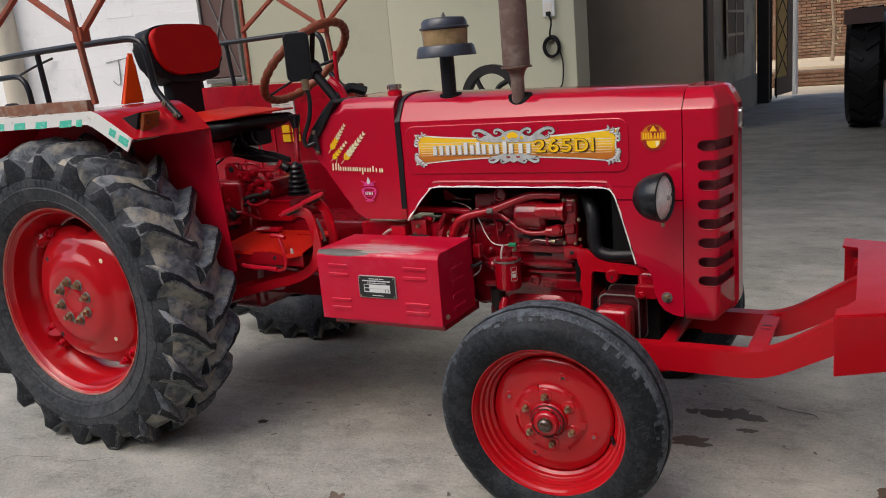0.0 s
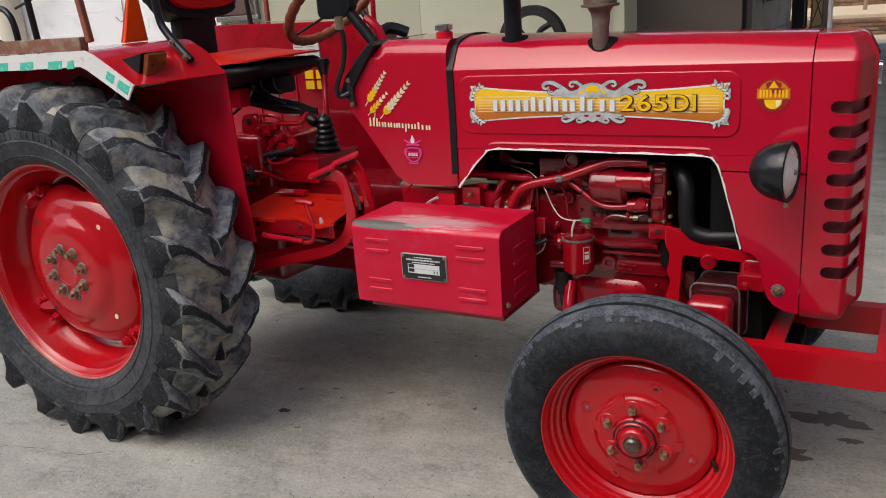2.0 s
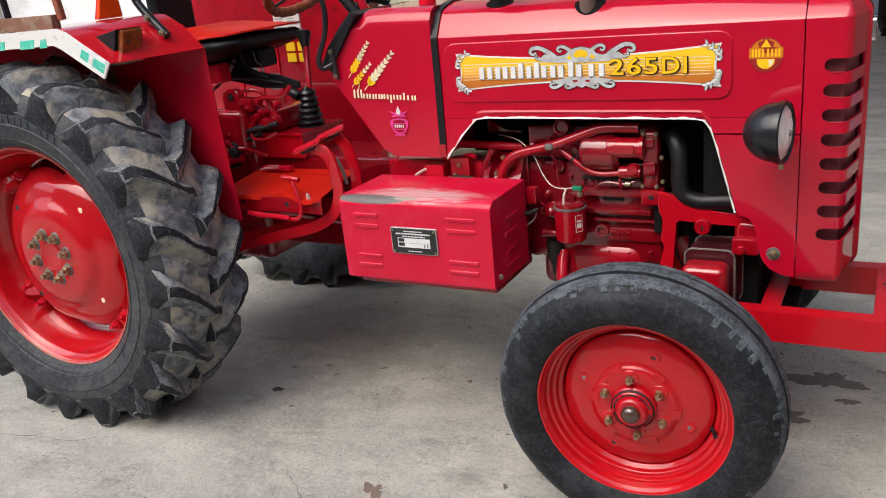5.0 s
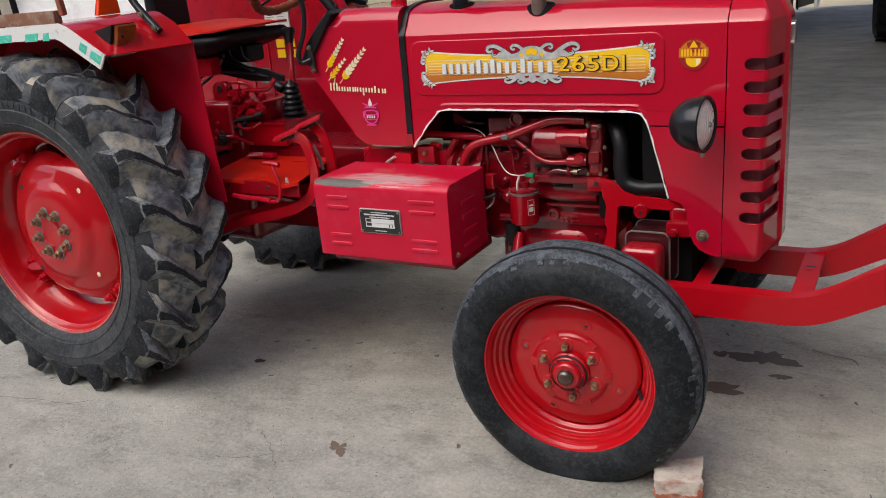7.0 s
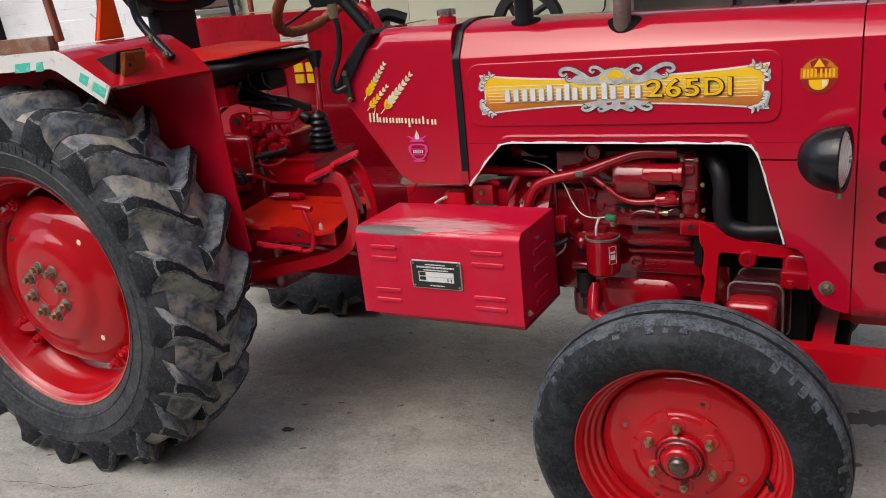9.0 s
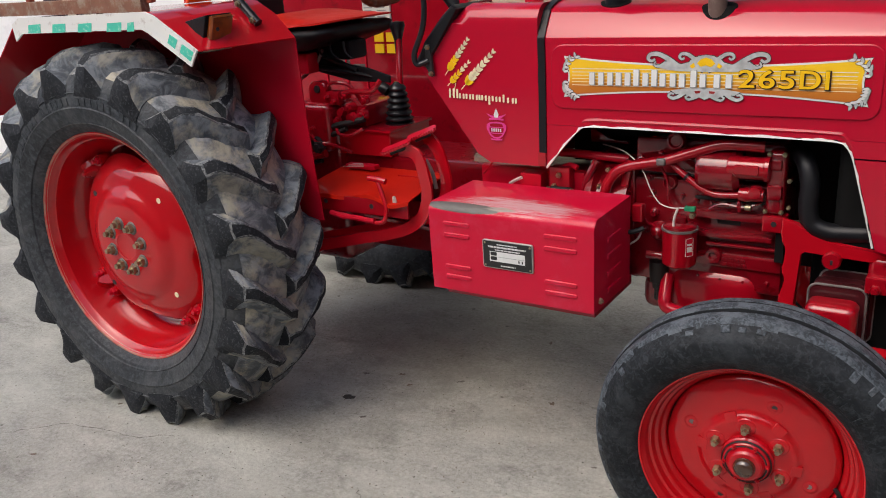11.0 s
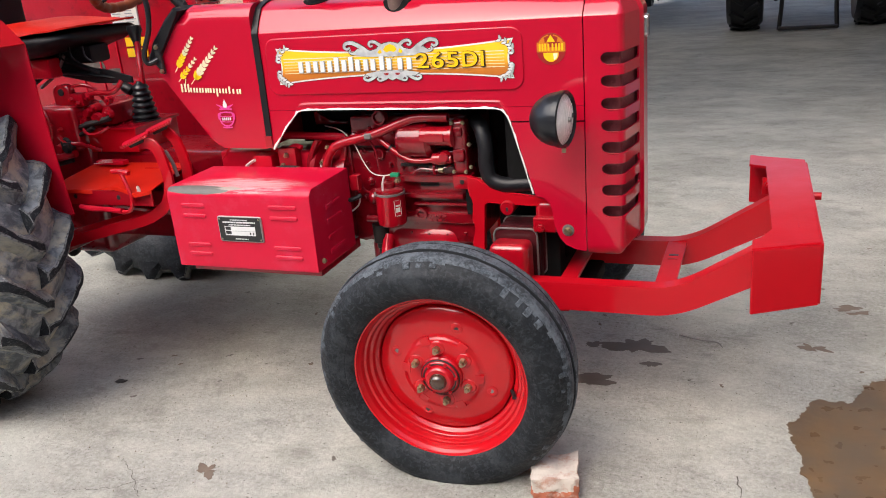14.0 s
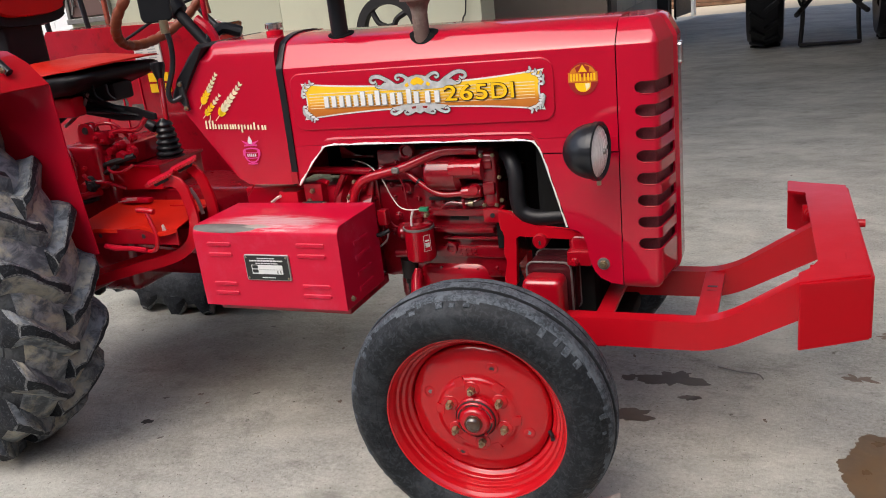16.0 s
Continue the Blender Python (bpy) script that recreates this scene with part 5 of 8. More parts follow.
part("block_flange", box(1.655, 1.885, BY - 0.012, BY + 0.004, 0.570, 0.606, 0.005), paint_engine_shaded, engine)
for k in range(4):
    part("cast_mark", box(1.735 + 0.016 * k, 1.746 + 0.016 * k, BY - 0.015, BY - 0.010, 0.590, 0.598, 0.001), paint_engine_shaded, engine)
    part("cast_mark", box(1.737 + 0.016 * k, 1.748 + 0.016 * k, BY - 0.015, BY - 0.010, 0.577, 0.585, 0.001), paint_engine_shaded, engine)
part("core_plug", lathe([(0.0, 0.010), (0.010, 0.010), (0.012, 0.020), (0.020, 0.020), (0.023, 0.0)], 20, axis_y(1.712, BY, 0.600)), paint_engine_shaded, engine)
part("core_plug", lathe([(0.0, 0.008), (0.014, 0.008), (0.017, 0.016), (0.022, 0.015), (0.026, 0.0)], 20, axis_y(1.60, BY, 0.905)), paint_engine_shaded, engine)
part("core_plug", lathe([(0.0, 0.006), (0.012, 0.006), (0.014, 0.014), (0.018, 0.013), (0.022, 0.0)], 20, axis_y(1.585, BY, 0.79)), paint_engine_shaded, engine)
part("inspection_slot", box(1.715, 1.775, BY - 0.004, BY + 0.002, 0.688, 0.700, 0.002), dark_metal, engine)
part("block_rail", box(1.655, 1.86, BY - 0.022, BY + 0.004, 0.704, 0.728, 0.005), paint_engine_shaded, engine)
part("mount_boss", box(1.835, 1.895, BY - 0.04, BY + 0.004, 0.690, 0.735, 0.006), paint_pipe, engine)
part("mount_hole", lathe([(0.0, 0.001), (0.007, 0.001), (0.007, -0.004)], 14, axis_y(1.865, BY - 0.041, 0.714)), decal_black, engine)
part("mount_stud", lathe([(0.0, 0.0), (0.011, 0.0), (0.011, 0.03), (0.0, 0.03)], 14, axis_x(1.893, BY - 0.02, 0.713)), steel, engine)
# added dark sheets that keep the inside of the bonnet in shade
part("dark_baffle", box(1.25, 2.12, 0.062, 0.068, 0.50, 0.99, 0.001), dark_metal, tractor, "dark sheet added to shade the engine bay")
part("dark_baffle", box(1.25, 1.47, -0.075, -0.070, 0.80, 0.99, 0.001), matte_black, tractor)
# injection pump and its flange
pump = part("fuel_pump", lathe([(0.0, 0.0), (0.026, 0.0), (0.029, 0.004), (0.029, 0.090), (0.033, 0.092), (0.033, 0.102), (0.0, 0.104)], 24, axis_x(1.745, BY - 0.030, 0.852)), paint_pipe, tractor, "glossy red fuel pump")
part("pump_band", box(1.765, 1.825, BY - 0.063, BY - 0.035, 0.840, 0.865, 0.004), paint_pipe, pump)
part("pump_flange", box(1.838, 1.885, BY - 0.035, BY + 0.02, 0.735, 0.900, 0.014, 3), paint_engine_shaded, pump)
part("pump_web", box(1.842, 1.880, BY - 0.045, BY + 0.0, 0.775, 0.815, 0.008, 2), paint_engine_shaded, pump)
part("pump_web", box(1.846, 1.876, BY - 0.042, BY + 0.0, 0.850, 0.880, 0.008, 2), paint_engine_shaded, pump)
for x, z in ((1.845, 0.893), (1.880, 0.893), (1.895, 0.828), (1.880, 0.745), (1.842, 0.745), (1.897, 0.760)):
    part("flange_bolt", hexnut(0.0065, 0.007, axis_y(x, BY - 0.035, z)), steel, pump)
part("manifold_barrel", lathe([(0.0, 0.0), (0.052, 0.0), (0.058, 0.012), (0.058, 0.095), (0.046, 0.11), (0.0, 0.11)], 24, axis_x(1.665, BY - 0.0, 0.835)), paint_engine_shaded, pump)
part("pump_tail", lathe([(0.0, 0.0), (0.017, 0.0), (0.019, 0.02), (0.014, 0.06), (0.0, 0.06)], 18, axis_x(1.775, BY - 0.03, 0.782)), paint_pipe, pump)
part("pump_tail", lathe([(0.0, 0.02), (0.015, 0.018), (0.018, 0.0)], 18, axis_y(1.815, BY - 0.03, 0.792)), paint_pipe, pump)
# bolts, bosses and lines scattered over the casting
for x, z, r in ((1.66, 0.745, 0.007), (1.70, 0.745, 0.007), (1.74, 0.742, 0.008), (1.79, 0.742, 0.007), (1.83, 0.745, 0.007), (1.67, 0.535, 0.007), (1.73, 0.533, 0.007), (1.79, 0.533, 0.007), (1.85, 0.535, 0.007), (1.62, 0.88, 0.007), (1.56, 0.87, 0.008), (1.54, 0.76, 0.007), (1.62, 0.755, 0.008), (1.60, 0.70, 0.008)):
    part("engine_bolt", hexnut(r, 0.008, axis_y(x, BY - (0.0 if z > 0.56 else -0.004), z)), paint_engine_shaded, engine)
for x0, z0, x1, z1 in ((1.655, 0.755, 1.86, 0.757), (1.50, 0.815, 1.87, 0.812)):
    part("casting_seam", box(x0, x1, BY - 0.007, BY + 0.004, z0 - 0.004, z1 + 0.003, 0.002), dark_metal, engine)
part("drain_tap", tube([(1.775, BY - 0.004, 0.765), (1.775, BY - 0.030, 0.760), (1.778, BY - 0.032, 0.735)], 0.006, 8), paint_engine_shaded, engine)
part("lift_pump", lathe([(0.0, 0.050), (0.008, 0.049), (0.016, 0.044), (0.024, 0.030), (0.028, 0.018), (0.022, 0.014), (0.022, 0.0)], 20, axis_y(1.565, BY, 0.655)), paint_engine_shaded, engine)
# solid black box drawn for the shade in the gap beside the bracket
part("bracket_gap_shade", box(1.868, 1.890, BY - 0.024, BY + 0.0, 0.606, 0.690, 0.002), matte_black, engine)
# pipes along the engine
part("breather_pipe", tube([(1.405, -0.235, 0.69), (1.410, -0.238, 0.74), (1.432, -0.240, 0.800), (1.475, -0.240, 0.832), (1.585, -0.238, 0.858), (1.69, -0.230, 0.896), (1.74, -0.228, 0.908), (1.83, -0.222, 0.906)], 0.0145, 12), paint_pipe, tractor, "bright red breather pipe")
part("pipe_clip", box(1.562, 1.588, -0.256, -0.220, 0.846, 0.866, 0.004, 1), bare_metal, tractor)
part("coolant_pipe", tube([(1.575, -0.215, 0.862), (1.62, -0.228, 0.828), (1.68, -0.235, 0.788), (1.72, -0.235, 0.776), (1.78, -0.235, 0.780)], 0.0088, 10), paint_pipe, tractor)
part("pipe_ring", lathe([(0.010, 0.0), (0.0118, 0.0), (0.0118, 0.006), (0.0085, 0.006)], 16, pose(1.635, -0.230, 0.818, 0, 125, 0)), black_rubber, tractor)
part("cross_rod", tube([(1.20, -0.17, 0.842), (1.30, -0.17, 0.842), (1.46, -0.17, 0.836)], 0.0125, 10), paint_dull, tractor)
part("cross_rod", tube([(1.20, -0.20, 0.800), (1.26, -0.215, 0.806), (1.30, -0.22, 0.820), (1.325, -0.225, 0.815)], 0.008, 10), paint_dull, tractor)
part("stay_plate", plate([(1.315, 0.862), (1.43, 0.862), (1.43, 0.87), (1.37, 0.872), (1.325, 0.905), (1.312, 0.900)], "y", -0.10, -0.085, 0.002), paint_engine_shaded, tractor)
part("earth_wire", tube([(1.36, -0.12, 0.862), (1.42, -0.16, 0.862), (1.47, -0.2, 0.856), (1.52, -0.235, 0.825), (1.545, -0.24, 0.775), (1.575, -0.25, 0.742), (1.615, -0.26, 0.736), (1.655, -0.262, 0.742)], 0.0019, 6), wire_white, tractor, "thin pale wire")
part("wire_plug", box(1.648, 1.676, -0.278, -0.262, 0.736, 0.748, 0.002), wire_green, tractor, "green wire connector")
part("wire_stud", hexnut(0.009, 0.012, axis_y(1.668, -0.262, 0.724)), steel, tractor)
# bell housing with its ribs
part("bell_housing", lathe([(0.0, 0.0), (0.19, 0.0), (0.195, 0.02), (0.175, 0.03), (0.185, 0.12), (0.0, 0.12)], 36, axis_x(1.355, YC, 0.655)), paint_engine_shaded, tractor)
part("housing_rib", box(1.455, 1.49, BY - 0.010, BY + 0.03, 0.60, 0.84, 0.008), paint_engine_shaded, tractor)
part("housing_lug", box(1.498, 1.530, -0.262, -0.232, 0.685, 0.735, 0.006), paint_pipe, tractor)
part("hose_end", tube([(1.46, -0.268, 0.672), (1.50, -0.275, 0.660), (1.535, -0.262, 0.672)], 0.007, 8), black_rubber, tractor)
part("return_wire", tube([(1.525, -0.25, 0.668), (1.515, -0.25, 0.635), (1.475, -0.25, 0.605)], 0.0028, 6), wire_white, tractor)
part("drain_fitting", lathe([(0.0, 0.0), (0.011, 0.0), (0.011, 0.045), (0.0, 0.045)], 12, axis_x(1.535, -0.235, 0.588)), paint_engine_shaded, tractor)
part("sump_elbow", tube([(1.585, -0.20, 0.52), (1.59, -0.24, 0.47), (1.60, -0.25, 0.445), (1.65, -0.25, 0.432)], 0.018, 10), paint_dull, tractor)
part("lower_link", lathe([(0.0, 0.0), (0.013, 0.0), (0.013, 0.03), (0.018, 0.035), (0.018, 0.050), (0.026, 0.054), (0.028, 0.115), (0.0, 0.12)], 16, pose(1.560, -0.20, 0.445)), dark_metal, tractor)
# oil filter
filt = part("oil_filter", lathe([(0.0, 0.581), (0.038, 0.581), (0.0445, 0.587), (0.046, 0.598), (0.046, 0.682), (0.0, 0.682)], 32, pose(1.634, -0.262, 0)), paint_pipe, tractor, "red spin-on oil filter")
part("filter_ring", lathe([(0.043, 0.681), (0.0478, 0.681), (0.0478, 0.687), (0.043, 0.687)], 32, pose(1.634, -0.262, 0)), bare_metal, filt)
part("filter_head", lathe([(0.0, 0.687), (0.0435, 0.687), (0.0435, 0.694), (0.036, 0.698), (0.020, 0.701), (0.018, 0.716), (0.0, 0.718)], 28, pose(1.634, -0.262, 0)), paint_engine_shaded, filt)
part("filter_pin", tube([(1.627, -0.295, 0.698), (1.629, -0.295, 0.722), (1.636, -0.292, 0.745)], 0.0035, 6), wire_white, filt)
lab = part("filter_label", box(-0.011, 0.011, -0.0468, -0.0450, 0.618, 0.668, 0.0, 1, None, pose(1.634, -0.262, 0, 0, 0, 50)), paint_dull, filt, "small red and white filter label")
for z0, z1 in ((0.648, 0.653), (0.630, 0.644), (0.618, 0.6192), (0.6668, 0.668)):
    part("label_bar", box(-0.007, 0.007, -0.0474, -0.0462, z0, z1, 0.0, 1, None, pose(1.634, -0.262, 0, 0, 0, 50)), paper, lab)
for s in (-1, 1):
    part("label_bar", box(0.0105 * s - 0.0005, 0.0105 * s + 0.0005, -0.0474, -0.0450, 0.618, 0.668, 0.0, 1, None, pose(1.634, -0.262, 0, 0, 0, 50)), paper, lab)
# radiator, hose and fan shroud
part("radiator", box(2.125, 2.20, YC - 0.155, YC + 0.155, 0.56, 1.15, 0.008), matte_black, tractor, "black radiator core")
part("fan_shroud", box(2.00, 2.125, YC - 0.150, YC + 0.15, 0.66, 1.10, 0.03, 3), matte_black, tractor, "dark fan shroud")
part("radiator_hose", tube([(1.90, -0.17, 0.885), (1.925, -0.205, 0.868), (1.940, -0.222, 0.82), (1.940, -0.226, 0.765), (1.952, -0.228, 0.722), (1.99, -0.228, 0.705), (2.04, -0.226, 0.706), (2.11, -0.222, 0.712)], 0.0235, 14), black_rubber, tractor, "black radiator hose")
part("radiator_tube", tube([(2.02, -0.20, 0.93), (2.025, -0.20, 0.86), (2.03, -0.20, 0.80)], 0.012, 8), black_plastic, tractor)
# front support bracket
brk = part("front_bracket", plate([(1.888, 0.738), (1.925, 0.728), (1.955, 0.698), (2.00, 0.682), (2.10, 0.676), (2.135, 0.668), (2.135, 0.645), (2.03, 0.652), (1.945, 0.662), (1.932, 0.652), (1.932, 0.512), (1.922, 0.500), (1.900, 0.500), (1.890, 0.512), (1.890, 0.530), (1.901, 0.545), (1.908, 0.575), (1.895, 0.592), (1.893, 0.608), (1.903, 0.622), (1.906, 0.655), (1.890, 0.675), (1.886, 0.70)], "y", -0.258, -0.240, 0.005, None, 2), paint_bright, tractor, "bright red front support bracket")
part("bracket_boss", lathe([(0.0, 0.0), (0.019, 0.0), (0.0225, -0.005), (0.0225, -0.07), (0.0, -0.07)], 24, axis_y(2.009, -0.272, 0.644)), paint_pipe, brk)
part("boss_slot", box(2.007, 2.013, -0.2735, -0.270, 0.636, 0.648, 0.001), decal_black, brk)
sup = part("axle_support", box(2.088, 2.165, -0.262, 0.12, 0.580, 0.668, 0.022, 3), paint_casting, tractor, "red axle support casting")
part("support_arm", box(2.03, 2.09, -0.228, 0.10, 0.648, 0.668, 0.008), paint_engine_shaded, sup)
part("support_step", box(2.088, 2.158, -0.284, -0.24, 0.578, 0.622, 0.006, 2), paint_pipe, sup)
part("support_bolt", hexnut(0.013, 0.010, axis_y(2.112, -0.284, 0.592)), paint_pipe, sup)
# black box in place of the shade behind the bracket
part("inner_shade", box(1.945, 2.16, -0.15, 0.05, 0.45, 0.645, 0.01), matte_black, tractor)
maroon_steel = material("greasy_maroon_steel", (0.060, 0.008, 0.011), 0.35, coat=0.3, coat_rough=0.05, spec=0.2, vary=0.35, scale=14, bump=0.2, bump_scale=40)
# pivot housing of the front axle: a red block between grey plates
piv = part("axle_pivot", box(1.965, 2.085, -0.345, -0.262, 0.425, 0.556, 0.022, 3), paint_pipe, tractor, "bright red axle pivot block")
part("pivot_plate", plate(rounded(1.962, 2.094, 0.41, 0.580, 0.022), "y", -0.262, -0.250, 0.002), maroon_steel, piv)
for y, x0, x1, z0, z1 in ((-0.262, 1.962, 2.094, 0.41, 0.580), (-0.212, 1.980, 2.106, 0.42, 0.602)):
    rim_pts = [(x, y, z) for x, z in rounded(x0, x1, z0, z1, 0.022)]
    part("plate_rim", tube(rim_pts + rim_pts[:1], 0.0032, 6, 1), bare_metal, piv)
part("pivot_plate", plate(rounded(1.968, 2.098, 0.40, 0.586, 0.022), "y", -0.250, -0.215, 0.002), maroon_steel, piv)
part("pivot_plate", plate(rounded(1.980, 2.106, 0.42, 0.602, 0.022), "y", -0.215, -0.205, 0.002), maroon_steel, piv)
# black box in place of the shade behind the pivot plates
part("pivot_back_shade", box(1.975, 2.15, -0.205, 0.12, 0.34, 0.565, 0.015), matte_black, piv)
axle = part("front_axle", box(1.90, 1.975, -0.60, 0.48, 0.30, 0.375, 0.012), paint_engine_shaded, tractor, "red front axle beam")
for s, y in ((-1, -0.585), (1, 0.465)):
    part("king_pin", lathe([(0.0, 0.22), (0.030, 0.22), (0.034, 0.26), (0.034, 0.40), (0.026, 0.42), (0.0, 0.42)], 20, pose(1.935, y, 0)), paint_engine_shaded, axle)
for x, z, r, l in ((1.505, 0.845, 0.012, 0.016), (1.528, 0.800, 0.010, 0.014), (1.640, 0.862, 0.009, 0.012), (1.715, 0.892, 0.008, 0.010), (1.700, 0.802, 0.011, 0.015), (1.545, 0.700, 0.012, 0.018), (1.520, 0.648, 0.010, 0.014), (1.588, 0.612, 0.013, 0.016)):
    part("cast_boss", lathe([(0.0, l), (r * 0.55, l), (r * 0.7, l * 0.6), (r, l * 0.5), (r * 1.15, 0.0)], 14, axis_y(x, BY, z)), paint_engine_shaded, engine)
for z in (0.690, 0.760, 0.830):
    part("flange_bolt", hexnut(0.0075, 0.009, axis_y(1.476, BY - 0.010, z)), paint_engine_shaded, engine)
part("flange_web", tube([(1.472, BY - 0.016, 0.610), (1.462, BY - 0.022, 0.68), (1.462, BY - 0.022, 0.76), (1.478, BY - 0.014, 0.845)], 0.012, 10, 6, None, False, 0.6), paint_pipe, engine)
part("fuel_line", tube([(1.700, BY - 0.030, 0.735), (1.735, BY - 0.034, 0.752), (1.790, BY - 0.032, 0.748), (1.828, BY - 0.022, 0.762)], 0.0035, 6), paint_engine_shaded, engine)
part("fuel_line", tube([(1.560, BY - 0.018, 0.842), (1.585, BY - 0.026, 0.800), (1.590, BY - 0.026, 0.745), (1.612, BY - 0.030, 0.715)], 0.0035, 6), paint_engine_shaded, engine)
part("fuel_line", tube([(1.515, BY - 0.020, 0.700), (1.535, BY - 0.028, 0.676), (1.570, BY - 0.028, 0.668), (1.600, BY - 0.022, 0.640)], 0.0042, 6), paint_engine_shaded, engine)
part("line_joint", lathe([(0.0, 0.0), (0.007, 0.0), (0.0085, 0.006), (0.0085, 0.016), (0.0, 0.018)], 10, axis_x(1.790, BY - 0.032, 0.748)), steel, engine)
part("cover_seam", box(1.53, 1.84, BY + 0.040, BY + 0.050, 0.902, 0.908, 0.001), dark_metal, engine)
part("bell_edge", tube([(1.352, BY - 0.020, 0.62), (1.345, BY - 0.028, 0.70), (1.352, BY - 0.030, 0.775), (1.380, BY - 0.018, 0.838)], 0.010, 8, 6), paint_engine_shaded, engine)
for x, z in ((1.385, 0.640), (1.378, 0.700), (1.388, 0.765), (1.415, 0.815)):
    part("bell_bolt", hexnut(0.0075, 0.009, axis_y(x, BY - 0.016, z)), steel, engine)
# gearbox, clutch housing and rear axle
tr = part("transmission", box(0.42, 1.36, BY + 0.01, 0.07, 0.47, 0.795, 0.02), paint_engine_shaded, tractor, "red gearbox and clutch housing")
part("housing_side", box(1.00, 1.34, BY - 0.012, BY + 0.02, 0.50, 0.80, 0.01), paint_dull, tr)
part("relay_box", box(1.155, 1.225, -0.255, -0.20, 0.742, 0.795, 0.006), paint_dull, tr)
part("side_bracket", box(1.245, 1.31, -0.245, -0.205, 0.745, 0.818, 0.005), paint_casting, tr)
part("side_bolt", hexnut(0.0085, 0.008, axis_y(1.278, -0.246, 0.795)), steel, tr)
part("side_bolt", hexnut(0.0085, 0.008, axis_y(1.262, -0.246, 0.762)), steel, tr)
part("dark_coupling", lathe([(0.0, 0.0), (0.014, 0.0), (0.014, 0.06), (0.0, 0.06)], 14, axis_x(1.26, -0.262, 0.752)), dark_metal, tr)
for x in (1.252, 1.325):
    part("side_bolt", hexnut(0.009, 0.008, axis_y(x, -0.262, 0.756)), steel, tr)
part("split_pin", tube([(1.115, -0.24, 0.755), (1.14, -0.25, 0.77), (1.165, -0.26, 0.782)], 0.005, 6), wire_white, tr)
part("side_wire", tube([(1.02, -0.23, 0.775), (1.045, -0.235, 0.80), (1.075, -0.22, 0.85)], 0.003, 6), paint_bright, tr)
diff = part("rear_housing", box(-0.22, 0.46, BY - 0.02, 0.12, 0.40, 0.90, 0.04, 3), paint_engine_shaded, tractor, "red rear axle and hydraulic housing")
part("axle_trumpet", lathe([(0.0, 0.0), (0.15, 0.0), (0.13, 0.10), (0.095, 0.36), (0.0, 0.36)], 28, axis_y(0.0, -0.20, 0.583)), paint_casting, diff)
part("axle_trumpet", lathe([(0.0, 0.0), (0.15, 0.0), (0.13, -0.10), (0.095, -0.36), (0.0, -0.36)], 28, axis_y(0.0, 0.10, 0.583)), paint_casting, diff)
part("hydraulic_block", box(0.270, 0.440, -0.245, -0.08, 0.80, 0.965, 0.026, 4), paint_casting, diff)
part("lift_lug", plate(rounded(0.345, 0.418, 0.95, 1.035, 0.022), "y", -0.215, -0.185, 0.004), paint_pipe, diff)
part("lug_pin", lathe([(0.0, 0.004), (0.012, 0.004), (0.013, 0.0)], 14, axis_y(0.382, -0.215, 1.010)), dark_metal, diff)
part("hydraulic_block", box(0.40, 0.55, -0.18, 0.06, 0.88, 0.955, 0.015, 2), paint_casting, diff)
for k, (x, z, r) in enumerate(((0.425, 0.925, 0.020), (0.475, 0.935, 0.016), (0.515, 0.915, 0.022), (0.30, 0.865, 0.024), (0.355, 0.815, 0.020))):
    part("valve_boss", lathe([(0.0, 0.018), (r * 0.8, 0.018), (r, 0.0)], 16, axis_y(x, -0.205 if k < 3 else -0.245, z)), paint_casting, diff)
part("control_rod", tube([(0.22, -0.14, 1.085), (0.32, -0.12, 1.068), (0.44, -0.10, 1.052), (0.525, -0.085, 1.036)], 0.017, 10, 6, None, False, 0.5), black_plastic, diff, "black hydraulic control lever")
part("control_rod", tube([(0.34, -0.22, 0.835), (0.44, -0.225, 0.862), (0.50, -0.225, 0.885)], 0.009, 8), dark_metal, diff)
part("oil_line", tube([(0.20, -0.24, 0.76), (0.30, -0.25, 0.755), (0.40, -0.25, 0.775)], 0.008, 8), dark_metal, diff)
part("oil_line", tube([(0.26, -0.25, 0.80), (0.33, -0.26, 0.785), (0.42, -0.25, 0.80)], 0.014, 8), paint_pipe, diff)
part("valve_chest", box(0.405, 0.470, -0.215, -0.175, 0.955, 1.005, 0.010, 2), paint_casting, diff)
part("linkage_plate", plate([(0.20, 1.02), (0.275, 1.06), (0.285, 1.10), (0.235, 1.125), (0.19, 1.10)], "y", -0.165, -0.155, 0.002), black_plastic, diff, "black linkage plate")
for x, z in ((0.425, 0.985), (0.452, 0.972), (0.30, 0.905), (0.335, 0.90), (0.375, 0.885), (0.265, 0.93)):
    part("valve_bolt", hexnut(0.0085, 0.010, axis_y(x, -0.216 if x > 0.40 else -0.246, z)), paint_bright, diff)
part("oil_line", tube([(0.415, -0.20, 1.0), (0.44, -0.21, 1.03), (0.50, -0.19, 1.02), (0.53, -0.16, 0.95)], 0.006, 8), paint_casting, diff)
part("oil_line", tube([(0.36, -0.25, 0.86), (0.40, -0.255, 0.835), (0.44, -0.24, 0.83), (0.50, -0.21, 0.80)], 0.007, 8), paint_casting, diff)
part("drain_plug", lathe([(0.0, 0.012), (0.018, 0.012), (0.022, 0.0)], 14, axis_y(0.385, -0.246, 0.835)), dark_metal, diff)
part("side_lug", plate([(0.14, 0.98), (0.215, 0.99), (0.262, 1.05), (0.215, 1.085), (0.15, 1.12)], "y", -0.30, -0.26, 0.006, None, 2), paint_pipe, diff)
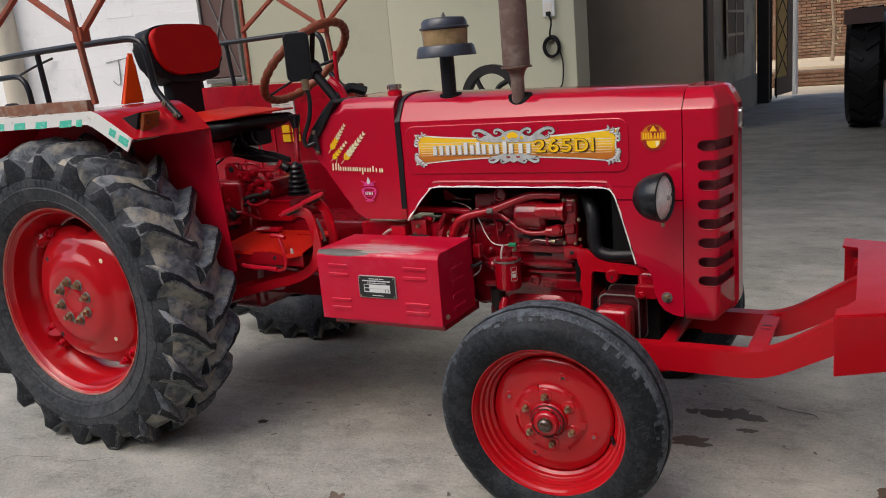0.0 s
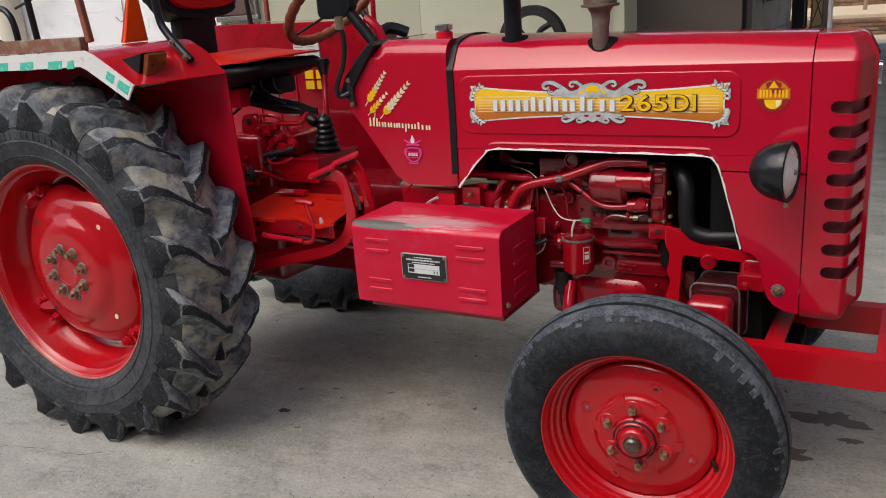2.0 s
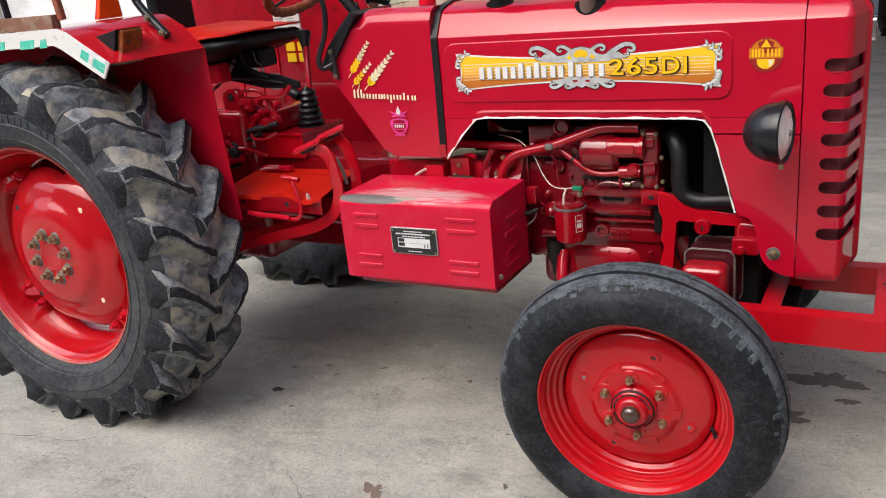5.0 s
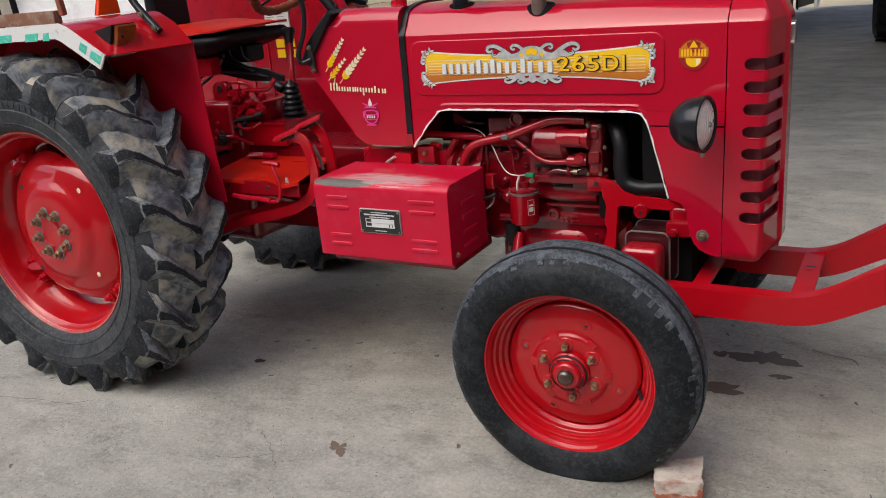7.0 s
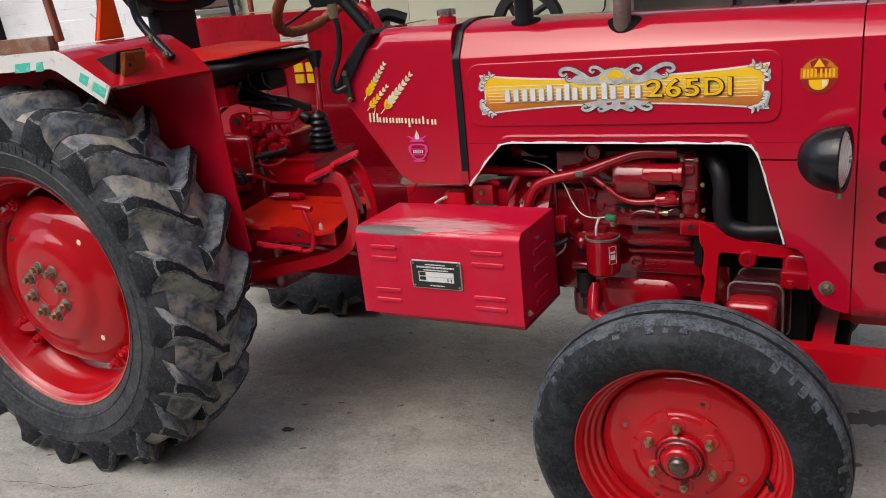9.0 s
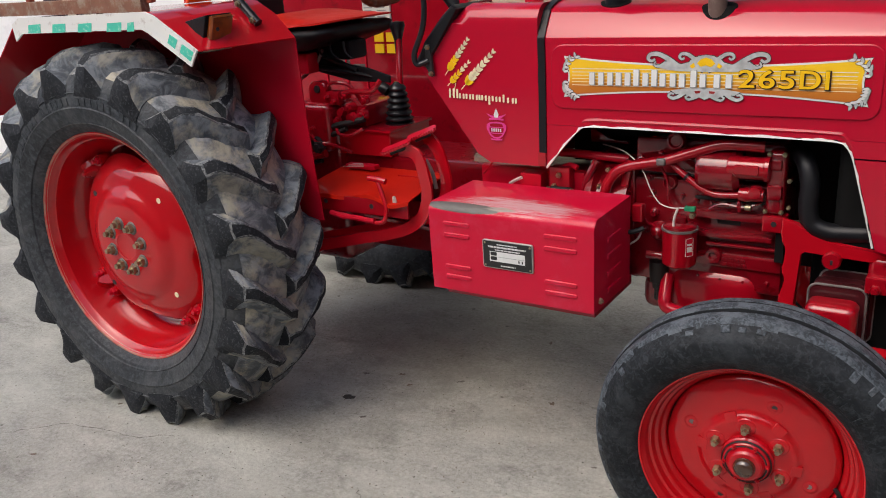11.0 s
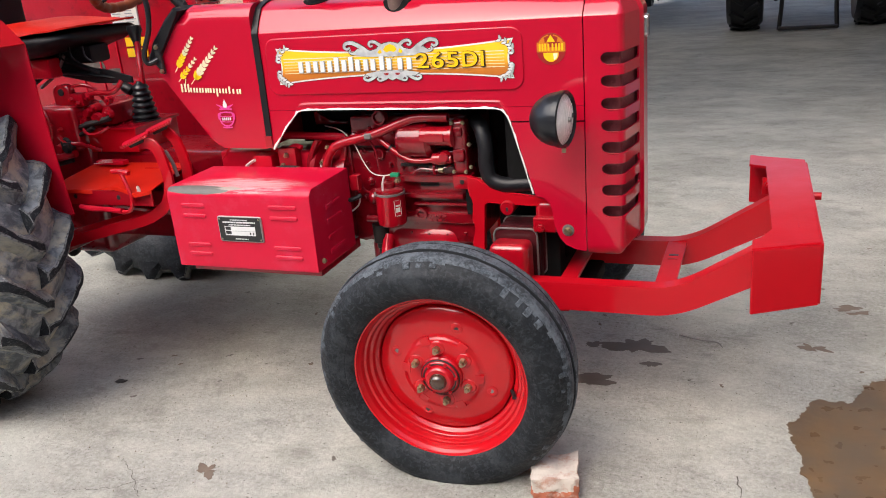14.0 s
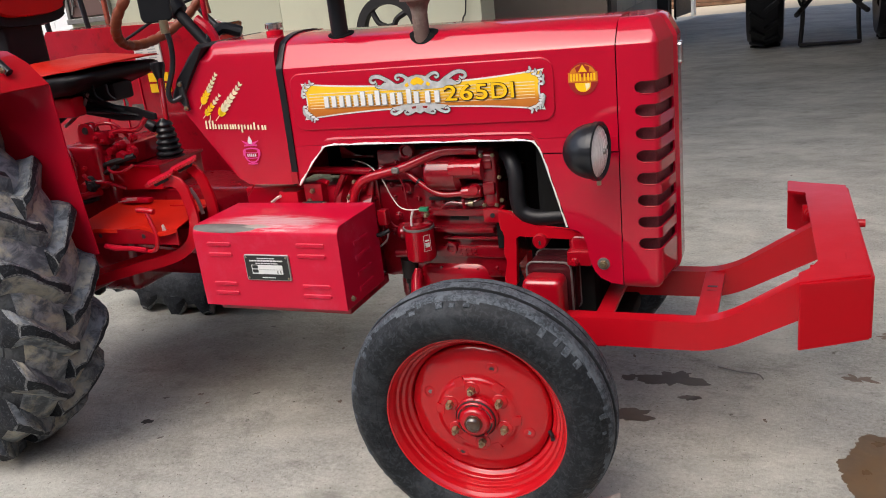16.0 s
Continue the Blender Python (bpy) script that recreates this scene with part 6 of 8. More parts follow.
part("lever_plate", plate([(0.20, 1.065), (0.30, 1.098), (0.52, 1.062), (0.60, 1.040), (0.60, 1.018), (0.44, 1.020), (0.28, 1.052)], "y", -0.100, -0.088, 0.003), black_plastic, diff, "black sheet lever plate")
part("lever_stay", tube([(0.20, -0.13, 1.115), (0.30, -0.12, 1.120), (0.38, -0.11, 1.092), (0.47, -0.10, 1.055)], 0.010, 8), black_plastic, diff)
part("lever_stay", tube([(0.24, -0.16, 1.02), (0.32, -0.15, 1.07), (0.36, -0.14, 1.13)], 0.006, 8), bare_metal, diff)
part("cross_tube", tube([(0.44, -0.19, 0.985), (0.50, -0.19, 1.000), (0.57, -0.17, 1.000), (0.60, -0.15, 1.035)], 0.009, 8), paint_casting, diff)
for x, z, r, l in ((0.455, 0.905, 0.019, 0.045), (0.500, 0.950, 0.015, 0.040), (0.545, 0.925, 0.018, 0.030), (0.480, 0.985, 0.011, 0.030), (0.560, 0.975, 0.012, 0.026), (0.250, 0.880, 0.016, 0.020), (0.236, 0.800, 0.020, 0.024)):
    part("valve_stub", lathe([(0.0, l), (r * 0.55, l), (r * 0.6, l * 0.75), (r * 0.95, l * 0.7), (r, l * 0.2), (r * 1.15, 0.0)], 14, axis_y(x, -0.180, z)), paint_casting, diff)
part("hydraulic_pipe", tube([(0.455, -0.215, 0.905), (0.470, -0.235, 0.870), (0.520, -0.235, 0.865), (0.560, -0.215, 0.885)], 0.006, 8), paint_casting, diff)
part("hydraulic_pipe", tube([(0.310, -0.25, 0.960), (0.335, -0.258, 0.930), (0.335, -0.258, 0.860), (0.300, -0.255, 0.825)], 0.005, 8), paint_casting, diff)
part("dark_union", lathe([(0.0, 0.030), (0.014, 0.030), (0.016, 0.022), (0.022, 0.020), (0.022, 0.0)], 6, axis_y(0.400, -0.246, 0.822)), dark_metal, diff)
part("plug_lead", tube([(0.42, -0.215, 0.880), (0.47, -0.225, 0.895), (0.52, -0.215, 0.905), (0.56, -0.20, 0.915)], 0.011, 8), dark_metal, diff)
gl = part("gear_cover", box(0.425, 0.660, -0.205, 0.03, 0.792, 0.880, 0.006), paint_bright, tractor, "red gear lever cover box")
part("cover_lip", box(0.420, 0.668, -0.212, 0.035, 0.872, 0.882, 0.002), paint_casting, gl)
prof = [(0.0, 0.875), (0.062, 0.876), (0.063, 0.890)]
for k in range(6):
    z, r = 0.893 + 0.020 * k, 0.061 - 0.0045 * k
    prof += [(r * 0.82, z), (r, z + 0.007), (r, z + 0.011), (r * 0.80, z + 0.019)]
prof += [(0.022, 1.016), (0.012, 1.024), (0.0, 1.024)]
boot = part("gear_boot", lathe([(r * 0.78, z - 0.004) for r, z in prof], 28, pose(0.618, -0.085, 0)), black_gloss, tractor, "black rubber gear lever bellows")
part("boot_side", lathe([(0.0, 0.0), (0.017, 0.0), (0.020, 0.015), (0.015, 0.040), (0.0, 0.044)], 18, pose(0.595, -0.105, 0.990, 0, -60, 0)), black_rubber, boot)
part("gear_lever", tube([(0.630, -0.085, 0.98), (0.622, -0.07, 1.05), (0.612, -0.05, 1.12), (0.606, -0.04, 1.17)], 0.0105, 10), paint_pipe, tractor, "red gear lever rod")
part("gear_knob", lathe([(0.0, 0.0), (0.012, 0.0), (0.013, 0.04), (0.020, 0.065), (0.026, 0.085), (0.024, 0.098), (0.0, 0.102)], 18, pose(0.608, -0.045, 1.110, -6, -4, 0)), black_gloss, tractor, "black gear knob")

# ---- footboard, pedals and steps ----
fb = bmesh.new()
cols = 24
edge = [[], [], [], []]
for i in range(cols + 1):
    t = i / cols
    x = 0.475 + 0.405 * t
    yf = -0.438 - 0.012 * math.sin(t * 9.0) - 0.006 * math.sin(t * 23.0)
    zf = 0.735 - 0.012 * abs(math.sin(t * 5.2)) - 0.004 * math.sin(t * 17)
    edge[0].append(fb.verts.new((x - 0.02, -0.19, 0.752)))
    edge[1].append(fb.verts.new((x, -0.33, 0.748)))
    edge[2].append(fb.verts.new((x, yf, zf)))
    edge[3].append(fb.verts.new((x, yf - 0.002, zf - 0.012)))
for i in range(cols):
    for k in range(3):
        fb.faces.new((edge[k][i], edge[k][i + 1], edge[k + 1][i + 1], edge[k + 1][i]))
fboard = part("footboard", solid(fb, 0.004), paint_orange, tractor, "bent orange-red sheet footboard")
part("footboard_apron", box(0.475, 0.875, -0.436, -0.428, 0.672, 0.722, 0.003), paint_pipe, fboard)
for x in (0.56, 0.74):
    part("apron_hole", lathe([(0.0, 0.001), (0.007, 0.001), (0.008, 0.0)], 12, axis_y(x, -0.436, 0.70)), decal_black, fboard)
for k in range(16):
    part("tread_dot", box(0.72 + 0.0095 * k, 0.726 + 0.0095 * k, -0.262, -0.255, 0.749, 0.753, 0.001), paint_bright, fboard)
part("floor_stay", box(0.50, 0.62, -0.25, -0.22, 0.756, 0.772, 0.003), paint_dull, fboard)
for i in range(3):
    part("paint_scratch", bar((0.50 + 0.02 * i, -0.262, 0.765 + 0.006 * i), (0.585, -0.262, 0.772 + 0.004 * i), 0.002, 0.002, None, 0.0005), wire_white, fboard)
hook = part("foot_lever", tube([(0.775, -0.440, 0.785), (0.790, -0.446, 0.755), (0.808, -0.452, 0.71), (0.806, -0.458, 0.675), (0.785, -0.462, 0.660), (0.72, -0.462, 0.664), (0.64, -0.462, 0.672), (0.60, -0.46, 0.672)], 0.0068, 10), paint_bright, tractor, "bright red bent foot lever")
part("lever_top", tube([(0.742, -0.44, 0.790), (0.775, -0.44, 0.789), (0.806, -0.44, 0.784)], 0.009, 10), paint_bright, hook)
part("lever_chain", tube([(0.60, -0.462, 0.674), (0.65, -0.466, 0.668), (0.70, -0.464, 0.668), (0.77, -0.466, 0.664)], 0.0085, 8, 4), paint_dull, hook)
part("step_clip", tube([(0.83, -0.44, 0.72), (0.835, -0.445, 0.742), (0.84, -0.44, 0.715)], 0.004, 6), wire_white, hook)
def strap(points, half, y0, y1):
    """A flat bar standing on edge that follows a curve in the xz plane."""
    pts = [Vector(p) for p in points]
    line = []
    for k in range(len(pts) - 1):
        p0, p1, p2, p3 = pts[max(k - 1, 0)], pts[k], pts[k + 1], pts[min(k + 2, len(pts) - 1)]
        for n in range(5):
            t = n / 5
            line.append(0.5 * (2 * p1 + (p2 - p0) * t + (2 * p0 - 5 * p1 + 4 * p2 - p3) * t * t + (3 * p1 - p0 - 3 * p2 + p3) * t ** 3))
    line.append(pts[-1])
    left, right = [], []
    for k, p in enumerate(line):
        d = (line[min(k + 1, len(line) - 1)] - line[max(k - 1, 0)]).normalized()
        n = Vector((-d.y, d.x)) * half
        left.append(tuple(p + n))
        right.append(tuple(p - n))
    return plate(left + right[::-1], "y", y0, y1, 0.002)


for y, dx, dz, pad in ((-0.400, 0.0, 0.0, (0.835, -0.412, 0.886)), (-0.330, 0.024, 0.012, (0.885, -0.350, 0.915))):
    pd = part("brake_pedal", strap([(pad[0], pad[2] - 0.012), (0.895 + dx, 0.866 + dz), (0.919 + dx, 0.80 + dz), (0.924 + dx, 0.735 + dz), (0.903 + dx, 0.678 + dz), (0.86 + dx, 0.640 + dz), (0.79, 0.610 + dz), (0.66, 0.577 + dz), (0.40, 0.508 + dz)], 0.018, y - 0.005, y + 0.005), paint_bright, tractor, "curved red brake pedal arm")
    pad_m = pose(*pad, 0, 0, 24) @ pose(0, 0, 0, 0, -20, 0) @ pose(0, 0, 0, 16, 0, 0) @ Matrix.Diagonal((0.85, 0.85, 1, 1))
    part("pedal_pad", plate(rounded(-0.056, 0.056, -0.024, 0.024, 0.012, 4), "z", -0.0025, 0.0025, 0.0015), paint_dull, pd).matrix_basis = pad_m
    part("pad_socket", box(-0.03, 0.03, -0.014, 0.014, -0.016, -0.002, 0.003, 1, None, pad_m), dark_metal, pd)
    for k in range(12):
        part("pad_tooth", box(-0.0030, 0.0030, -0.0025, 0.0025, -0.003, 0.006, 0.0, 1, None, pad_m @ pose(-0.053 + 0.0096 * k, -0.024 + (0.006 if k in (0, 11) else 0.0), 0.002)), paint_bright, pd)
part("pedal_spring", tube([(0.905, -0.365, 0.84), (0.925, -0.365, 0.80), (0.935, -0.365, 0.755)], 0.006, 8), bare_metal, tractor)
part("pedal_shaft", lathe([(0.0, -0.02), (0.022, -0.02), (0.022, 0.25), (0.0, 0.25)], 16, axis_y(0.40, -0.22, 0.49)), paint_engine_shaded, tractor)
part("under_frame", box(0.44, 0.92, -0.225, -0.20, 0.60, 0.66, 0.008), paint_engine_shaded, tractor)
part("step_strut", bar((0.70, -0.42, 0.67), (0.90, -0.30, 0.60), 0.03, 0.012), paint_engine_shaded, tractor)
part("tie_end", lathe([(0.0, 0.0), (0.026, 0.0), (0.028, 0.02), (0.0, 0.03)], 10, axis_y(0.36, -0.30, 0.458)), dark_metal, tractor)

# ---- battery box ----
bm = box(1.003, 1.497, -0.515, -0.262, 0.508, 0.762, 0.0)
bm.edges.ensure_lookup_table()
sel = [e for e in bm.edges if all(v.co.z > 0.7 for v in e.verts) and all(v.co.y < -0.5 for v in e.verts)]
bmesh.ops.bevel(bm, geom=sel, offset=0.030, segments=6, affect="EDGES", profile=0.5)
sel = [e for e in bm.edges if e.is_manifold and e.calc_face_angle(0) > 1.2]
bmesh.ops.bevel(bm, geom=sel, offset=0.004, segments=2, affect="EDGES", profile=0.5)
for v in bm.verts:
    t = (0.762 - v.co.z) / 0.254
    v.co.x += 0.008 * (1 - t) * (1 if v.co.x < 1.25 else 0.2) - (0.010 * (1 - t) if v.co.x < 1.25 else 0)
bb = part("battery_box", bm, paint_box, tractor, "red pressed-steel battery box with worn top edge")
for cx in (1.092, 1.405):
    for z in (0.708, 0.675, 0.582, 0.552):
        l = 0.042 if cx < 1.2 else 0.047
        part("louvre", plate(rounded(cx - l, cx + l, z - 0.0065, z + 0.0065, 0.006, 3), "y", -0.5195, -0.514, 0.002), paint_box, bb)
for z in (0.685, 0.64, 0.59, 0.545):
    part("louvre", box(1.4955, 1.5015, -0.43, -0.34, z - 0.007, z + 0.007, 0.0025), paint_box, bb)
part("box_bolt", hexnut(0.009, 0.006, axis_x(1.497, -0.48, 0.535)), steel, bb)
np_ = part("name_plate", plate(rounded(1.176, 1.328, 0.598, 0.678, 0.006, 3), "y", -0.5205, -0.514, 0.001), plate_silver, bb, "black name plate with white frame")
part("plate_field", plate(rounded(1.1792, 1.3248, 0.6008, 0.6752, 0.004, 3), "y", -0.5215, -0.5195, 0.0), decal_black, np_)
part("plate_window", box(1.199, 1.305, -0.5225, -0.5205, 0.619, 0.647, 0.0), decal_white, np_)
for z in (0.623, 0.636):
    part("plate_key", plate(rounded(1.202, 1.221, z, z + 0.010, 0.002, 2), "y", -0.5233, -0.522, 0.0), decal_black, np_)
part("plate_line", box(1.224, 1.303, -0.5231, -0.522, 0.6325, 0.6335, 0.0), decal_grey, np_)
for x in (1.286, 1.296):
    part("plate_mark", box(x, x + 0.003, -0.5231, -0.522, 0.622, 0.630, 0.0), decal_black, np_)
for x0, x1, z in ((1.195, 1.308, 0.660), (1.222, 1.282, 0.6675), (1.232, 1.276, 0.608), (1.215, 1.29, 0.652)):
    w = 0.0028 if z != 0.660 else 0.0042
    k = x0
    rb = random.Random(int(z * 1000))
    while k < x1:
        l = rb.uniform(0.004, 0.012)
        part("plate_bar", box(k, min(k + l, x1), -0.5228, -0.5212, z - w / 2, z + w / 2, 0.0), decal_white, np_)
        k += l + 0.002
for x in (1.184, 1.320):
    for z in (0.606, 0.670):
        part("plate_rivet", lathe([(0.0, 0.002), (0.003, 0.001), (0.0035, 0.0)], 8, axis_y(x, -0.5212, z)), steel, np_)


part("box_shelf", box(1.02, 1.48, -0.47, -0.20, 0.478, 0.507, 0.004), paint_casting, tractor)
# added black drum that fills the shaded hollow left of the filter
part("dark_drum", lathe([(0.0, 0.0), (0.045, 0.0), (0.048, 0.01), (0.048, 0.06), (0.030, 0.07), (0.0, 0.07)], 20, axis_x(1.50, -0.15, 0.535)), matte_black, tractor, "black drum added for the dark beside the oil filter")

# ---- bumper ----
def rail(y0, y1, end_x):
    """A side rail of the bumper: straight along the frame, then rising to the cross beam."""
    up, low = [], []
    for k in range(41):
        x = 1.98 + (end_x - 1.98) * k / 40

        def rise(a, slope):
            t = (x - a) / 0.14
            return 0.0 if t <= 0 else slope * 0.14 * (t * t / 2 if t < 1 else t - 0.5)
        up.append((x, 0.444 + rise(2.425, 0.635)))
        low.append((x, 0.361 + rise(2.425, 0.52)))
    return plate(up + low[::-1], "y", y0, y1, 0.004, None, 2)


def quad_plate(corners, t):
    """A flat plate through four corners, t thick behind them."""
    bm = bmesh.new()
    p = [Vector(c) for c in corners]
    n = (p[1] - p[0]).cross(p[3] - p[0]).normalized() * t
    a, b = [bm.verts.new(q) for q in p], [bm.verts.new(q + n) for q in p]
    bm.faces.new(a)
    bm.faces.new(b)
    for k in range(4):
        bm.faces.new((a[k], a[(k + 1) % 4], b[(k + 1) % 4], b[k]))
    bmesh.ops.bevel(bm, geom=list(bm.edges), offset=0.0025, segments=2, affect="EDGES", profile=0.5)
    return bm


# hollow beam, open behind: top, front and two slanted ends
NR, NF, FF, FR = (2.690, -0.497), (2.846, -0.430), (2.826, 0.272), (2.662, 0.405)
bump = part("bumper_beam", quad_plate([(*NR, 0.462), (*NF, 0.470), (*NF, 0.628), (*NR, 0.632)], 0.008), paint_bumper, tractor, "bright red welded front bumper")
top_bm = plate([NR, NF, (2.828, 0.300), FR, (2.662, 0.285), (2.716, 0.250), (2.738, -0.345), (2.716, -0.405), (2.690, -0.432)], "z", 0.626, 0.634, 0.0025, None, 2)
for v in top_bm.verts:
    v.co.z += 0.014 * max(0.0, min(1.0, (v.co.y + 0.43) / 0.7)) * max(0.0, (v.co.x - 2.66) / 0.17)
part("beam_top", top_bm, paint_bumper, bump)
part("beam_front", quad_plate([(*NF, 0.470), (*FF, 0.480), (*FF, 0.646), (*NF, 0.628)], 0.008), paint_bumper, bump)
part("beam_end", quad_plate([(*FF, 0.480), (*FR, 0.470), (*FR, 0.634), (*FF, 0.646)], 0.008), paint_bumper, bump)
part("near_rail", rail(-0.332, -0.284, 2.80), paint_bumper, bump)
part("far_rail", rail(0.050, 0.097, 2.79), paint_bumper, bump)
part("tow_block", box(2.19, 2.245, -0.20, 0.0, 0.345, 0.395, 0.012), matte_black, bump)
cl = part("cross_link", box(2.435, 2.492, -0.285, 0.052, 0.432, 0.4445, 0.003), paint_bumper, bump)
part("link_slot", box(2.450, 2.478, -0.075, -0.063, 0.4440, 0.4455, 0.0), decal_black, cl)
part("link_slot", box(2.450, 2.478, -0.105, -0.095, 0.4440, 0.4452, 0.0), paint_casting, cl)
part("cross_link", box(2.165, 2.215, -0.285, 0.052, 0.432, 0.4445, 0.003), paint_bumper, bump)
part("tow_peg", lathe([(0.0, 0.0), (0.012, 0.0), (0.012, 0.035), (0.0, 0.035)], 12, axis_x(2.836, 0.10, 0.588)), paint_bumper, bump)
for x, y in ((2.722, 0.150), (2.735, -0.365)):
    part("beam_bolt", hexnut(0.013, 0.020, axis_y(x, y, 0.608)), paint_bumper, bump)
    part("bolt_tab", box(x - 0.018, x + 0.016, y, y + 0.006, 0.575, 0.628, 0.002), paint_bumper, bump)
part("rail_plate", box(1.95, 2.19, -0.30, 0.06, 0.34, 0.358, 0.003), paint_casting, bump)

# ---- wheels ----
def flatten(ob, m, middle=0.0, bulge=0.0):
    """Let the tyre stand on the floor: flat where it touches, the sidewall bulging beside it."""
    inv = m.inverted()
    for v in ob.data.vertices:
        w = m @ v.co
        if bulge and w.z < 0.12:
            v.co.z += math.copysign(bulge, v.co.z - middle) * (1 - max(w.z, 0.0) / 0.12) ** 2 * min(1.0, abs(v.co.z - middle) / 0.06)
            w = m @ v.co
        if w.z < 0.0:
            w.z = 0.0
            v.co = inv @ w


def wheel_frame(x, y, z, steer, camber, near=True):
    """Local z points outwards from the tractor."""
    if near:
        return Matrix.Translation((x, y, z)) @ pose(0, 0, 0, 0, 0, steer) @ pose(0, 0, 0, camber, 0, 0) @ pose(0, 0, 0, 90, 0, 0)
    return Matrix.Translation((x, y, z)) @ pose(0, 0, 0, 0, 0, steer) @ pose(0, 0, 0, -90 - camber, 0, 0)


def front_wheel(m, phase):
    """Pressed disc; its rim, tyre, nuts and hub are parts of it. Heights count outwards along the axle."""
    disc = part("front_wheel", lathe([(0.1865, -0.070), (0.1880, -0.058), (0.1870, -0.051), (0.1835, -0.047), (0.173, -0.0415), (0.160, -0.0375), (0.148, -0.0345), (0.134, -0.0322), (0.118, -0.0310), (0.110, -0.0285), (0.104, -0.0235), (0.099, -0.0198), (0.092, -0.0183), (0.060, -0.0180), (0.050, -0.020), (0.0, -0.020)], 96, m), paint_wheel, tractor, "glossy red pressed front wheel disc", 40)
    inv = m.inverted()
    for v in disc.data.vertices:
        q = inv @ v.co
        r = math.hypot(q.x, q.y)
        if r > 0.09:
            a = math.atan2(q.y, q.x)
            k = min(1.0, (r - 0.09) / 0.08)
            wob = noise.noise((3.2 * math.cos(a), 3.2 * math.sin(a), 1.7)) + 0.6 * noise.noise((7.5 * math.cos(a), 7.5 * math.sin(a), 4.2))
            rr = r * (1 + 0.016 * wob * k)
            v.co = m @ Vector((rr * math.cos(a), rr * math.sin(a), q.z + 0.0016 * k * noise.noise((5 * q.x / 0.1, 5 * q.y / 0.1, 0.3))))
    part("rim", lathe([(0.232, 0.000), (0.2395, 0.008), (0.2415, 0.0135), (0.2390, 0.0165), (0.2345, 0.0150), (0.2318, 0.0085), (0.2275, 0.0035), (0.2248, -0.0025), (0.2238, -0.0095), (0.2222, -0.0125), (0.2165, -0.0148), (0.2146, -0.0178), (0.2136, -0.0250), (0.2116, -0.0284), (0.2056, -0.0308), (0.2034, -0.0340), (0.2020, -0.0412), (0.1996, -0.0450), (0.1936, -0.0480), (0.1908, -0.0525), (0.1890, -0.0600), (0.1885, -0.085), (0.205, -0.115), (0.234, -0.128)], 96, m), paint_wheel, disc, "red stepped rim", 34)
    # dark ring drawn for the shade in the gap between disc and rim
    part("gap_shade", lathe([(0.1795, -0.074), (0.1895, -0.076)], 72, m), dark_metal, disc)
    hub = part("hub", lathe([(0.057, -0.019), (0.0565, -0.008), (0.0520, -0.004), (0.0500, 0.003), (0.0455, 0.0065), (0.0405, 0.0065), (0.0385, 0.0150), (0.0330, 0.0195), (0.0, 0.0200)], 40, m), paint_bright, disc)
    part("hub_cap", lathe([(0.0240, 0.0185), (0.0235, 0.0270), (0.0190, 0.0345), (0.011, 0.0385), (0.0, 0.0395)], 28, m), cap_brown, hub, "dark greasy hub cap")
    part("hub_groove", lathe([(0.0505, -0.0035), (0.0540, -0.0010), (0.0515, 0.0030)], 40, m), dark_metal, hub)
    part("hub_groove", lathe([(0.0415, 0.0055), (0.0435, 0.0082), (0.0462, 0.0070)], 40, m), dark_metal, hub)
    for k in range(6):
        a = radians(phase + 30 + 60 * k)
        c = m @ pose(0.046 * math.cos(a), 0.046 * math.sin(a), 0.006, 0, 0, math.degrees(a))
        part("hub_bolt", hexnut(0.0052, 0.005, c), paint_bright, hub)
    for k in range(6):
        a = radians(phase + 60 * k)
        c = m @ pose(0.077 * math.cos(a), 0.077 * math.sin(a), -0.019, 0, 0, math.degrees(a))
        part("nut_seat", lathe([(0.0, 0.0035), (0.017, 0.0035), (0.0205, 0.0015), (0.0225, -0.001)], 20, c), paint_wheel, disc)
        part("disc_pad", box(-0.013, 0.013, -0.014, 0.014, -0.004, 0.0028, 0.0025, 2, None, m @ pose(0.101 * math.cos(a + 0.32), 0.101 * math.sin(a + 0.32), -0.0225, 0, 14, math.degrees(a + 0.32))), paint_wheel, disc)
        part("wheel_nut", hexnut(0.0108, 0.014, c @ pose(0, 0, 0.0033, 0, 0, 17 * k)), steel, disc, "brass-coloured wheel nut")
    for k, (ang, dark) in enumerate(((phase - 25, 1), (phase + 62, 0), (phase + 150, 1), (phase - 117, 0))):
        a = radians(ang)
        h = m @ pose(0.138 * math.cos(a), 0.138 * math.sin(a), -0.0328)
        part("hole_boss", lathe([(0.0060, 0.0004), (0.0080, 0.0016), (0.0110, 0.0018), (0.0150, 0.0008), (0.0175, -0.0010)], 22, h), paint_wheel, disc)
        part("disc_hole", lathe([(0.0, 0.0002), (0.0045, 0.0002), (0.0060, 0.0004)], 14, h), decal_black if dark else bare_metal, disc)
    va = radians(phase - 112)
    part("valve", tube([m @ Vector((0.186 * math.cos(va), 0.186 * math.sin(va), -0.050)), m @ Vector((0.196 * math.cos(va), 0.196 * math.sin(va), -0.034)), m @ Vector((0.200 * math.cos(va), 0.200 * math.sin(va), -0.020))], 0.0055, 8), black_rubber, disc)
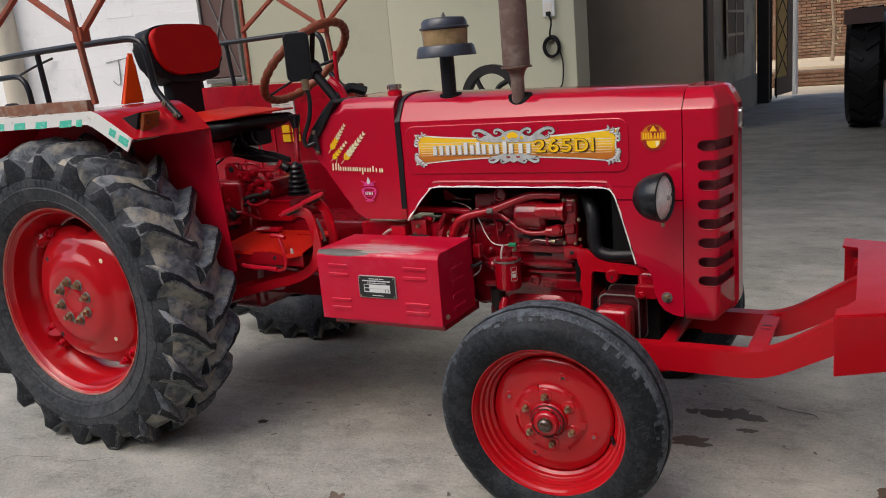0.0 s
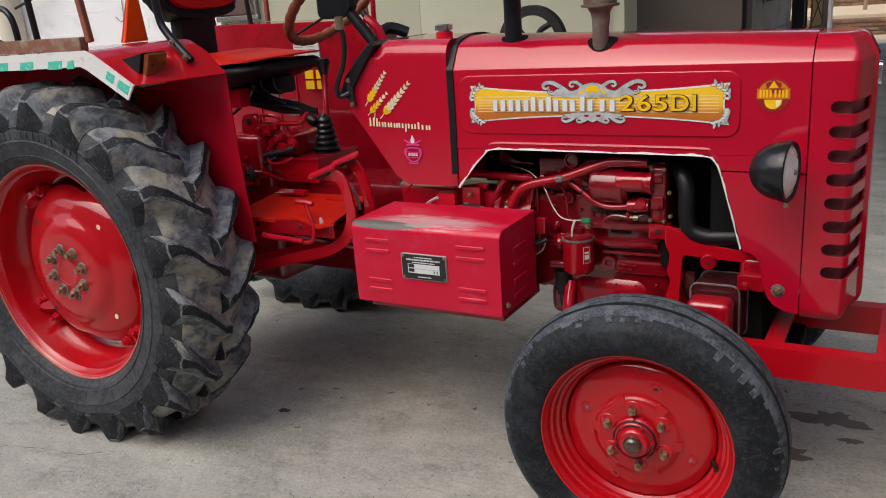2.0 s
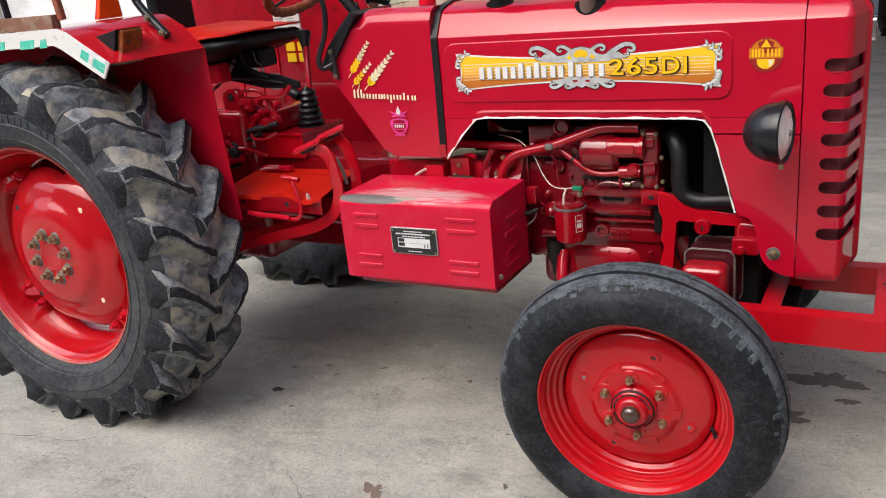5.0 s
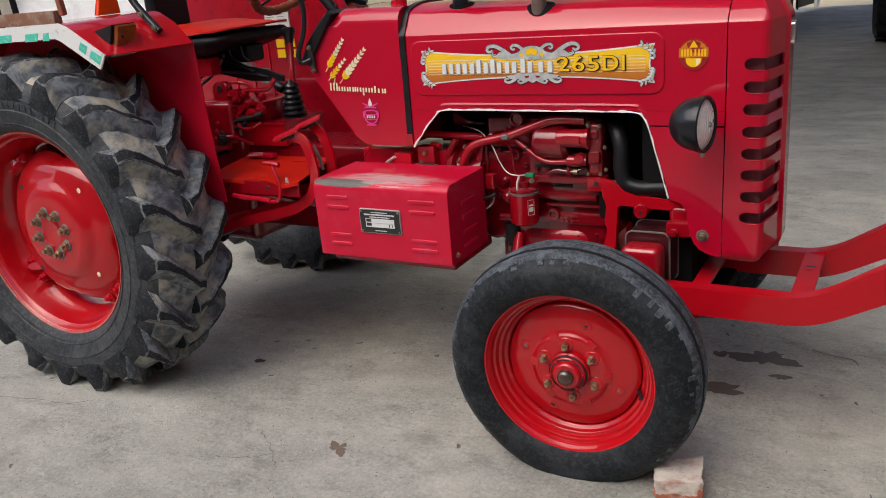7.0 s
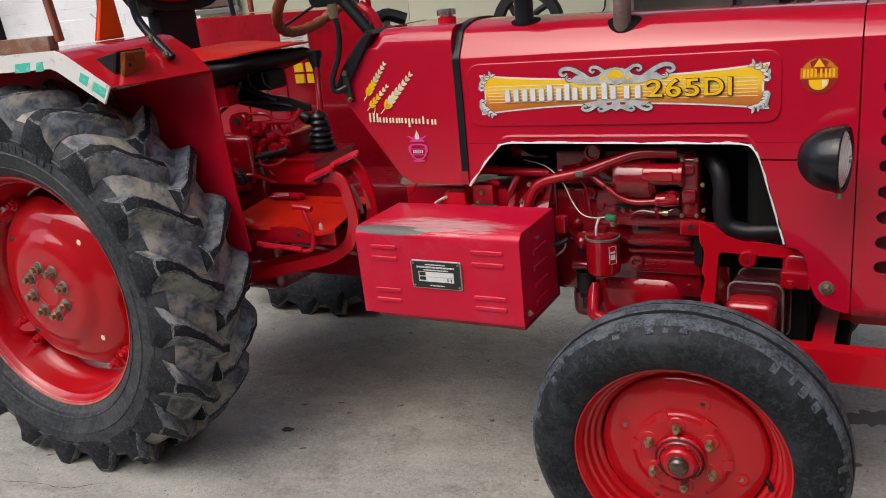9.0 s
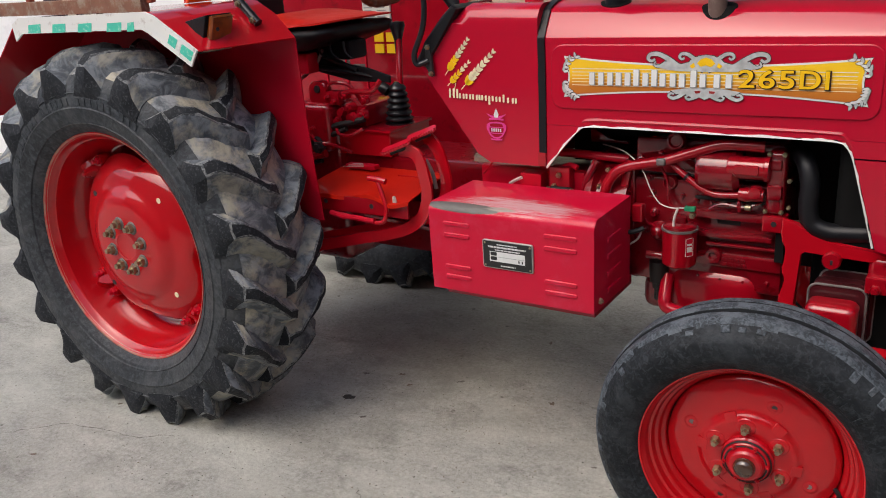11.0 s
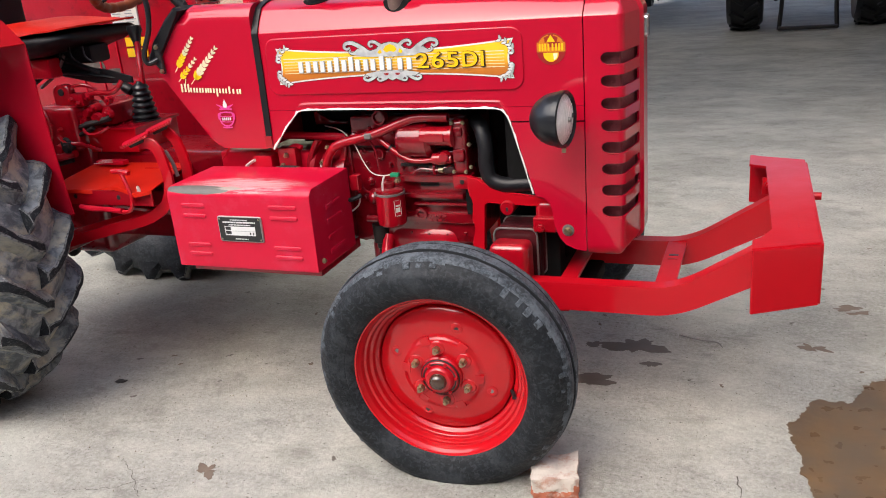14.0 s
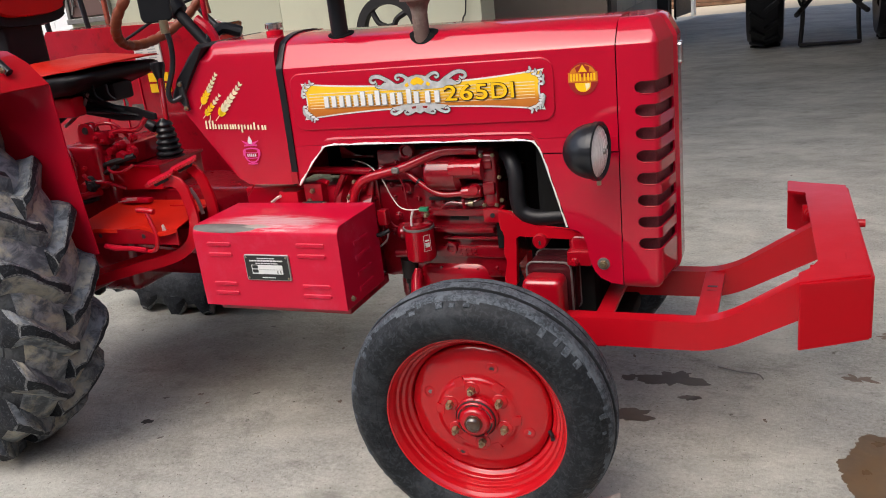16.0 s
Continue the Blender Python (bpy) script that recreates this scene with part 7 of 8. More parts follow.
    # tyre: three tread ribs with grooves between, rounded worn shoulders
    prof = [(0.232, 0.004), (0.2385, 0.017), (0.2440, 0.0235), (0.256, 0.0295), (0.2600, 0.0300), (0.2625, 0.0325), (0.276, 0.0355), (0.292, 0.0360), (0.304, 0.0338), (0.312, 0.0302), (0.319, 0.0255), (0.327, 0.0185), (0.3345, 0.0105), (0.3385, 0.0065), (0.3435, 0.0015), (0.3475, -0.0055), (0.3490, -0.0130),
            (0.3500, -0.0290), (0.3490, -0.0305), (0.3420, -0.0325), (0.3420, -0.0385), (0.3525, -0.0405), (0.3545, -0.0430), (0.3552, -0.0560), (0.3545, -0.0690), (0.3525, -0.0715), (0.3430, -0.0735), (0.3430, -0.0795), (0.3510, -0.0815), (0.3520, -0.0840), (0.3500, -0.1010), (0.3440, -0.1140), (0.330, -0.134), (0.300, -0.150), (0.262, -0.150), (0.234, -0.136)]
    ty = part("tyre", lathe(prof, 128), [rubber_front, rubber_worn, rubber_groove], disc, "worn black ribbed front tyre", 34)
    for f in ty.data.polygons:
        r = sum(math.hypot(ty.data.vertices[i].co.x, ty.data.vertices[i].co.y) for i in f.vertices) / len(f.vertices)
        h = sum(ty.data.vertices[i].co.z for i in f.vertices) / len(f.vertices)
        if r > 0.3385 + 0.006 * noise.noise((16 * f.center.x / r, 16 * f.center.y / r, 0.4)):
            f.material_index = 1
            if (-0.0415 < h < -0.0295 or -0.0825 < h < -0.0705) and r < 0.352:
                f.material_index = 2
    for v in ty.data.vertices:
        r = math.hypot(v.co.x, v.co.y)
        if 0.265 < r < 0.350 and v.co.z > -0.02:
            a = math.atan2(v.co.y, v.co.x)
            v.co.z += 0.0016 * noise.noise((9 * math.cos(a), 9 * math.sin(a), 30 * r)) + 0.0012 * noise.noise((30 * math.cos(a), 30 * math.sin(a), 90 * r))
        if r > 0.336:
            a = math.atan2(v.co.y, v.co.x)
            k = 1 + 0.0045 * noise.noise((14 * math.cos(a), 14 * math.sin(a), 60 * v.co.z))
            v.co.x, v.co.y = v.co.x * k, v.co.y * k
    ty.matrix_basis = m
    rnd = random.Random(3)
    bmb = box(-0.011, 0.011, -0.0062, 0.0062, -0.004, 0.0034, 0.0014, 1)
    blk = bpy.data.meshes.new("shoulder_block")
    bmb.to_mesh(blk)
    bmb.free()
    blk.materials.append(rubber_worn)
    for k in range(54):
        a = 2 * math.pi * (k + rnd.uniform(-0.15, 0.15)) / 54
        q = m @ pose(0, 0, 0, 0, 0, math.degrees(a)) @ pose(0.3300, 0, 0.0155, 0, 43, rnd.uniform(-6, 6))
        if q.translation.z > 0.03 and rnd.random() < 0.5:
            o = new("shoulder_block", blk)
            o.parent = disc
            o.matrix_basis = q @ pose(rnd.uniform(-0.005, 0.002), 0, rnd.uniform(-0.0024, -0.0004), 0, 0, 0) @ Matrix.Diagonal((rnd.uniform(0.5, 1.1), rnd.uniform(0.7, 1.6), 1, 1))
    # raised sidewall lettering as plain bars
    bm = bmesh.new()
    for a0, n, r0 in ((168, 9, 0.284), (40, 6, 0.276), (282, 11, 0.284)):
        for k in range(n):
            q = pose(0, 0, 0, 0, 0, a0 + 3.9 * k) @ pose(r0, 0, 0.0360, 0, 0, 0)
            box(-0.010, 0.010, -0.0052, 0.0052, -0.0015, 0.0012, 0.0006, 1, bm, q)
    tb = part("sidewall_lettering", bm, rubber_front, disc)
    tb["kind"] = "stuff"
    tb.matrix_basis = m
    for o in (ty, tb):
        flatten(o, m, -0.055, 0.010)
    return disc


def rear_wheel(m, hand):
    disc = part("rear_wheel", lathe([(0.300, -0.128), (0.292, -0.112), (0.280, -0.100), (0.262, -0.086), (0.240, -0.074), (0.215, -0.066), (0.200, -0.062), (0.190, -0.058), (0.180, -0.052), (0.168, -0.0445), (0.154, -0.039), (0.138, -0.036), (0.120, -0.035), (0.060, -0.035), (0.055, -0.032), (0.045, -0.031), (0.041, -0.034), (0.0, -0.034)], 96, m), paint_wheel, tractor, "glossy red dished rear wheel centre", 40)
    # the disc reaches the rim at its four clamps and leaves gaps between them
    inv = m.inverted()
    for v in disc.data.vertices:
        q = inv @ v.co
        r = math.hypot(q.x, q.y)
        if r > 0.25:
            a = math.atan2(q.y, q.x)
            cut = r - 0.044 * min(1.0, (r - 0.25) / 0.04) * (1 - abs(math.cos(2 * (a - radians(38)))) ** 0.6)
            v.co = m @ Vector((cut * math.cos(a), cut * math.sin(a), q.z))
    part("rim", lathe([(0.345, -0.26), (0.352, -0.25), (0.330, -0.235), (0.312, -0.20), (0.310, -0.15), (0.316, -0.125), (0.334, -0.105), (0.345, -0.080), (0.350, -0.050), (0.353, -0.030), (0.362, -0.024), (0.366, -0.012), (0.372, -0.004), (0.379, -0.001), (0.382, -0.006), (0.381, -0.014), (0.368, -0.020)], 96, m), paint_wheel, disc, "red rim with chipped edge", 40)
    part("rim_wear", lathe([(0.3685, -0.0085), (0.3735, -0.0028), (0.3785, -0.0004)], 96, m), material("chipped_rim_paint", (0.5, 0.02, 0.02), 0.5, vary=0.1, second=(0.33, 0.19, 0.13), second_amount=0.9, second_scale=26), disc)
    for k in range(8):
        a = radians(14 + 45 * k)
        c = m @ pose(0.078 * math.cos(a), 0.078 * math.sin(a), -0.035, 0, 0, math.degrees(a) + 10 * k)
        part("wheel_nut", hexnut(0.0165, 0.017, c), steel, disc, "brass-coloured wheel nut")
        part("nut_washer", lathe([(0.0, 0.004), (0.020, 0.004), (0.022, 0.0)], 18, c), bare_metal, disc)
    for k in range(4):
        a = radians(46 + 90 * k)
        h = m @ pose(0.222 * math.cos(a), 0.222 * math.sin(a), -0.0665, 0, 0, 0)
        part("disc_hole", lathe([(0.0, 0.0012), (0.0085, 0.0012), (0.0095, 0.0)], 16, h), decal_cream if k in (0, 3) else decal_black, disc)
    for k in range(4):
        base = 38 + 90 * k
        part("rim_clamp", tube([m @ Vector((r * math.cos(radians(base)), r * math.sin(radians(base)), h)) for r, h in ((0.270, -0.105), (0.295, -0.118), (0.325, -0.120))], 0.052, 10, 3, None, False, 0.35), paint_wheel, disc)
        for da in (-7.5, 7.5):
            a = radians(base + da)
            part("clamp_bolt", hexnut(0.015, 0.016, m @ pose(0.300 * math.cos(a), 0.300 * math.sin(a), -0.100, 0, 0, 20)), paint_dull, disc)
            part("clamp_stub", lathe([(0.0, 0.0), (0.019, 0.0), (0.021, -0.02), (0.021, -0.04)], 14, m @ pose(0.300 * math.cos(a), 0.300 * math.sin(a), -0.095)), paint_wheel, disc)
    # carcass
    prof = [(0.368, -0.020), (0.378, -0.004), (0.388, 0.004), (0.400, 0.014), (0.402, 0.016), (0.425, 0.026), (0.455, 0.033), (0.460, 0.036), (0.464, 0.033), (0.490, 0.033), (0.515, 0.028), (0.536, 0.018), (0.556, 0.002), (0.572, -0.018), (0.584, -0.050), (0.592, -0.100), (0.594, -0.140),
            (0.592, -0.180), (0.584, -0.230), (0.572, -0.262), (0.545, -0.292), (0.50, -0.312), (0.45, -0.312), (0.40, -0.292), (0.368, -0.262)]
    ty = part("tyre", lathe(prof, 96), [rubber, rubber_valley], disc, "black rear tyre with deep bar lugs", 34)
    for f in ty.data.polygons:
        if math.hypot(f.center.x, f.center.y) > 0.55:
            f.material_index = 1
    ty.matrix_basis = m
    for r, h in ((0.412, 0.0215), (0.505, 0.032)):
        ring = part("sidewall_ring", lathe([(r - 0.003, h - 0.002), (r, h + 0.002), (r + 0.003, h - 0.002)], 96), rubber, disc)
        ring.matrix_basis = m
    bm = bmesh.new()
    for k in range(26):
        q = pose(0, 0, 0, 0, 0, 60 + 3.4 * k) @ pose(0.480, 0, 0.0335, 0, 0, 0)
        if k % 7 != 3:
            box(-0.012, 0.012, -0.0085, 0.0085, -0.0015, 0.002, 0.0006, 1, bm, q)
    sb = part("sidewall_lettering", bm, rubber, disc)
    sb.matrix_basis = m
    sb["kind"] = "stuff"
    # lugs: swept bars from the centre line to the shoulder and down the sidewall
    pairs = 20
    mid = -0.140
    lug_data = {}
    for s in (-1, 1):
        bm = bmesh.new()
        secs = []
        for n, (w, back, base, top, half) in enumerate(((-0.010, 0.000, 0.588, 0.628, 0.030), (0.030, 0.030, 0.588, 0.635, 0.027), (0.070, 0.090, 0.586, 0.634, 0.026), (0.110, 0.155, 0.578, 0.630, 0.029), (0.145, 0.200, 0.556, 0.619, 0.035), (0.164, 0.214, 0.530, 0.590, 0.041), (0.172, 0.218, 0.498, 0.530, 0.043))):
            ang = hand * (0.18 - back)
            ring = []
            for rr, dw in ((base - 0.006, -half * 2.05), (top, -half * 0.52), (top, half * 0.52), (base - 0.006, half * 1.75)):
                da = dw / 0.61
                hh = mid + s * w + (s * 0.010 if rr == top and n > 4 else 0.0)
                ring.append(bm.verts.new((rr * math.cos(ang + da), rr * math.sin(ang + da), hh)))
            secs.append(ring)
        for a, b in zip(secs, secs[1:]):
            for q in range(4):
                bm.faces.new((a[q], a[(q + 1) % 4], b[(q + 1) % 4], b[q]))
        bm.faces.new(secs[0])
        bm.faces.new(secs[-1][::-1])
        bmesh.ops.recalc_face_normals(bm, faces=bm.faces)
        sharp = [e for e in bm.edges if e.calc_face_angle(0) > 0.62]
        for f in bmesh.ops.bevel(bm, geom=sharp, offset=0.0036, segments=1, affect="EDGES", profile=0.5)["faces"]:
            f.material_index = 2
        bmesh.ops.subdivide_edges(bm, edges=[e for e in bm.edges if e.calc_length() > 0.025], cuts=1, use_grid_fill=True)
        for n_v in range(3):
            me = bpy.data.meshes.new("tread_lug")
            bm.to_mesh(me)
            face_kind = []
            for f in me.polygons:
                away = Vector((f.center.x, f.center.y, 0)).normalized()
                across = abs(f.normal.dot(Vector((-away.y, away.x, 0))))
                face_kind.append(2 if f.material_index == 2 else (1 if across > 0.55 and f.normal.dot(away) < 0.8 else 0))
            for v in me.vertices:
                q = v.co * 1.0
                wob = noise.noise_vector((q.x * 24 + 9 * n_v, q.y * 24, q.z * 24)) * 0.0062 + noise.noise_vector((q.x * 70, q.y * 70 + 5 * n_v, q.z * 70)) * 0.0042
                v.co = q + wob
            me.materials.append(rubber_tread)
            me.materials.append(rubber_flank)
            me.materials.append(rubber_edge)
            for f, kind_of in zip(me.polygons, face_kind):
                f.material_index = kind_of
            me.shade_smooth()
            me.set_sharp_from_angle(angle=radians(24))
            lug_data[s, n_v] = me
        bm.free()
    for k in range(pairs):
        for s in (-1, 1):
            turn = m @ pose(0, 0, 0, 0, 0, 3.0 + 360.0 * (k + (0.5 if s > 0 else 0.0)) / pairs)
            data = lug_data[s, (k * 2 + (s > 0)) % 3]
            low = min((turn @ v.co).z for v in data.vertices)
            lug_ob = new("tread_lug", data.copy() if low < 0.0 else data)
            lug_ob.parent = disc
            lug_ob.matrix_basis = turn
            if low < 0.0:
                flatten(lug_ob, turn)
    for o in (ty, sb):
        flatten(o, m)
    return disc


front_wheel(wheel_frame(1.933, -0.706, 0.313, 3.0, 2.5), 95)
front_wheel(wheel_frame(1.933, 0.60, 0.320, 4.0, 2.0, False), 20)
rear_wheel(wheel_frame(0.0, -0.815, 0.586, 0.0, 0.0), -1)
rear_wheel(wheel_frame(0.0, 0.765, 0.586, 0.0, 0.0, False), 1)

# ---- mudguards ----
def mudguard(s):
    """s = 1 is the near one. Top sheet bent over the tyre, an inner side plate, a painted outer lip."""
    yo, yi = (-0.790, -0.500) if s > 0 else (0.735, 0.445)
    prof = [(-0.62, 0.98), (-0.52, 1.13), (-0.34, 1.285), (-0.30, 1.305), (0.300, 1.312), (0.335, 1.300), (0.380, 1.273), (0.487, 1.208)]
    if s < 0:
        prof[1:5] = [(-0.56, 1.13), (-0.45, 1.24), (-0.37, 1.335), (0.26, 1.325)]
    inner = {5: (0.440, 1.316), 6: (0.505, 1.279), 7: (0.572, 1.210)}
    bm = bmesh.new()
    rows = []
    for i, (x, z) in enumerate(prof):
        end = inner[i] if i in inner else ((0.400, 1.322) if i == 4 else (x, z))
        rows.append([bm.verts.new((x, yo, z)), bm.verts.new((x + (end[0] - x) * 0.5, (yo + yi) / 2, z + (end[1] - z) * 0.5)), bm.verts.new((end[0], yi, end[1]))])
    for a, b in zip(rows, rows[1:]):
        for k in range(2):
            bm.faces.new((a[k], a[k + 1], b[k + 1], b[k]))
    g = part("mudguard", solid(bm, 0.004), paint_bright, tractor, "red rear mudguard with white and green striped lip", 20)
    side = [(-0.60, 0.98), (-0.52, 1.13), (-0.34, 1.285), (-0.30, 1.303), (0.30, 1.312), (0.40, 1.318), (0.440, 1.312), (0.505, 1.275), (0.570, 1.206), (0.576, 1.0), (0.585, 0.84), (0.60, 0.66), (0.30, 0.60), (-0.3, 0.62)]
    if s < 0:
        side[0:5] = [(-0.62, 0.98), (-0.56, 1.13), (-0.45, 1.238), (-0.37, 1.331), (0.30, 1.322)]
    # far plate takes a darker red in place of the seat's shade
    part("guard_side", plate(side, "y", min(yi, yi + 0.004 * s), max(yi, yi + 0.004 * s)), paint_dull if s > 0 else paint_casting, g, "red inner guard plate, the far one coloured darker for its shade")
    lip_lo, lip_hi = [], []
    for x, z in ((-0.34, 1.285), (-0.30, 1.305), (0.300, 1.312), (0.335, 1.300), (0.487, 1.208)):
        lip_hi.append((x, z + 0.001))
    lip_lo = [(-0.335, 1.235), (-0.295, 1.258), (0.276, 1.266), (0.302, 1.256), (0.456, 1.166)]
    y0 = yo - 0.006 * s
    part("striped_lip", plate(lip_hi + lip_lo[::-1], "y", min(y0, yo), max(y0, yo)), white_paint, g, "white lip with green stripes")
    for x in (-0.26, -0.135, -0.010, 0.125, 0.215):
        part("green_stripe", plate([(x, 1.2605), (x + (0.065 if x < 0.2 else 0.032), 1.2615), (x + (0.073 if x < 0.2 else 0.036), 1.287), (x + 0.010, 1.285)], "y", min(y0, y0 - 0.0012 * s), max(y0, y0 - 0.0012 * s)), green_paint, g)
    for t0, t1 in ((0.44, 0.62), (0.72, 0.98)):
        a = [Vector((0.318 + 0.153 * t, 1.276 - 0.091 * t)) for t in (t0, t1)]
        part("green_stripe", plate([tuple(a[0] + Vector((-0.008, -0.006))), tuple(a[1] + Vector((-0.010, -0.006))), tuple(a[1] + Vector((0.006, 0.018))), tuple(a[0] + Vector((0.006, 0.016)))], "y", min(y0, y0 - 0.0012 * s), max(y0, y0 - 0.0012 * s)), green_paint, g)
    # indicator on the sloping front of the sheet
    ya, yb = sorted((yo + 0.050 * s, yo + 0.146 * s))
    sh = Matrix.Translation((0.030, 0, 0.006))
    lamp = part("indicator", plate([(0.345, 1.262), (0.352, 1.272), (0.448, 1.289), (0.414, 1.192), (0.398, 1.186)], "y", ya, yb, 0.003, None, 2), black_plastic, tractor, "black wedge-shaped indicator lamp housing")
    lamp.matrix_basis = sh
    part("indicator_lens", plate([(0.4478, 1.286), (0.462, 1.287), (0.467, 1.281), (0.4475, 1.223), (0.4255, 1.223)], "y", ya + 0.010, yb - 0.012, 0.004, None, 2), amber, lamp, "dusty amber indicator lens")
    part("clear_lens", plate([(0.4237, 1.218), (0.4465, 1.218), (0.440, 1.197), (0.432, 1.192), (0.4145, 1.192)], "y", ya + 0.002, yb - 0.002, 0.003, None, 2), lens_dusty, lamp, "clear lower strip of the lamp")
    part("lens_screw", lathe([(0.0, 0.003), (0.005, 0.002), (0.006, 0.0)], 10, axis_x(0.458, (ya + yb) / 2 - 0.02, 1.250)), dark_metal, lamp)
    # black handrail
    ym = yi - 0.075 * s
    part("handrail", tube([(-0.62, ym, 1.530), (-0.3, ym, 1.545), (0.20, ym, 1.556), (0.33, ym, 1.552), (0.375, ym, 1.525), (0.392, ym, 1.46), (0.402, ym, 1.38), (0.422, ym, 1.345), (0.452, ym, 1.312), (0.508, ym, 1.258)], 0.0125, 12), black_gloss, tractor, "black tubular mudguard handrail")
    part("handrail_loop", tube([(-0.64, ym + 0.05 * s, 1.455), (-0.46, ym + 0.05 * s, 1.462), (-0.405, ym + 0.05 * s, 1.445), (-0.380, ym + 0.05 * s, 1.40), (-0.372, ym + 0.05 * s, 1.31)], 0.0115, 10), black_gloss, tractor)
    for x, z0 in ((-0.205, 1.31),):
        part("handrail_post", tube([(x + 0.01, ym, z0), (x, ym, 1.42), (x - 0.012, ym, 1.545)], 0.0115, 10), black_gloss, tractor)
    for x, z in ((0.452, 1.314), (0.500, 1.268)):
        part("rail_bolt", hexnut(0.010, 0.007, axis_y(x, ym - 0.012 * s, z)), steel, tractor)
    return g


mudguard(1)
far_guard = mudguard(-1)
part("guard_bar", box(-0.60, 0.288, -0.792, -0.762, 1.312, 1.352, 0.003), rust_wood, tractor, "rusty brown angle bar")
# triangle reflector and small round lamp on the near mudguard
tri = part("triangle_reflector", plate([(-0.085, 0.0), (0.014, 0.0), (0.014, 0.190), (-0.004, 0.192)], "x", 0.0, 0.012, 0.003), reflector_orange, tractor, "orange triangular warning reflector")
tri.matrix_basis = pose(0.185, -0.462, 1.318, 0, -6, 0)
part("reflector_back", plate([(-0.075, 0.003), (0.030, 0.003), (0.030, 0.150), (0.005, 0.180)], "x", -0.02, -0.002, 0.003), vinyl_red, tri)
part("round_lamp", lathe([(0.0, 0.045), (0.02, 0.043), (0.036, 0.03), (0.042, 0.0)], 20, pose(-0.40, -0.60, 1.312)), black_plastic, tractor, "small black dome lamp")

# ---- canopy frame ----
def frame_bar(a, b, name="canopy_bar"):
    return part(name, bar(a, b, 0.020, 0.020, None, 0.003), rust_frame, tractor, "rusty red canopy frame bar")


for s, y in ((1, -0.770), (-1, 0.71)):
    post = frame_bar((0.308, y, 1.335), (0.215, y, 2.05), "canopy_post")
    frame_bar((-0.255, y, 1.335), (-0.245, y, 2.05), "canopy_post")
    j = (0.276, y + 0.018 * s, 1.578)
    frame_bar(j, (-0.10, y + 0.018 * s, 1.815))
    frame_bar(j, (0.60, y + 0.018 * s, 1.84))
    frame_bar((-0.25, y + 0.018 * s, 1.60), (0.10, y + 0.018 * s, 1.83))
    part("gusset", box(j[0] - 0.022, j[0] + 0.022, j[1] - 0.022, j[1] + 0.022, j[2] - 0.026, j[2] + 0.026, 0.006, 2), rust_frame, post)

# ---- seat ----
YS = -0.045
def loft(rings):
    """A skin over closed rings of equal count, capped at both ends."""
    bm = bmesh.new()
    vr = [[bm.verts.new(q) for q in ring] for ring in rings]
    for a, b in zip(vr, vr[1:]):
        for k in range(len(a)):
            bm.faces.new((a[k], a[(k + 1) % len(a)], b[(k + 1) % len(a)], b[k]))
    bm.faces.new(vr[0][::-1])
    bm.faces.new(vr[-1])
    return bm


def seat_ring(ins, z_of):
    return [(x, y, z_of(x, y)) for x, y in rounded(0.115 + ins, 0.468 - ins, YS - 0.226 + ins, YS + 0.226 - ins, max(0.012, 0.085 - 0.45 * ins), 9)]


def rim_z(x, y):
    """The red cover's swooping lower hem."""
    t = (x - 0.115) / 0.353
    swoop = -0.016 * math.exp(-((t - 0.42) / 0.20) ** 2) + 0.020 / (1 + math.exp(-(t - 0.64) * 16))
    return 1.203 + swoop + 0.003 * math.sin(41.0 * x)


def belly(x):
    """How far the black underside rises towards the front."""
    t = max(0.0, min(1.0, (x - 0.30) / 0.16))
    return 0.038 * t * t * (3 - 2 * t)


base_rings = [seat_ring(ins, lambda x, y, z=z, w=w: z + belly(x) * max(0.15, (1.204 - z) / 0.078) + w * math.sin(46 * x + 31 * y)) for z, ins, w in ((1.126, 0.075, 0.002), (1.131, 0.035, 0.004), (1.146, 0.010, 0.004), (1.172, -0.002, 0.002), (1.190, -0.002, 0.001), (1.200, 0.006, 0.0), (1.204, 0.018, 0.0))]
st = part("seat", loft(base_rings), black_plastic, tractor, "black-sided seat with a wavy red vinyl top", 60)
top_rings = [seat_ring(-0.004, rim_z), seat_ring(-0.003, lambda x, y: rim_z(x, y) + 0.006)]
for ins, up in ((0.006, 0.018), (0.022, 0.030), (0.050, 0.037), (0.090, 0.038), (0.135, 0.036), (0.170, 0.035)):
    top_rings.append(seat_ring(ins, lambda x, y, u=up: 1.205 + u + 0.010 * math.cos(8.7 * (x - 0.125) + 0.4) + 0.3 * max(0.0, 0.022 - ins) * (rim_z(x, y) - 1.207) / 0.007 + 0.004 * noise.noise((x * 11, y * 11, 2))))
part("seat_cushion", loft(top_rings), vinyl_red, st, "red vinyl seat cushion", 60)
back_m = pose(0.078, YS - 0.006, 1.398, 0, -10, 0)


def back_outline(w_top, w_low, z0, z1, power=3.4, n=44):
    """A rounded outline, wider above than below."""
    out = []
    for k in range(n):
        a = 2 * math.pi * k / n
        c, sn = math.cos(a), math.sin(a)
        u = math.copysign(abs(c) ** (2 / power), c)
        v = math.copysign(abs(sn) ** (2 / power), sn)
        t = (v + 1) / 2
        out.append((u * (w_low + (w_top - w_low) * t), z0 + (z1 - z0) * t))
    return out


shellb = part("backrest", plate(back_outline(0.230, 0.196, -0.022, 0.230), "x", -0.075, 0.012, 0.018, None, 3), black_plastic, st, "black backrest shell")
shellb.matrix_basis = back_m
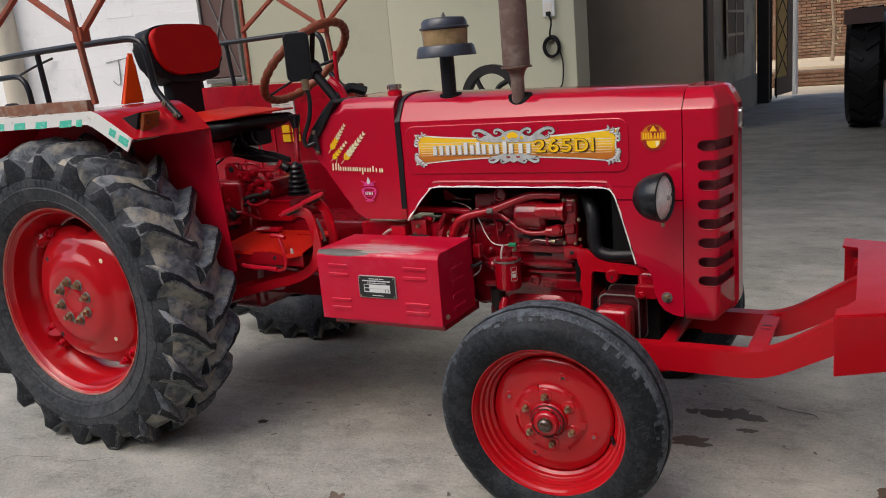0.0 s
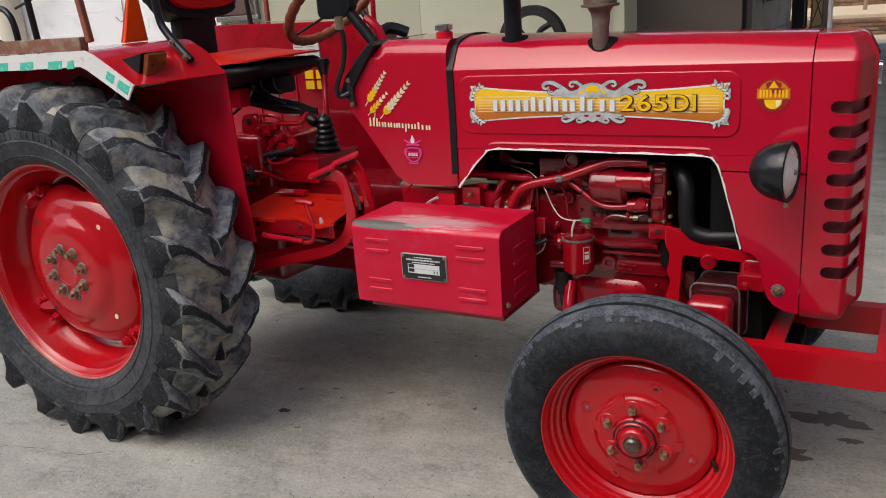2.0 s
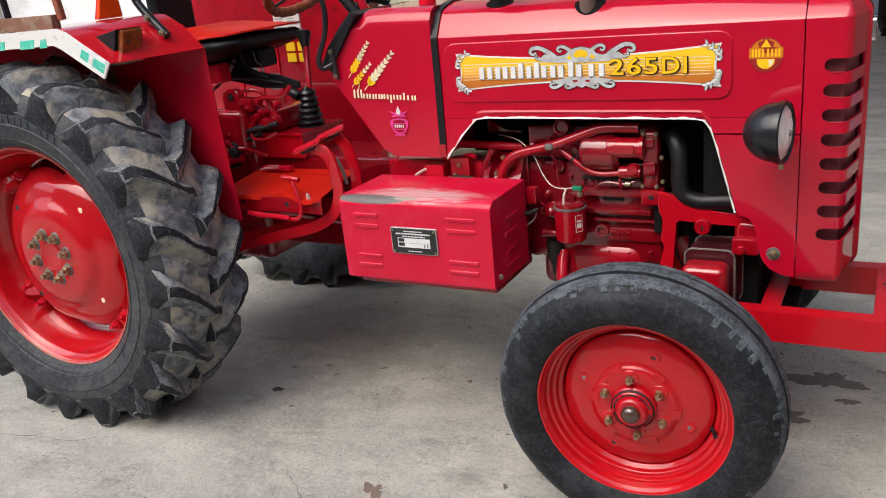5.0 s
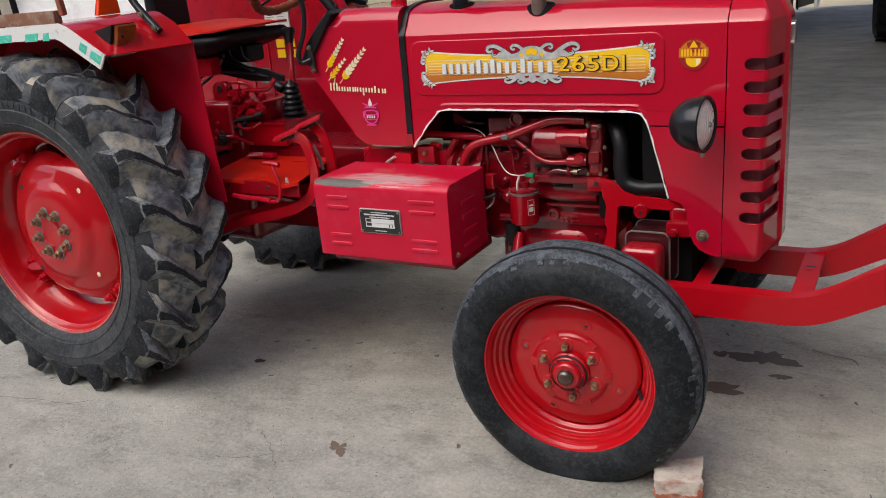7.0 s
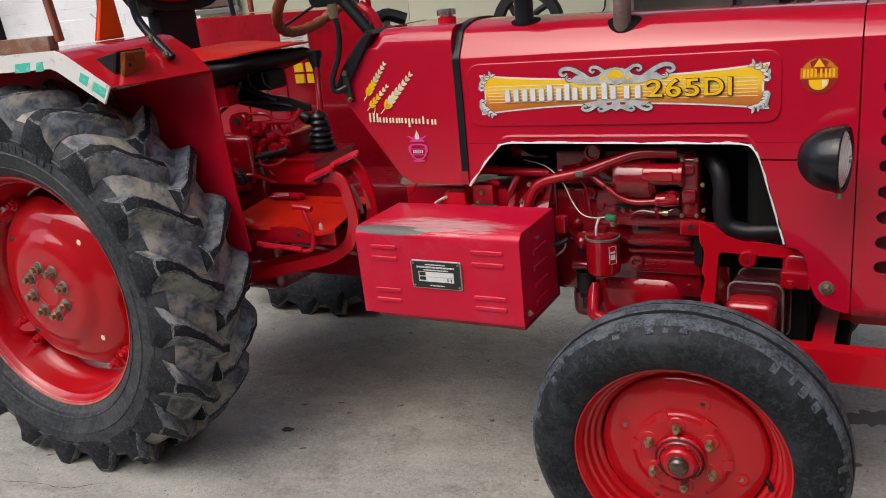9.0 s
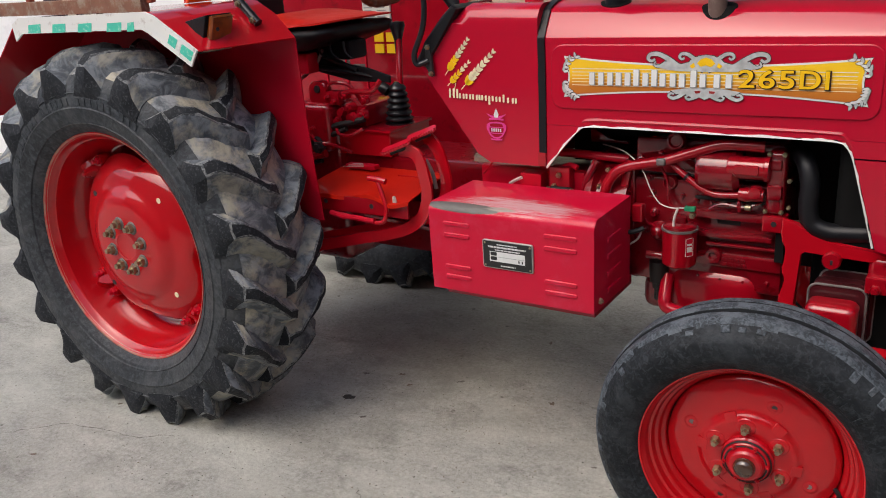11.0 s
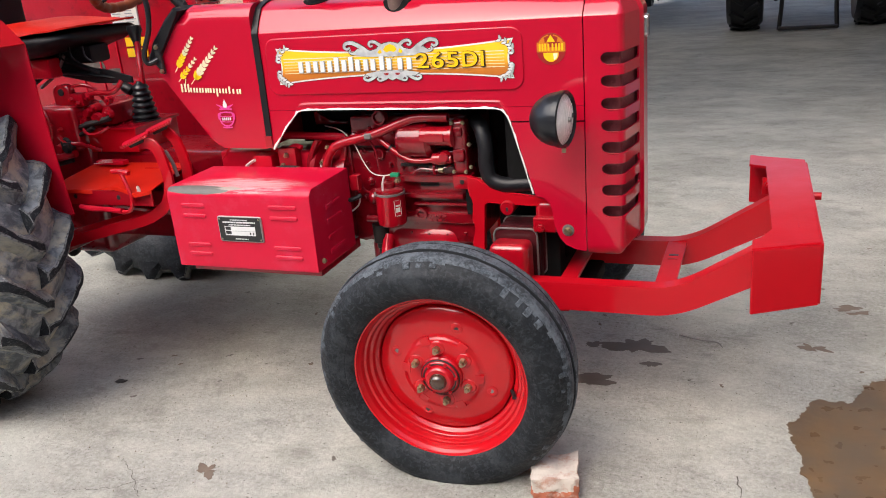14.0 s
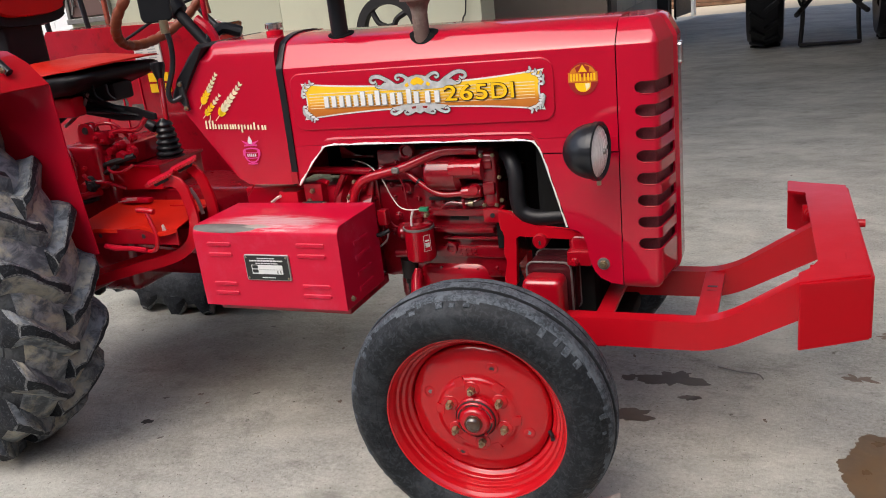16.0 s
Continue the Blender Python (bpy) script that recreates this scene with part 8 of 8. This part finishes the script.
pad = part("back_cushion", plate(back_outline(0.214, 0.176, 0.010, 0.222), "x", 0.006, 0.036, 0.015, None, 4), vinyl_back, st, "red vinyl back cushion")
pad.matrix_basis = back_m
part("back_support", box(0.01, 0.075, YS - 0.125, YS + 0.06, 1.17, 1.43, 0.02, 2), black_plastic, st)
part("seat_bracket", box(0.24, 0.44, YS - 0.05, YS + 0.05, 1.09, 1.155, 0.012), black_plastic, st)
part("seat_spring", tube([(0.24, -0.16, 1.165), (0.26, -0.18, 1.12), (0.30, -0.19, 1.085)], 0.009, 8), black_plastic, st)
for x in (0.36, 0.41, 0.47):
    part("seat_wire", tube([(x, -0.16, 1.16), (x + 0.008, -0.165, 1.125), (x + 0.03, -0.16, 1.105)], 0.0035, 6), black_rubber, st)
part("seat_arm", box(0.20, 0.34, -0.20, -0.14, 1.055, 1.125, 0.01), paint_dull, tractor)

# ---- steering, dash and mirror ----
tilt = pose(0.694, -0.035, 1.417, 0, -43.5, 0)
bm = bmesh.new()
R, seg = 0.209, 150
prev, first = None, None
for k in range(seg):
    a = 2 * math.pi * k / seg
    rr = 0.0142 + 0.0042 * abs(math.sin(k * math.pi / 5.0)) ** 0.6
    ring = []
    for j in range(10):
        b = 2 * math.pi * j / 10
        ring.append(bm.verts.new(tilt @ Vector(((R + rr * math.cos(b)) * math.cos(a), (R + rr * math.cos(b)) * math.sin(a), rr * math.sin(b)))))
    if prev:
        for j in range(10):
            bm.faces.new((prev[j], prev[(j + 1) % 10], ring[(j + 1) % 10], ring[j]))
    else:
        first = ring
    prev = ring
for j in range(10):
    bm.faces.new((prev[j], prev[(j + 1) % 10], first[(j + 1) % 10], first[j]))
sw = part("steering_wheel", bm, leather, tractor, "steering wheel wrapped in brown leather", 60)
part("wheel_hub", lathe([(0.0, 0.0), (0.035, 0.0), (0.04, -0.02), (0.03, -0.05), (0.0, -0.05)], 20, tilt @ pose(0, 0, -0.02)), black_plastic, sw)
for k in range(3):
    a = radians(90 + 120 * k)
    part("spoke", bar(tilt @ Vector((0.02 * math.cos(a), 0.02 * math.sin(a), -0.035)), tilt @ Vector((R * math.cos(a), R * math.sin(a), 0)), 0.02, 0.009), black_plastic, sw)
part("steering_column", tube([(0.715, -0.035, 1.39), (0.82, -0.04, 1.27), (0.92, -0.045, 1.15)], 0.019, 14), black_plastic, tractor)
dash = part("dashboard", plate([(0.850, 1.098), (0.838, 1.106), (0.836, 1.122), (0.870, 1.168), (0.928, 1.240), (0.965, 1.272), (0.99, 1.262), (0.905, 1.150), (0.872, 1.104), (0.862, 1.098)], "y", YC - 0.192, YC + 0.192, 0.012, None, 2), black_rubber, tractor, "black rubber-edged dashboard hood")
part("dash_face", box(0.915, 0.94, YC - 0.16, YC + 0.16, 1.03, 1.17, 0.01), dark_metal, dash)
part("throttle_rod", tube([(0.80, YC + 0.12, 1.22), (0.80, YC + 0.11, 1.34), (0.81, YC + 0.10, 1.45)], 0.009, 8), paint_dull, tractor)
part("throttle_rod", tube([(0.83, YC + 0.05, 1.26), (0.86, YC + 0.10, 1.30), (0.92, YC + 0.13, 1.28)], 0.020, 8), black_plastic, tractor)
part("dash_lever", tube([(0.87, YC + 0.06, 1.24), (0.845, YC + 0.06, 1.30), (0.80, YC + 0.06, 1.34)], 0.016, 8), paint_dull, tractor)
mir = part("mirror_bracket", plate([(0.868, 1.105), (0.890, 1.070), (0.897, 1.072), (0.890, 1.165), (0.878, 1.165)], "y", -0.285, -0.272, 0.002), iron_black, tractor, "black mirror bracket bolted to the tank")
for x, z in ((0.884, 1.156), (0.891, 1.080)):
    part("bracket_bolt", hexnut(0.008, 0.006, axis_y(x, -0.285, z)), steel, mir)
part("mirror_arm", tube([(0.885, -0.285, 1.118), (0.855, -0.300, 1.108), (0.850, -0.305, 1.14), (0.882, -0.302, 1.21), (0.892, -0.300, 1.28), (0.880, -0.300, 1.345)], 0.0085, 10), black_gloss, mir)
mm = pose(0.862, -0.300, 1.437, 0, 0, 32)
part("mirror_head", plate(rounded(-0.047, 0.047, -0.088, 0.088, 0.020, 4), "y", -0.016, 0.016, 0.008, None, 2), black_plastic, mir, "black rear-view mirror").matrix_basis = mm
part("mirror_clamp", lathe([(0.0, -0.02), (0.014, -0.02), (0.014, 0.02), (0.0, 0.02)], 12, pose(0.882, -0.300, 1.335)), steel, mir)

# labels and marks on the far guard plate
YF = 0.445
lb = part("warning_label", box(0.10, 0.235, YF - 0.012, YF - 0.0045, 1.145, 1.265, 0.0), paper, far_guard, "pale printed warning label")
part("label_head", box(0.10, 0.235, YF - 0.0135, YF - 0.011, 1.248, 1.265, 0.0), reflector_orange, lb)
rb = random.Random(4)
for r_i in range(8):
    z = 1.236 - 0.0115 * r_i
    for c0 in (0.107, 0.172):
        part("label_bar", box(c0, c0 + rb.uniform(0.035, 0.056), YF - 0.0132, YF - 0.0118, z - 0.0018, z + 0.0018, 0.0), decal_grey, lb)
for x0 in (0.145, 0.205):
    for z0 in (1.045, 1.090):
        part("yellow_sticker", box(x0, x0 + 0.045, YF - 0.011, YF - 0.0045, z0, z0 + 0.036, 0.0), decal_yellow, far_guard)
for x in (-0.13, -0.02, 0.085):
    part("guard_rib", box(x, x + 0.008, YF - 0.010, YF - 0.004, 0.82, 1.20, 0.002), paint_dull, far_guard)
part("worn_patch", plate(blob(-0.06, 1.03, 0.055, 0.075, 21, 24, 0.4), "y", YF - 0.006, YF - 0.0045), chip_grey, far_guard)
part("worn_patch", plate(rounded(0.02, 0.09, 0.93, 1.0, 0.006, 2), "y", YF - 0.006, YF - 0.0045), chip_grey, far_guard)

# ---- things along the walls ----
fly = thing("pulley_wheel", "dark cast-iron pulley wheel standing before the plastered wall", "pulley", (0.42, 2.30, 0))
part("wheel_rim", lathe([(0.160, -0.03), (0.212, -0.03), (0.216, -0.02), (0.216, 0.02), (0.212, 0.03), (0.160, 0.03), (0.156, 0.0), (0.160, -0.03)], 56, pose(0, 0, 1.085, 90, 0, 0)), dark_metal, fly)
part("wheel_boss", lathe([(0.0, -0.04), (0.045, -0.04), (0.045, 0.05), (0.0, 0.05)], 20, pose(0, 0, 1.085, 90, 0, 0)), dark_metal, fly)
for k in range(4):
    a = radians(40 + 90 * k)
    part("spoke", tube([(0.04 * math.cos(a), 0, 1.085 + 0.04 * math.sin(a)), (0.09 * math.cos(a + 0.2), 0, 1.085 + 0.09 * math.sin(a + 0.2)), (0.165 * math.cos(a), 0, 1.085 + 0.165 * math.sin(a))], 0.018, 8), dark_metal, fly)
part("stand", box(-0.10, 0.10, -0.12, 0.12, 0.0, 0.88, 0.01), dark_metal, fly)
part("shaft", lathe([(0.0, -0.12), (0.025, -0.12), (0.025, 0.12), (0.0, 0.12)], 16, pose(0, 0, 1.085, 90, 0, 0)), dark_metal, fly)
for s in (-1, 1):
    part("bearing_leg", box(-0.05, 0.05, s * 0.075 - 0.02, s * 0.075 + 0.02, 0.88, 1.11, 0.006), dark_metal, fly)

sock = thing("wall_socket", "white plastic wall socket with a plugged black cable", "socket", (0.6, 3.0, 0))
part("socket_plate", box(-0.055, 0.035, -0.028, 0.0, 1.585, 1.72, 0.006), decal_white, sock)
part("socket_face", box(-0.038, 0.018, -0.032, -0.027, 1.61, 1.68, 0.003), paper, sock)
part("plug", box(-0.022, 0.008, -0.06, -0.03, 1.59, 1.62, 0.005), black_plastic, sock)
cable = thing("cable_coil", "coil of black flex hanging on the plastered wall", "cable", (0.6, 3.0, 0))
part("flex", tube([(-0.005, -0.05, 1.60), (0.012, -0.045, 1.55), (-0.005, -0.04, 1.47), (0.0, -0.03, 1.44)], 0.007, 8), black_rubber, cable)
for k in range(6):
    rx, rz, off = 0.055 + 0.006 * math.sin(k * 2.1), 0.065 + 0.008 * math.cos(k * 1.7), 0.006 * k
    pts = [(rx * math.cos(2 * math.pi * j / 16) + 0.004 * math.sin(3 * k), -0.012 - off, 1.375 + rz * math.sin(2 * math.pi * j / 16) + 0.005 * math.cos(2 * k)) for j in range(17)]
    part("flex", tube(pts, 0.0055, 6, 2), black_rubber, cable)
part("flex", tube([(0.05, -0.02, 1.36), (0.075, -0.02, 1.26), (0.065, -0.02, 1.12), (0.03, -0.02, 0.98), (0.02, -0.02, 0.2)], 0.0055, 6), black_rubber, cable)

# iron shutter with crossed bars in the plastered side wall
sh_m = pose(W2A.x, W2A.y, 0, 0, 0, math.degrees(math.atan2((W2B - W2A).y, (W2B - W2A).x)))
shut = thing("iron_shutter", "brown iron shutter with pale crossed bars, set in the yard wall", "shutter")


def sb_box(d0, d1, o0, o1, z0, z1):
    return box(d0, d1, o0, o1, z0, z1, 0.004, 1, None, sh_m)


part("sheet", sb_box(1.265, 1.545, 0.004, 0.03, 1.36, 2.6), iron_brown, shut)
part("shutter_frame", sb_box(1.242, 1.265, 0.0, 0.05, 1.34, 2.64), bare_metal, shut)
part("shutter_frame", sb_box(1.545, 1.568, 0.0, 0.05, 1.34, 2.64), bare_metal, shut)
part("shutter_frame", sb_box(1.235, 1.575, 0.001, 0.06, 1.315, 1.352), bare_metal, shut)
for a, b in (((1.275, 1.38), (1.535, 2.18)), ((1.535, 1.38), (1.275, 2.18)), ((1.275, 2.19), (1.535, 2.58)), ((1.535, 2.19), (1.275, 2.58))):
    p, q = sh_m @ Vector((a[0], 0.036, a[1])), sh_m @ Vector((b[0], 0.036, b[1]))
    part("cross_bar", bar(p, q, 0.012, 0.012), bare_metal, shut)
part("shutter_handle", tube([sh_m @ Vector((1.500, 0.03, 1.44)), sh_m @ Vector((1.498, 0.07, 1.46)), sh_m @ Vector((1.498, 0.07, 1.58)), sh_m @ Vector((1.500, 0.03, 1.60))], 0.007, 8), bare_metal, shut)
part("stud", sb_box(1.390, 1.420, 0.03, 0.045, 1.765, 1.80), bare_metal, shut)

# pencil marks and a wooden peg on the white wall
mk = thing("wall_marks", "grey scribbled strokes on the whitewashed wall", "wall mark")


def w2_point(px_d, z, off=0.0):
    return sh_m @ Vector((px_d, off, z))


part("stroke", tube([w2_point(2.488, 1.564, 0.004), w2_point(2.371, 1.578, 0.004), w2_point(2.264, 1.594, 0.004)], 0.004, 6, 3), decal_grey, mk)
part("stroke", tube([w2_point(2.371, 1.572, 0.004), w2_point(2.375, 1.46, 0.004), w2_point(2.382, 1.392, 0.004), w2_point(2.408, 1.371, 0.004), w2_point(2.446, 1.409, 0.004)], 0.004, 6, 3), decal_grey, mk)
pil = thing("drain_pipe", "pale cement-grey drain pipe against the whitewashed wall", "pipe")
part("pipe", tube([w2_point(3.34, 0.0, 0.05), w2_point(3.345, 1.2, 0.05), w2_point(3.36, 2.2, 0.05), w2_point(3.37, 3.2, 0.05)], 0.10, 16, 2), plaster_pale, pil)
part("peg", tube([w2_point(3.249, 1.528, 0.10), w2_point(3.11, 1.586, 0.08), w2_point(2.962, 1.643, 0.03)], 0.010, 8), dark_metal, pil)

# ---- the far tractor under the roof ----
far_tr = thing("parked_tractor", "dark tractor parked under the passage roof, seen from behind", "tractor", (3.11, 9.45, 0))


def far_wheel(x):
    body = part("rear_wheel", lathe([(0.36, -0.19), (0.50, -0.22), (0.66, -0.215), (0.725, -0.16), (0.735, 0.0), (0.725, 0.16), (0.66, 0.215), (0.50, 0.22), (0.36, 0.19)], 40, pose(x, 0, 0.74, 0, 90, 0)), black_rubber, far_tr)
    bm = bmesh.new()
    for k in range(18):
        for s in (-1, 1):
            a = 2 * math.pi * (k + 0.25 * s) / 18
            q = pose(x, 0, 0.74, 0, 90, 0) @ pose(0, 0, 0, 0, 0, math.degrees(a)) @ pose(0.74, 0, s * 0.09, 38 * s, 0, 0)
            box(-0.02, 0.02, -0.03, 0.03, -0.10, 0.10, 0.006, 1, bm, q)
    lg = tagged(part("tread_pattern", bm, black_rubber, body), kind="stuff")
    for v in lg.data.vertices:
        v.co.z = max(v.co.z, 0.0)
    part("rim", lathe([(0.0, 0.05), (0.2, 0.06), (0.36, 0.02), (0.37, 0.16)], 30, pose(x, 0, 0.74, 0, 90 if x > 0 else -90, 0)), iron_brown, body)
    part("mudguard", box(x - 0.24, x + 0.20, -0.55, 0.55, 1.42, 1.48, 0.02), iron_brown, far_tr)
    part("guard_lip", box(x - 0.24, x + 0.20, -0.57, -0.55, 1.30, 1.48, 0.006), iron_brown, far_tr)


far_wheel(-0.74)
far_wheel(0.74)
part("rear_axle", box(-0.6, 0.6, -0.15, 0.25, 0.58, 0.92, 0.04), dark_metal, far_tr)
part("engine_body", box(-0.24, 0.24, 0.2, 2.2, 0.65, 1.35, 0.04), iron_brown, far_tr)
for s in (-1, 1):
    part("lower_link", tube([(s * 0.16, -0.1, 0.62), (s * 0.30, -0.45, 0.48), (s * 0.38, -0.75, 0.42)], 0.03, 8), dark_metal, far_tr)
    part("lift_rod", tube([(s * 0.22, -0.12, 0.98), (s * 0.27, -0.35, 0.72), (s * 0.31, -0.5, 0.48)], 0.022, 8), dark_metal, far_tr)
    part("check_chain", tube([(s * 0.42, -0.1, 0.75), (s * 0.36, -0.3, 0.58), (s * 0.31, -0.45, 0.50), (s * 0.20, -0.3, 0.60), (s * 0.12, -0.12, 0.66)], 0.018, 8), dark_metal, far_tr)
    part("stand_leg", tube([(s * 0.30, -0.40, 0.66), (s * 0.31, -0.42, 0.3), (s * 0.33, -0.44, 0.02)], 0.026, 8), dark_metal, far_tr)
    part("tail_lamp", box(s * 0.74 - 0.05, s * 0.74 + 0.05, -0.60, -0.57, 1.58, 1.66, 0.01), black_plastic, far_tr)
part("drawbar", box(-0.34, 0.34, -0.55, -0.45, 0.02, 0.06, 0.01), dark_metal, far_tr)
part("seat_shell", box(-0.22, 0.22, -0.2, 0.2, 1.30, 1.62, 0.06), black_plastic, far_tr)

# wall end with mauve foot beside the passage
mw = structure("wall_mauve", box(3.650, 7.2, 3.45, 3.75, 0.33, 3.6, 0.008), maroon_wall, "maroon painted wall end with peeling white edge", "wall")
structure("dado", box(3.640, 7.2, 3.44, 3.76, 0, 0.328, 0.012, 2), purple_wall, "scuffed mauve painted wall foot", "wall")
part("white_edge", box(3.634, 3.668, 3.442, 3.470, 0.332, 3.55, 0.006), white_paint, mw)
heap = bmesh.new()
bmesh.ops.create_icosphere(heap, subdivisions=4, radius=1.0)
for v in heap.verts:
    f_ = 1 + 0.28 * noise.noise(v.co * 2.2) + 0.12 * noise.noise(v.co * 6)
    v.co = Vector((v.co.x * 0.42 * f_, v.co.y * 0.9 * f_, max(0.0, v.co.z) * 0.75 * f_))
tarp = tagged(finish(heap, "tarpaulin_heap", tarp_mat), "crumpled dark blue tarpaulin heap on the floor", "tarpaulin")
tarp.matrix_world = pose(4.45, 7.6, 0)
rag = bmesh.new()
bmesh.ops.create_icosphere(rag, subdivisions=3, radius=1.0)
for v in rag.verts:
    f_ = 1 + 0.5 * noise.noise(v.co * 3.1)
    v.co = Vector((v.co.x * 0.09 * f_, v.co.y * 0.10 * f_, max(0.0, v.co.z) * 0.17 * f_))
rag_ob = tagged(finish(rag, "rag", rust_wood), "small crumpled brown rag on the floor", "rag")
rag_ob.matrix_world = pose(4.15, 7.0, 0)

# drain grate and broom
grate = thing("drain_grate", "black iron drain grate set in wet dark concrete", "drain grate", (3.44, 0.94, 0))
part("grate_frame", box(-0.245, 0.245, 0.100, 0.118, 0.0, 0.010, 0.002), iron_black, grate)
part("grate_frame", box(-0.245, 0.245, -0.118, -0.100, 0.0, 0.010, 0.002), iron_black, grate)
for s in (-1, 1):
    part("grate_frame", box(s * 0.236 - 0.009, s * 0.236 + 0.009, -0.0995, 0.0995, 0.0, 0.010, 0.002), iron_black, grate)
part("grate_pit", box(-0.226, 0.226, -0.099, 0.099, 0.0021, 0.003), matte_black, grate)
for k in range(9):
    y = -0.085 + 0.021 * k
    part("slat", box(-0.227, 0.227, y - 0.005, y + 0.005, 0.0031, 0.009, 0.0015), iron_black, grate)
stain("drip_spot", blob(3.02, 0.62, 0.05, 0.018, 77, 30, 0.6, 0.2), brown_stain, "dry leaf-brown smear on the concrete")
broom = thing("straw_broom", "upturned straw broom with splayed dry bristles", "broom", (3.36, 1.085, 0))
part("bound_handle", tube([(0, 0, 0.0), (-0.004, 0, 0.10), (-0.006, 0.0, 0.19)], 0.017, 10), straw_mat, broom)
for z in (0.05, 0.12, 0.17):
    part("binding", lathe([(0.014, -0.006), (0.0205, -0.004), (0.0205, 0.004), (0.014, 0.006)], 16, pose(-0.004, 0, z)), rust_wood, broom)
rb_ = random.Random(12)
bm = bmesh.new()
for k in range(340):
    a, sp = rb_.uniform(0, 6.283), rb_.random() ** 0.6
    r1 = 0.125 * sp
    z1 = 0.47 + rb_.uniform(-0.10, 0.05) - 0.10 * sp
    b0 = Vector((-0.006 + 0.012 * math.cos(a), 0.012 * math.sin(a), 0.15))
    b2 = Vector((-0.03 + r1 * math.cos(a), r1 * math.sin(a), z1))
    b1 = (b0 + b2) / 2 + Vector((rb_.uniform(-0.012, 0.012), rb_.uniform(-0.012, 0.012), 0.02))
    tube([b0, b1, b2], 0.0016, 3, 2, bm)
tagged(part("bristle_bundle", bm, straw_mat, broom), kind="stuff")

# sapling outside the gate
sap = thing("sapling", "thin bare sapling before the brick wall", "tree", (1.20, 20.3, 0.36))
part("trunk", tube([(0, 0, 0), (0.03, 0, 0.7), (-0.02, 0.02, 1.5), (0.03, 0, 2.4)], 0.035, 8, 5, None, False, 1.0, [0.045, 0.04, 0.034, 0.028, 0.02]), leaf_mat, sap)
rl = random.Random(2)
bm = bmesh.new()
for k in range(46):
    q = pose(rl.uniform(-0.16, 0.22), rl.uniform(-0.12, 0.12), rl.choice((0.55, 0.7, 1.5, 2.2)) + rl.uniform(-0.15, 0.15), rl.uniform(0, 360), rl.uniform(0, 360), rl.uniform(0, 360))
    box(-0.035, 0.035, -0.016, 0.016, -0.002, 0.002, 0.0, 1, bm, q)
part("leaves", bm, material("dry_leaf", (0.42, 0.36, 0.22), 0.8, vary=0.2), sap)
for z in (0.5, 1.45):
    part("limb", tube([(0.01, 0, z), (0.09, 0.01, z + 0.12), (0.16, 0.0, z + 0.18)], 0.010, 6), leaf_mat, sap)

# ---- yard closed in behind the camera by unseen walls that limit the sky ----
structure("wall_yard_back", box(-9, 7.2, -9.3, -9.0, 0, 5.6), plaster_brown, "bare brown plastered house wall", "wall")
structure("wall_yard_right", box(7.2, 7.4, -9.3, 3.0, 0, 5.2), plaster_brown, "bare brown plastered yard wall", "wall")
# added block out of view that dims the right-hand side
structure("wall_light_block", box(5.0, 7.2, -9.0, -3.4, 0, 4.0), plaster_brown, "unseen brown wall block added to hold back light from the right", "wall")
structure("wall_yard_left", box(-9.3, -9.0, -9.3, 1.0, 0, 3.0), whitewash, "whitewashed yard wall", "wall")

# ---- bricks ----
lane_wall = structure("lane_wall", box(-8, 12, 23.06, 23.4, -0.06, 3.6), mortar_mat, "brown brick wall across the lane", "wall")
bk_me = brick_mesh("brick", 0.235, 0.10, 0.066, 0.006, brick_mat)
rb = random.Random(9)
row_h, count = 0.085, 0
rest = bmesh.new()
for r_i in range(38):
    z = 0.40 + row_h * r_i
    for c_i in range(80):
        x = -7.9 + 0.25 * c_i + (0.125 if r_i % 2 else 0.0)
        y = 23.05 + rb.uniform(-0.008, 0.008)
        if -0.2 < x < 3.6 and z < 2.0:
            if count < 300:
                ob = new("brick", bk_me)
                ob.parent = lane_wall
                ob.matrix_basis = pose(x, y, z, 0, rb.uniform(-1, 1), 0)
                count += 1
                continue
        if -4 < x < 8:
            box(x - 0.117, x + 0.117, y - 0.05, y + 0.05, z - 0.033, z + 0.033, 0.0, 1, rest)
tagged(part("brick_courses", rest, brick_mat, lane_wall), kind="stuff")
for r_i in range(4):
    for c_i in range(26):
        ob = new("brick", bk_me)
        ob.parent = kerb
        ob.matrix_basis = pose(-0.6 + 0.248 * c_i + (0.124 if r_i % 2 else 0.0) + rb.uniform(-0.008, 0.008), 18.06 + rb.uniform(-0.014, 0.012), -0.01 + 0.083 * r_i + rb.uniform(-0.004, 0.004), 0, rb.uniform(-1.5, 1.5), rb.uniform(-2, 2))
wb_me = brick_mesh("wall_brick", 0.2352, 0.014, 0.0758, 0.0030, whitewash)
count = 0
rest = bmesh.new()
for r_i in range(42):
    z = 0.04 + 0.0765 * r_i
    for c_i in range(22):
        d = 1.70 + 0.236 * c_i + (0.118 if r_i % 2 else 0.0)
        m = sh_m @ pose(d, -0.0078 + rb.uniform(-0.0009, 0.0009), z + rb.uniform(-0.003, 0.003), rb.uniform(-2.2, 2.2), rb.uniform(-0.8, 0.8), rb.uniform(-0.7, 0.7))
        if z > 1.25 and d < 4.9 and count < 300:
            ob = new("brick", wb_me)
            ob.parent = white_wall
            ob.matrix_basis = m
            count += 1
        elif z > 0.3 and d < 7.0:
            box(-0.1172, 0.1172, -0.006, 0.006, -0.0376, 0.0376, 0.0, 1, rest, m)
tagged(part("brick_courses", rest, whitewash, white_wall), kind="stuff")
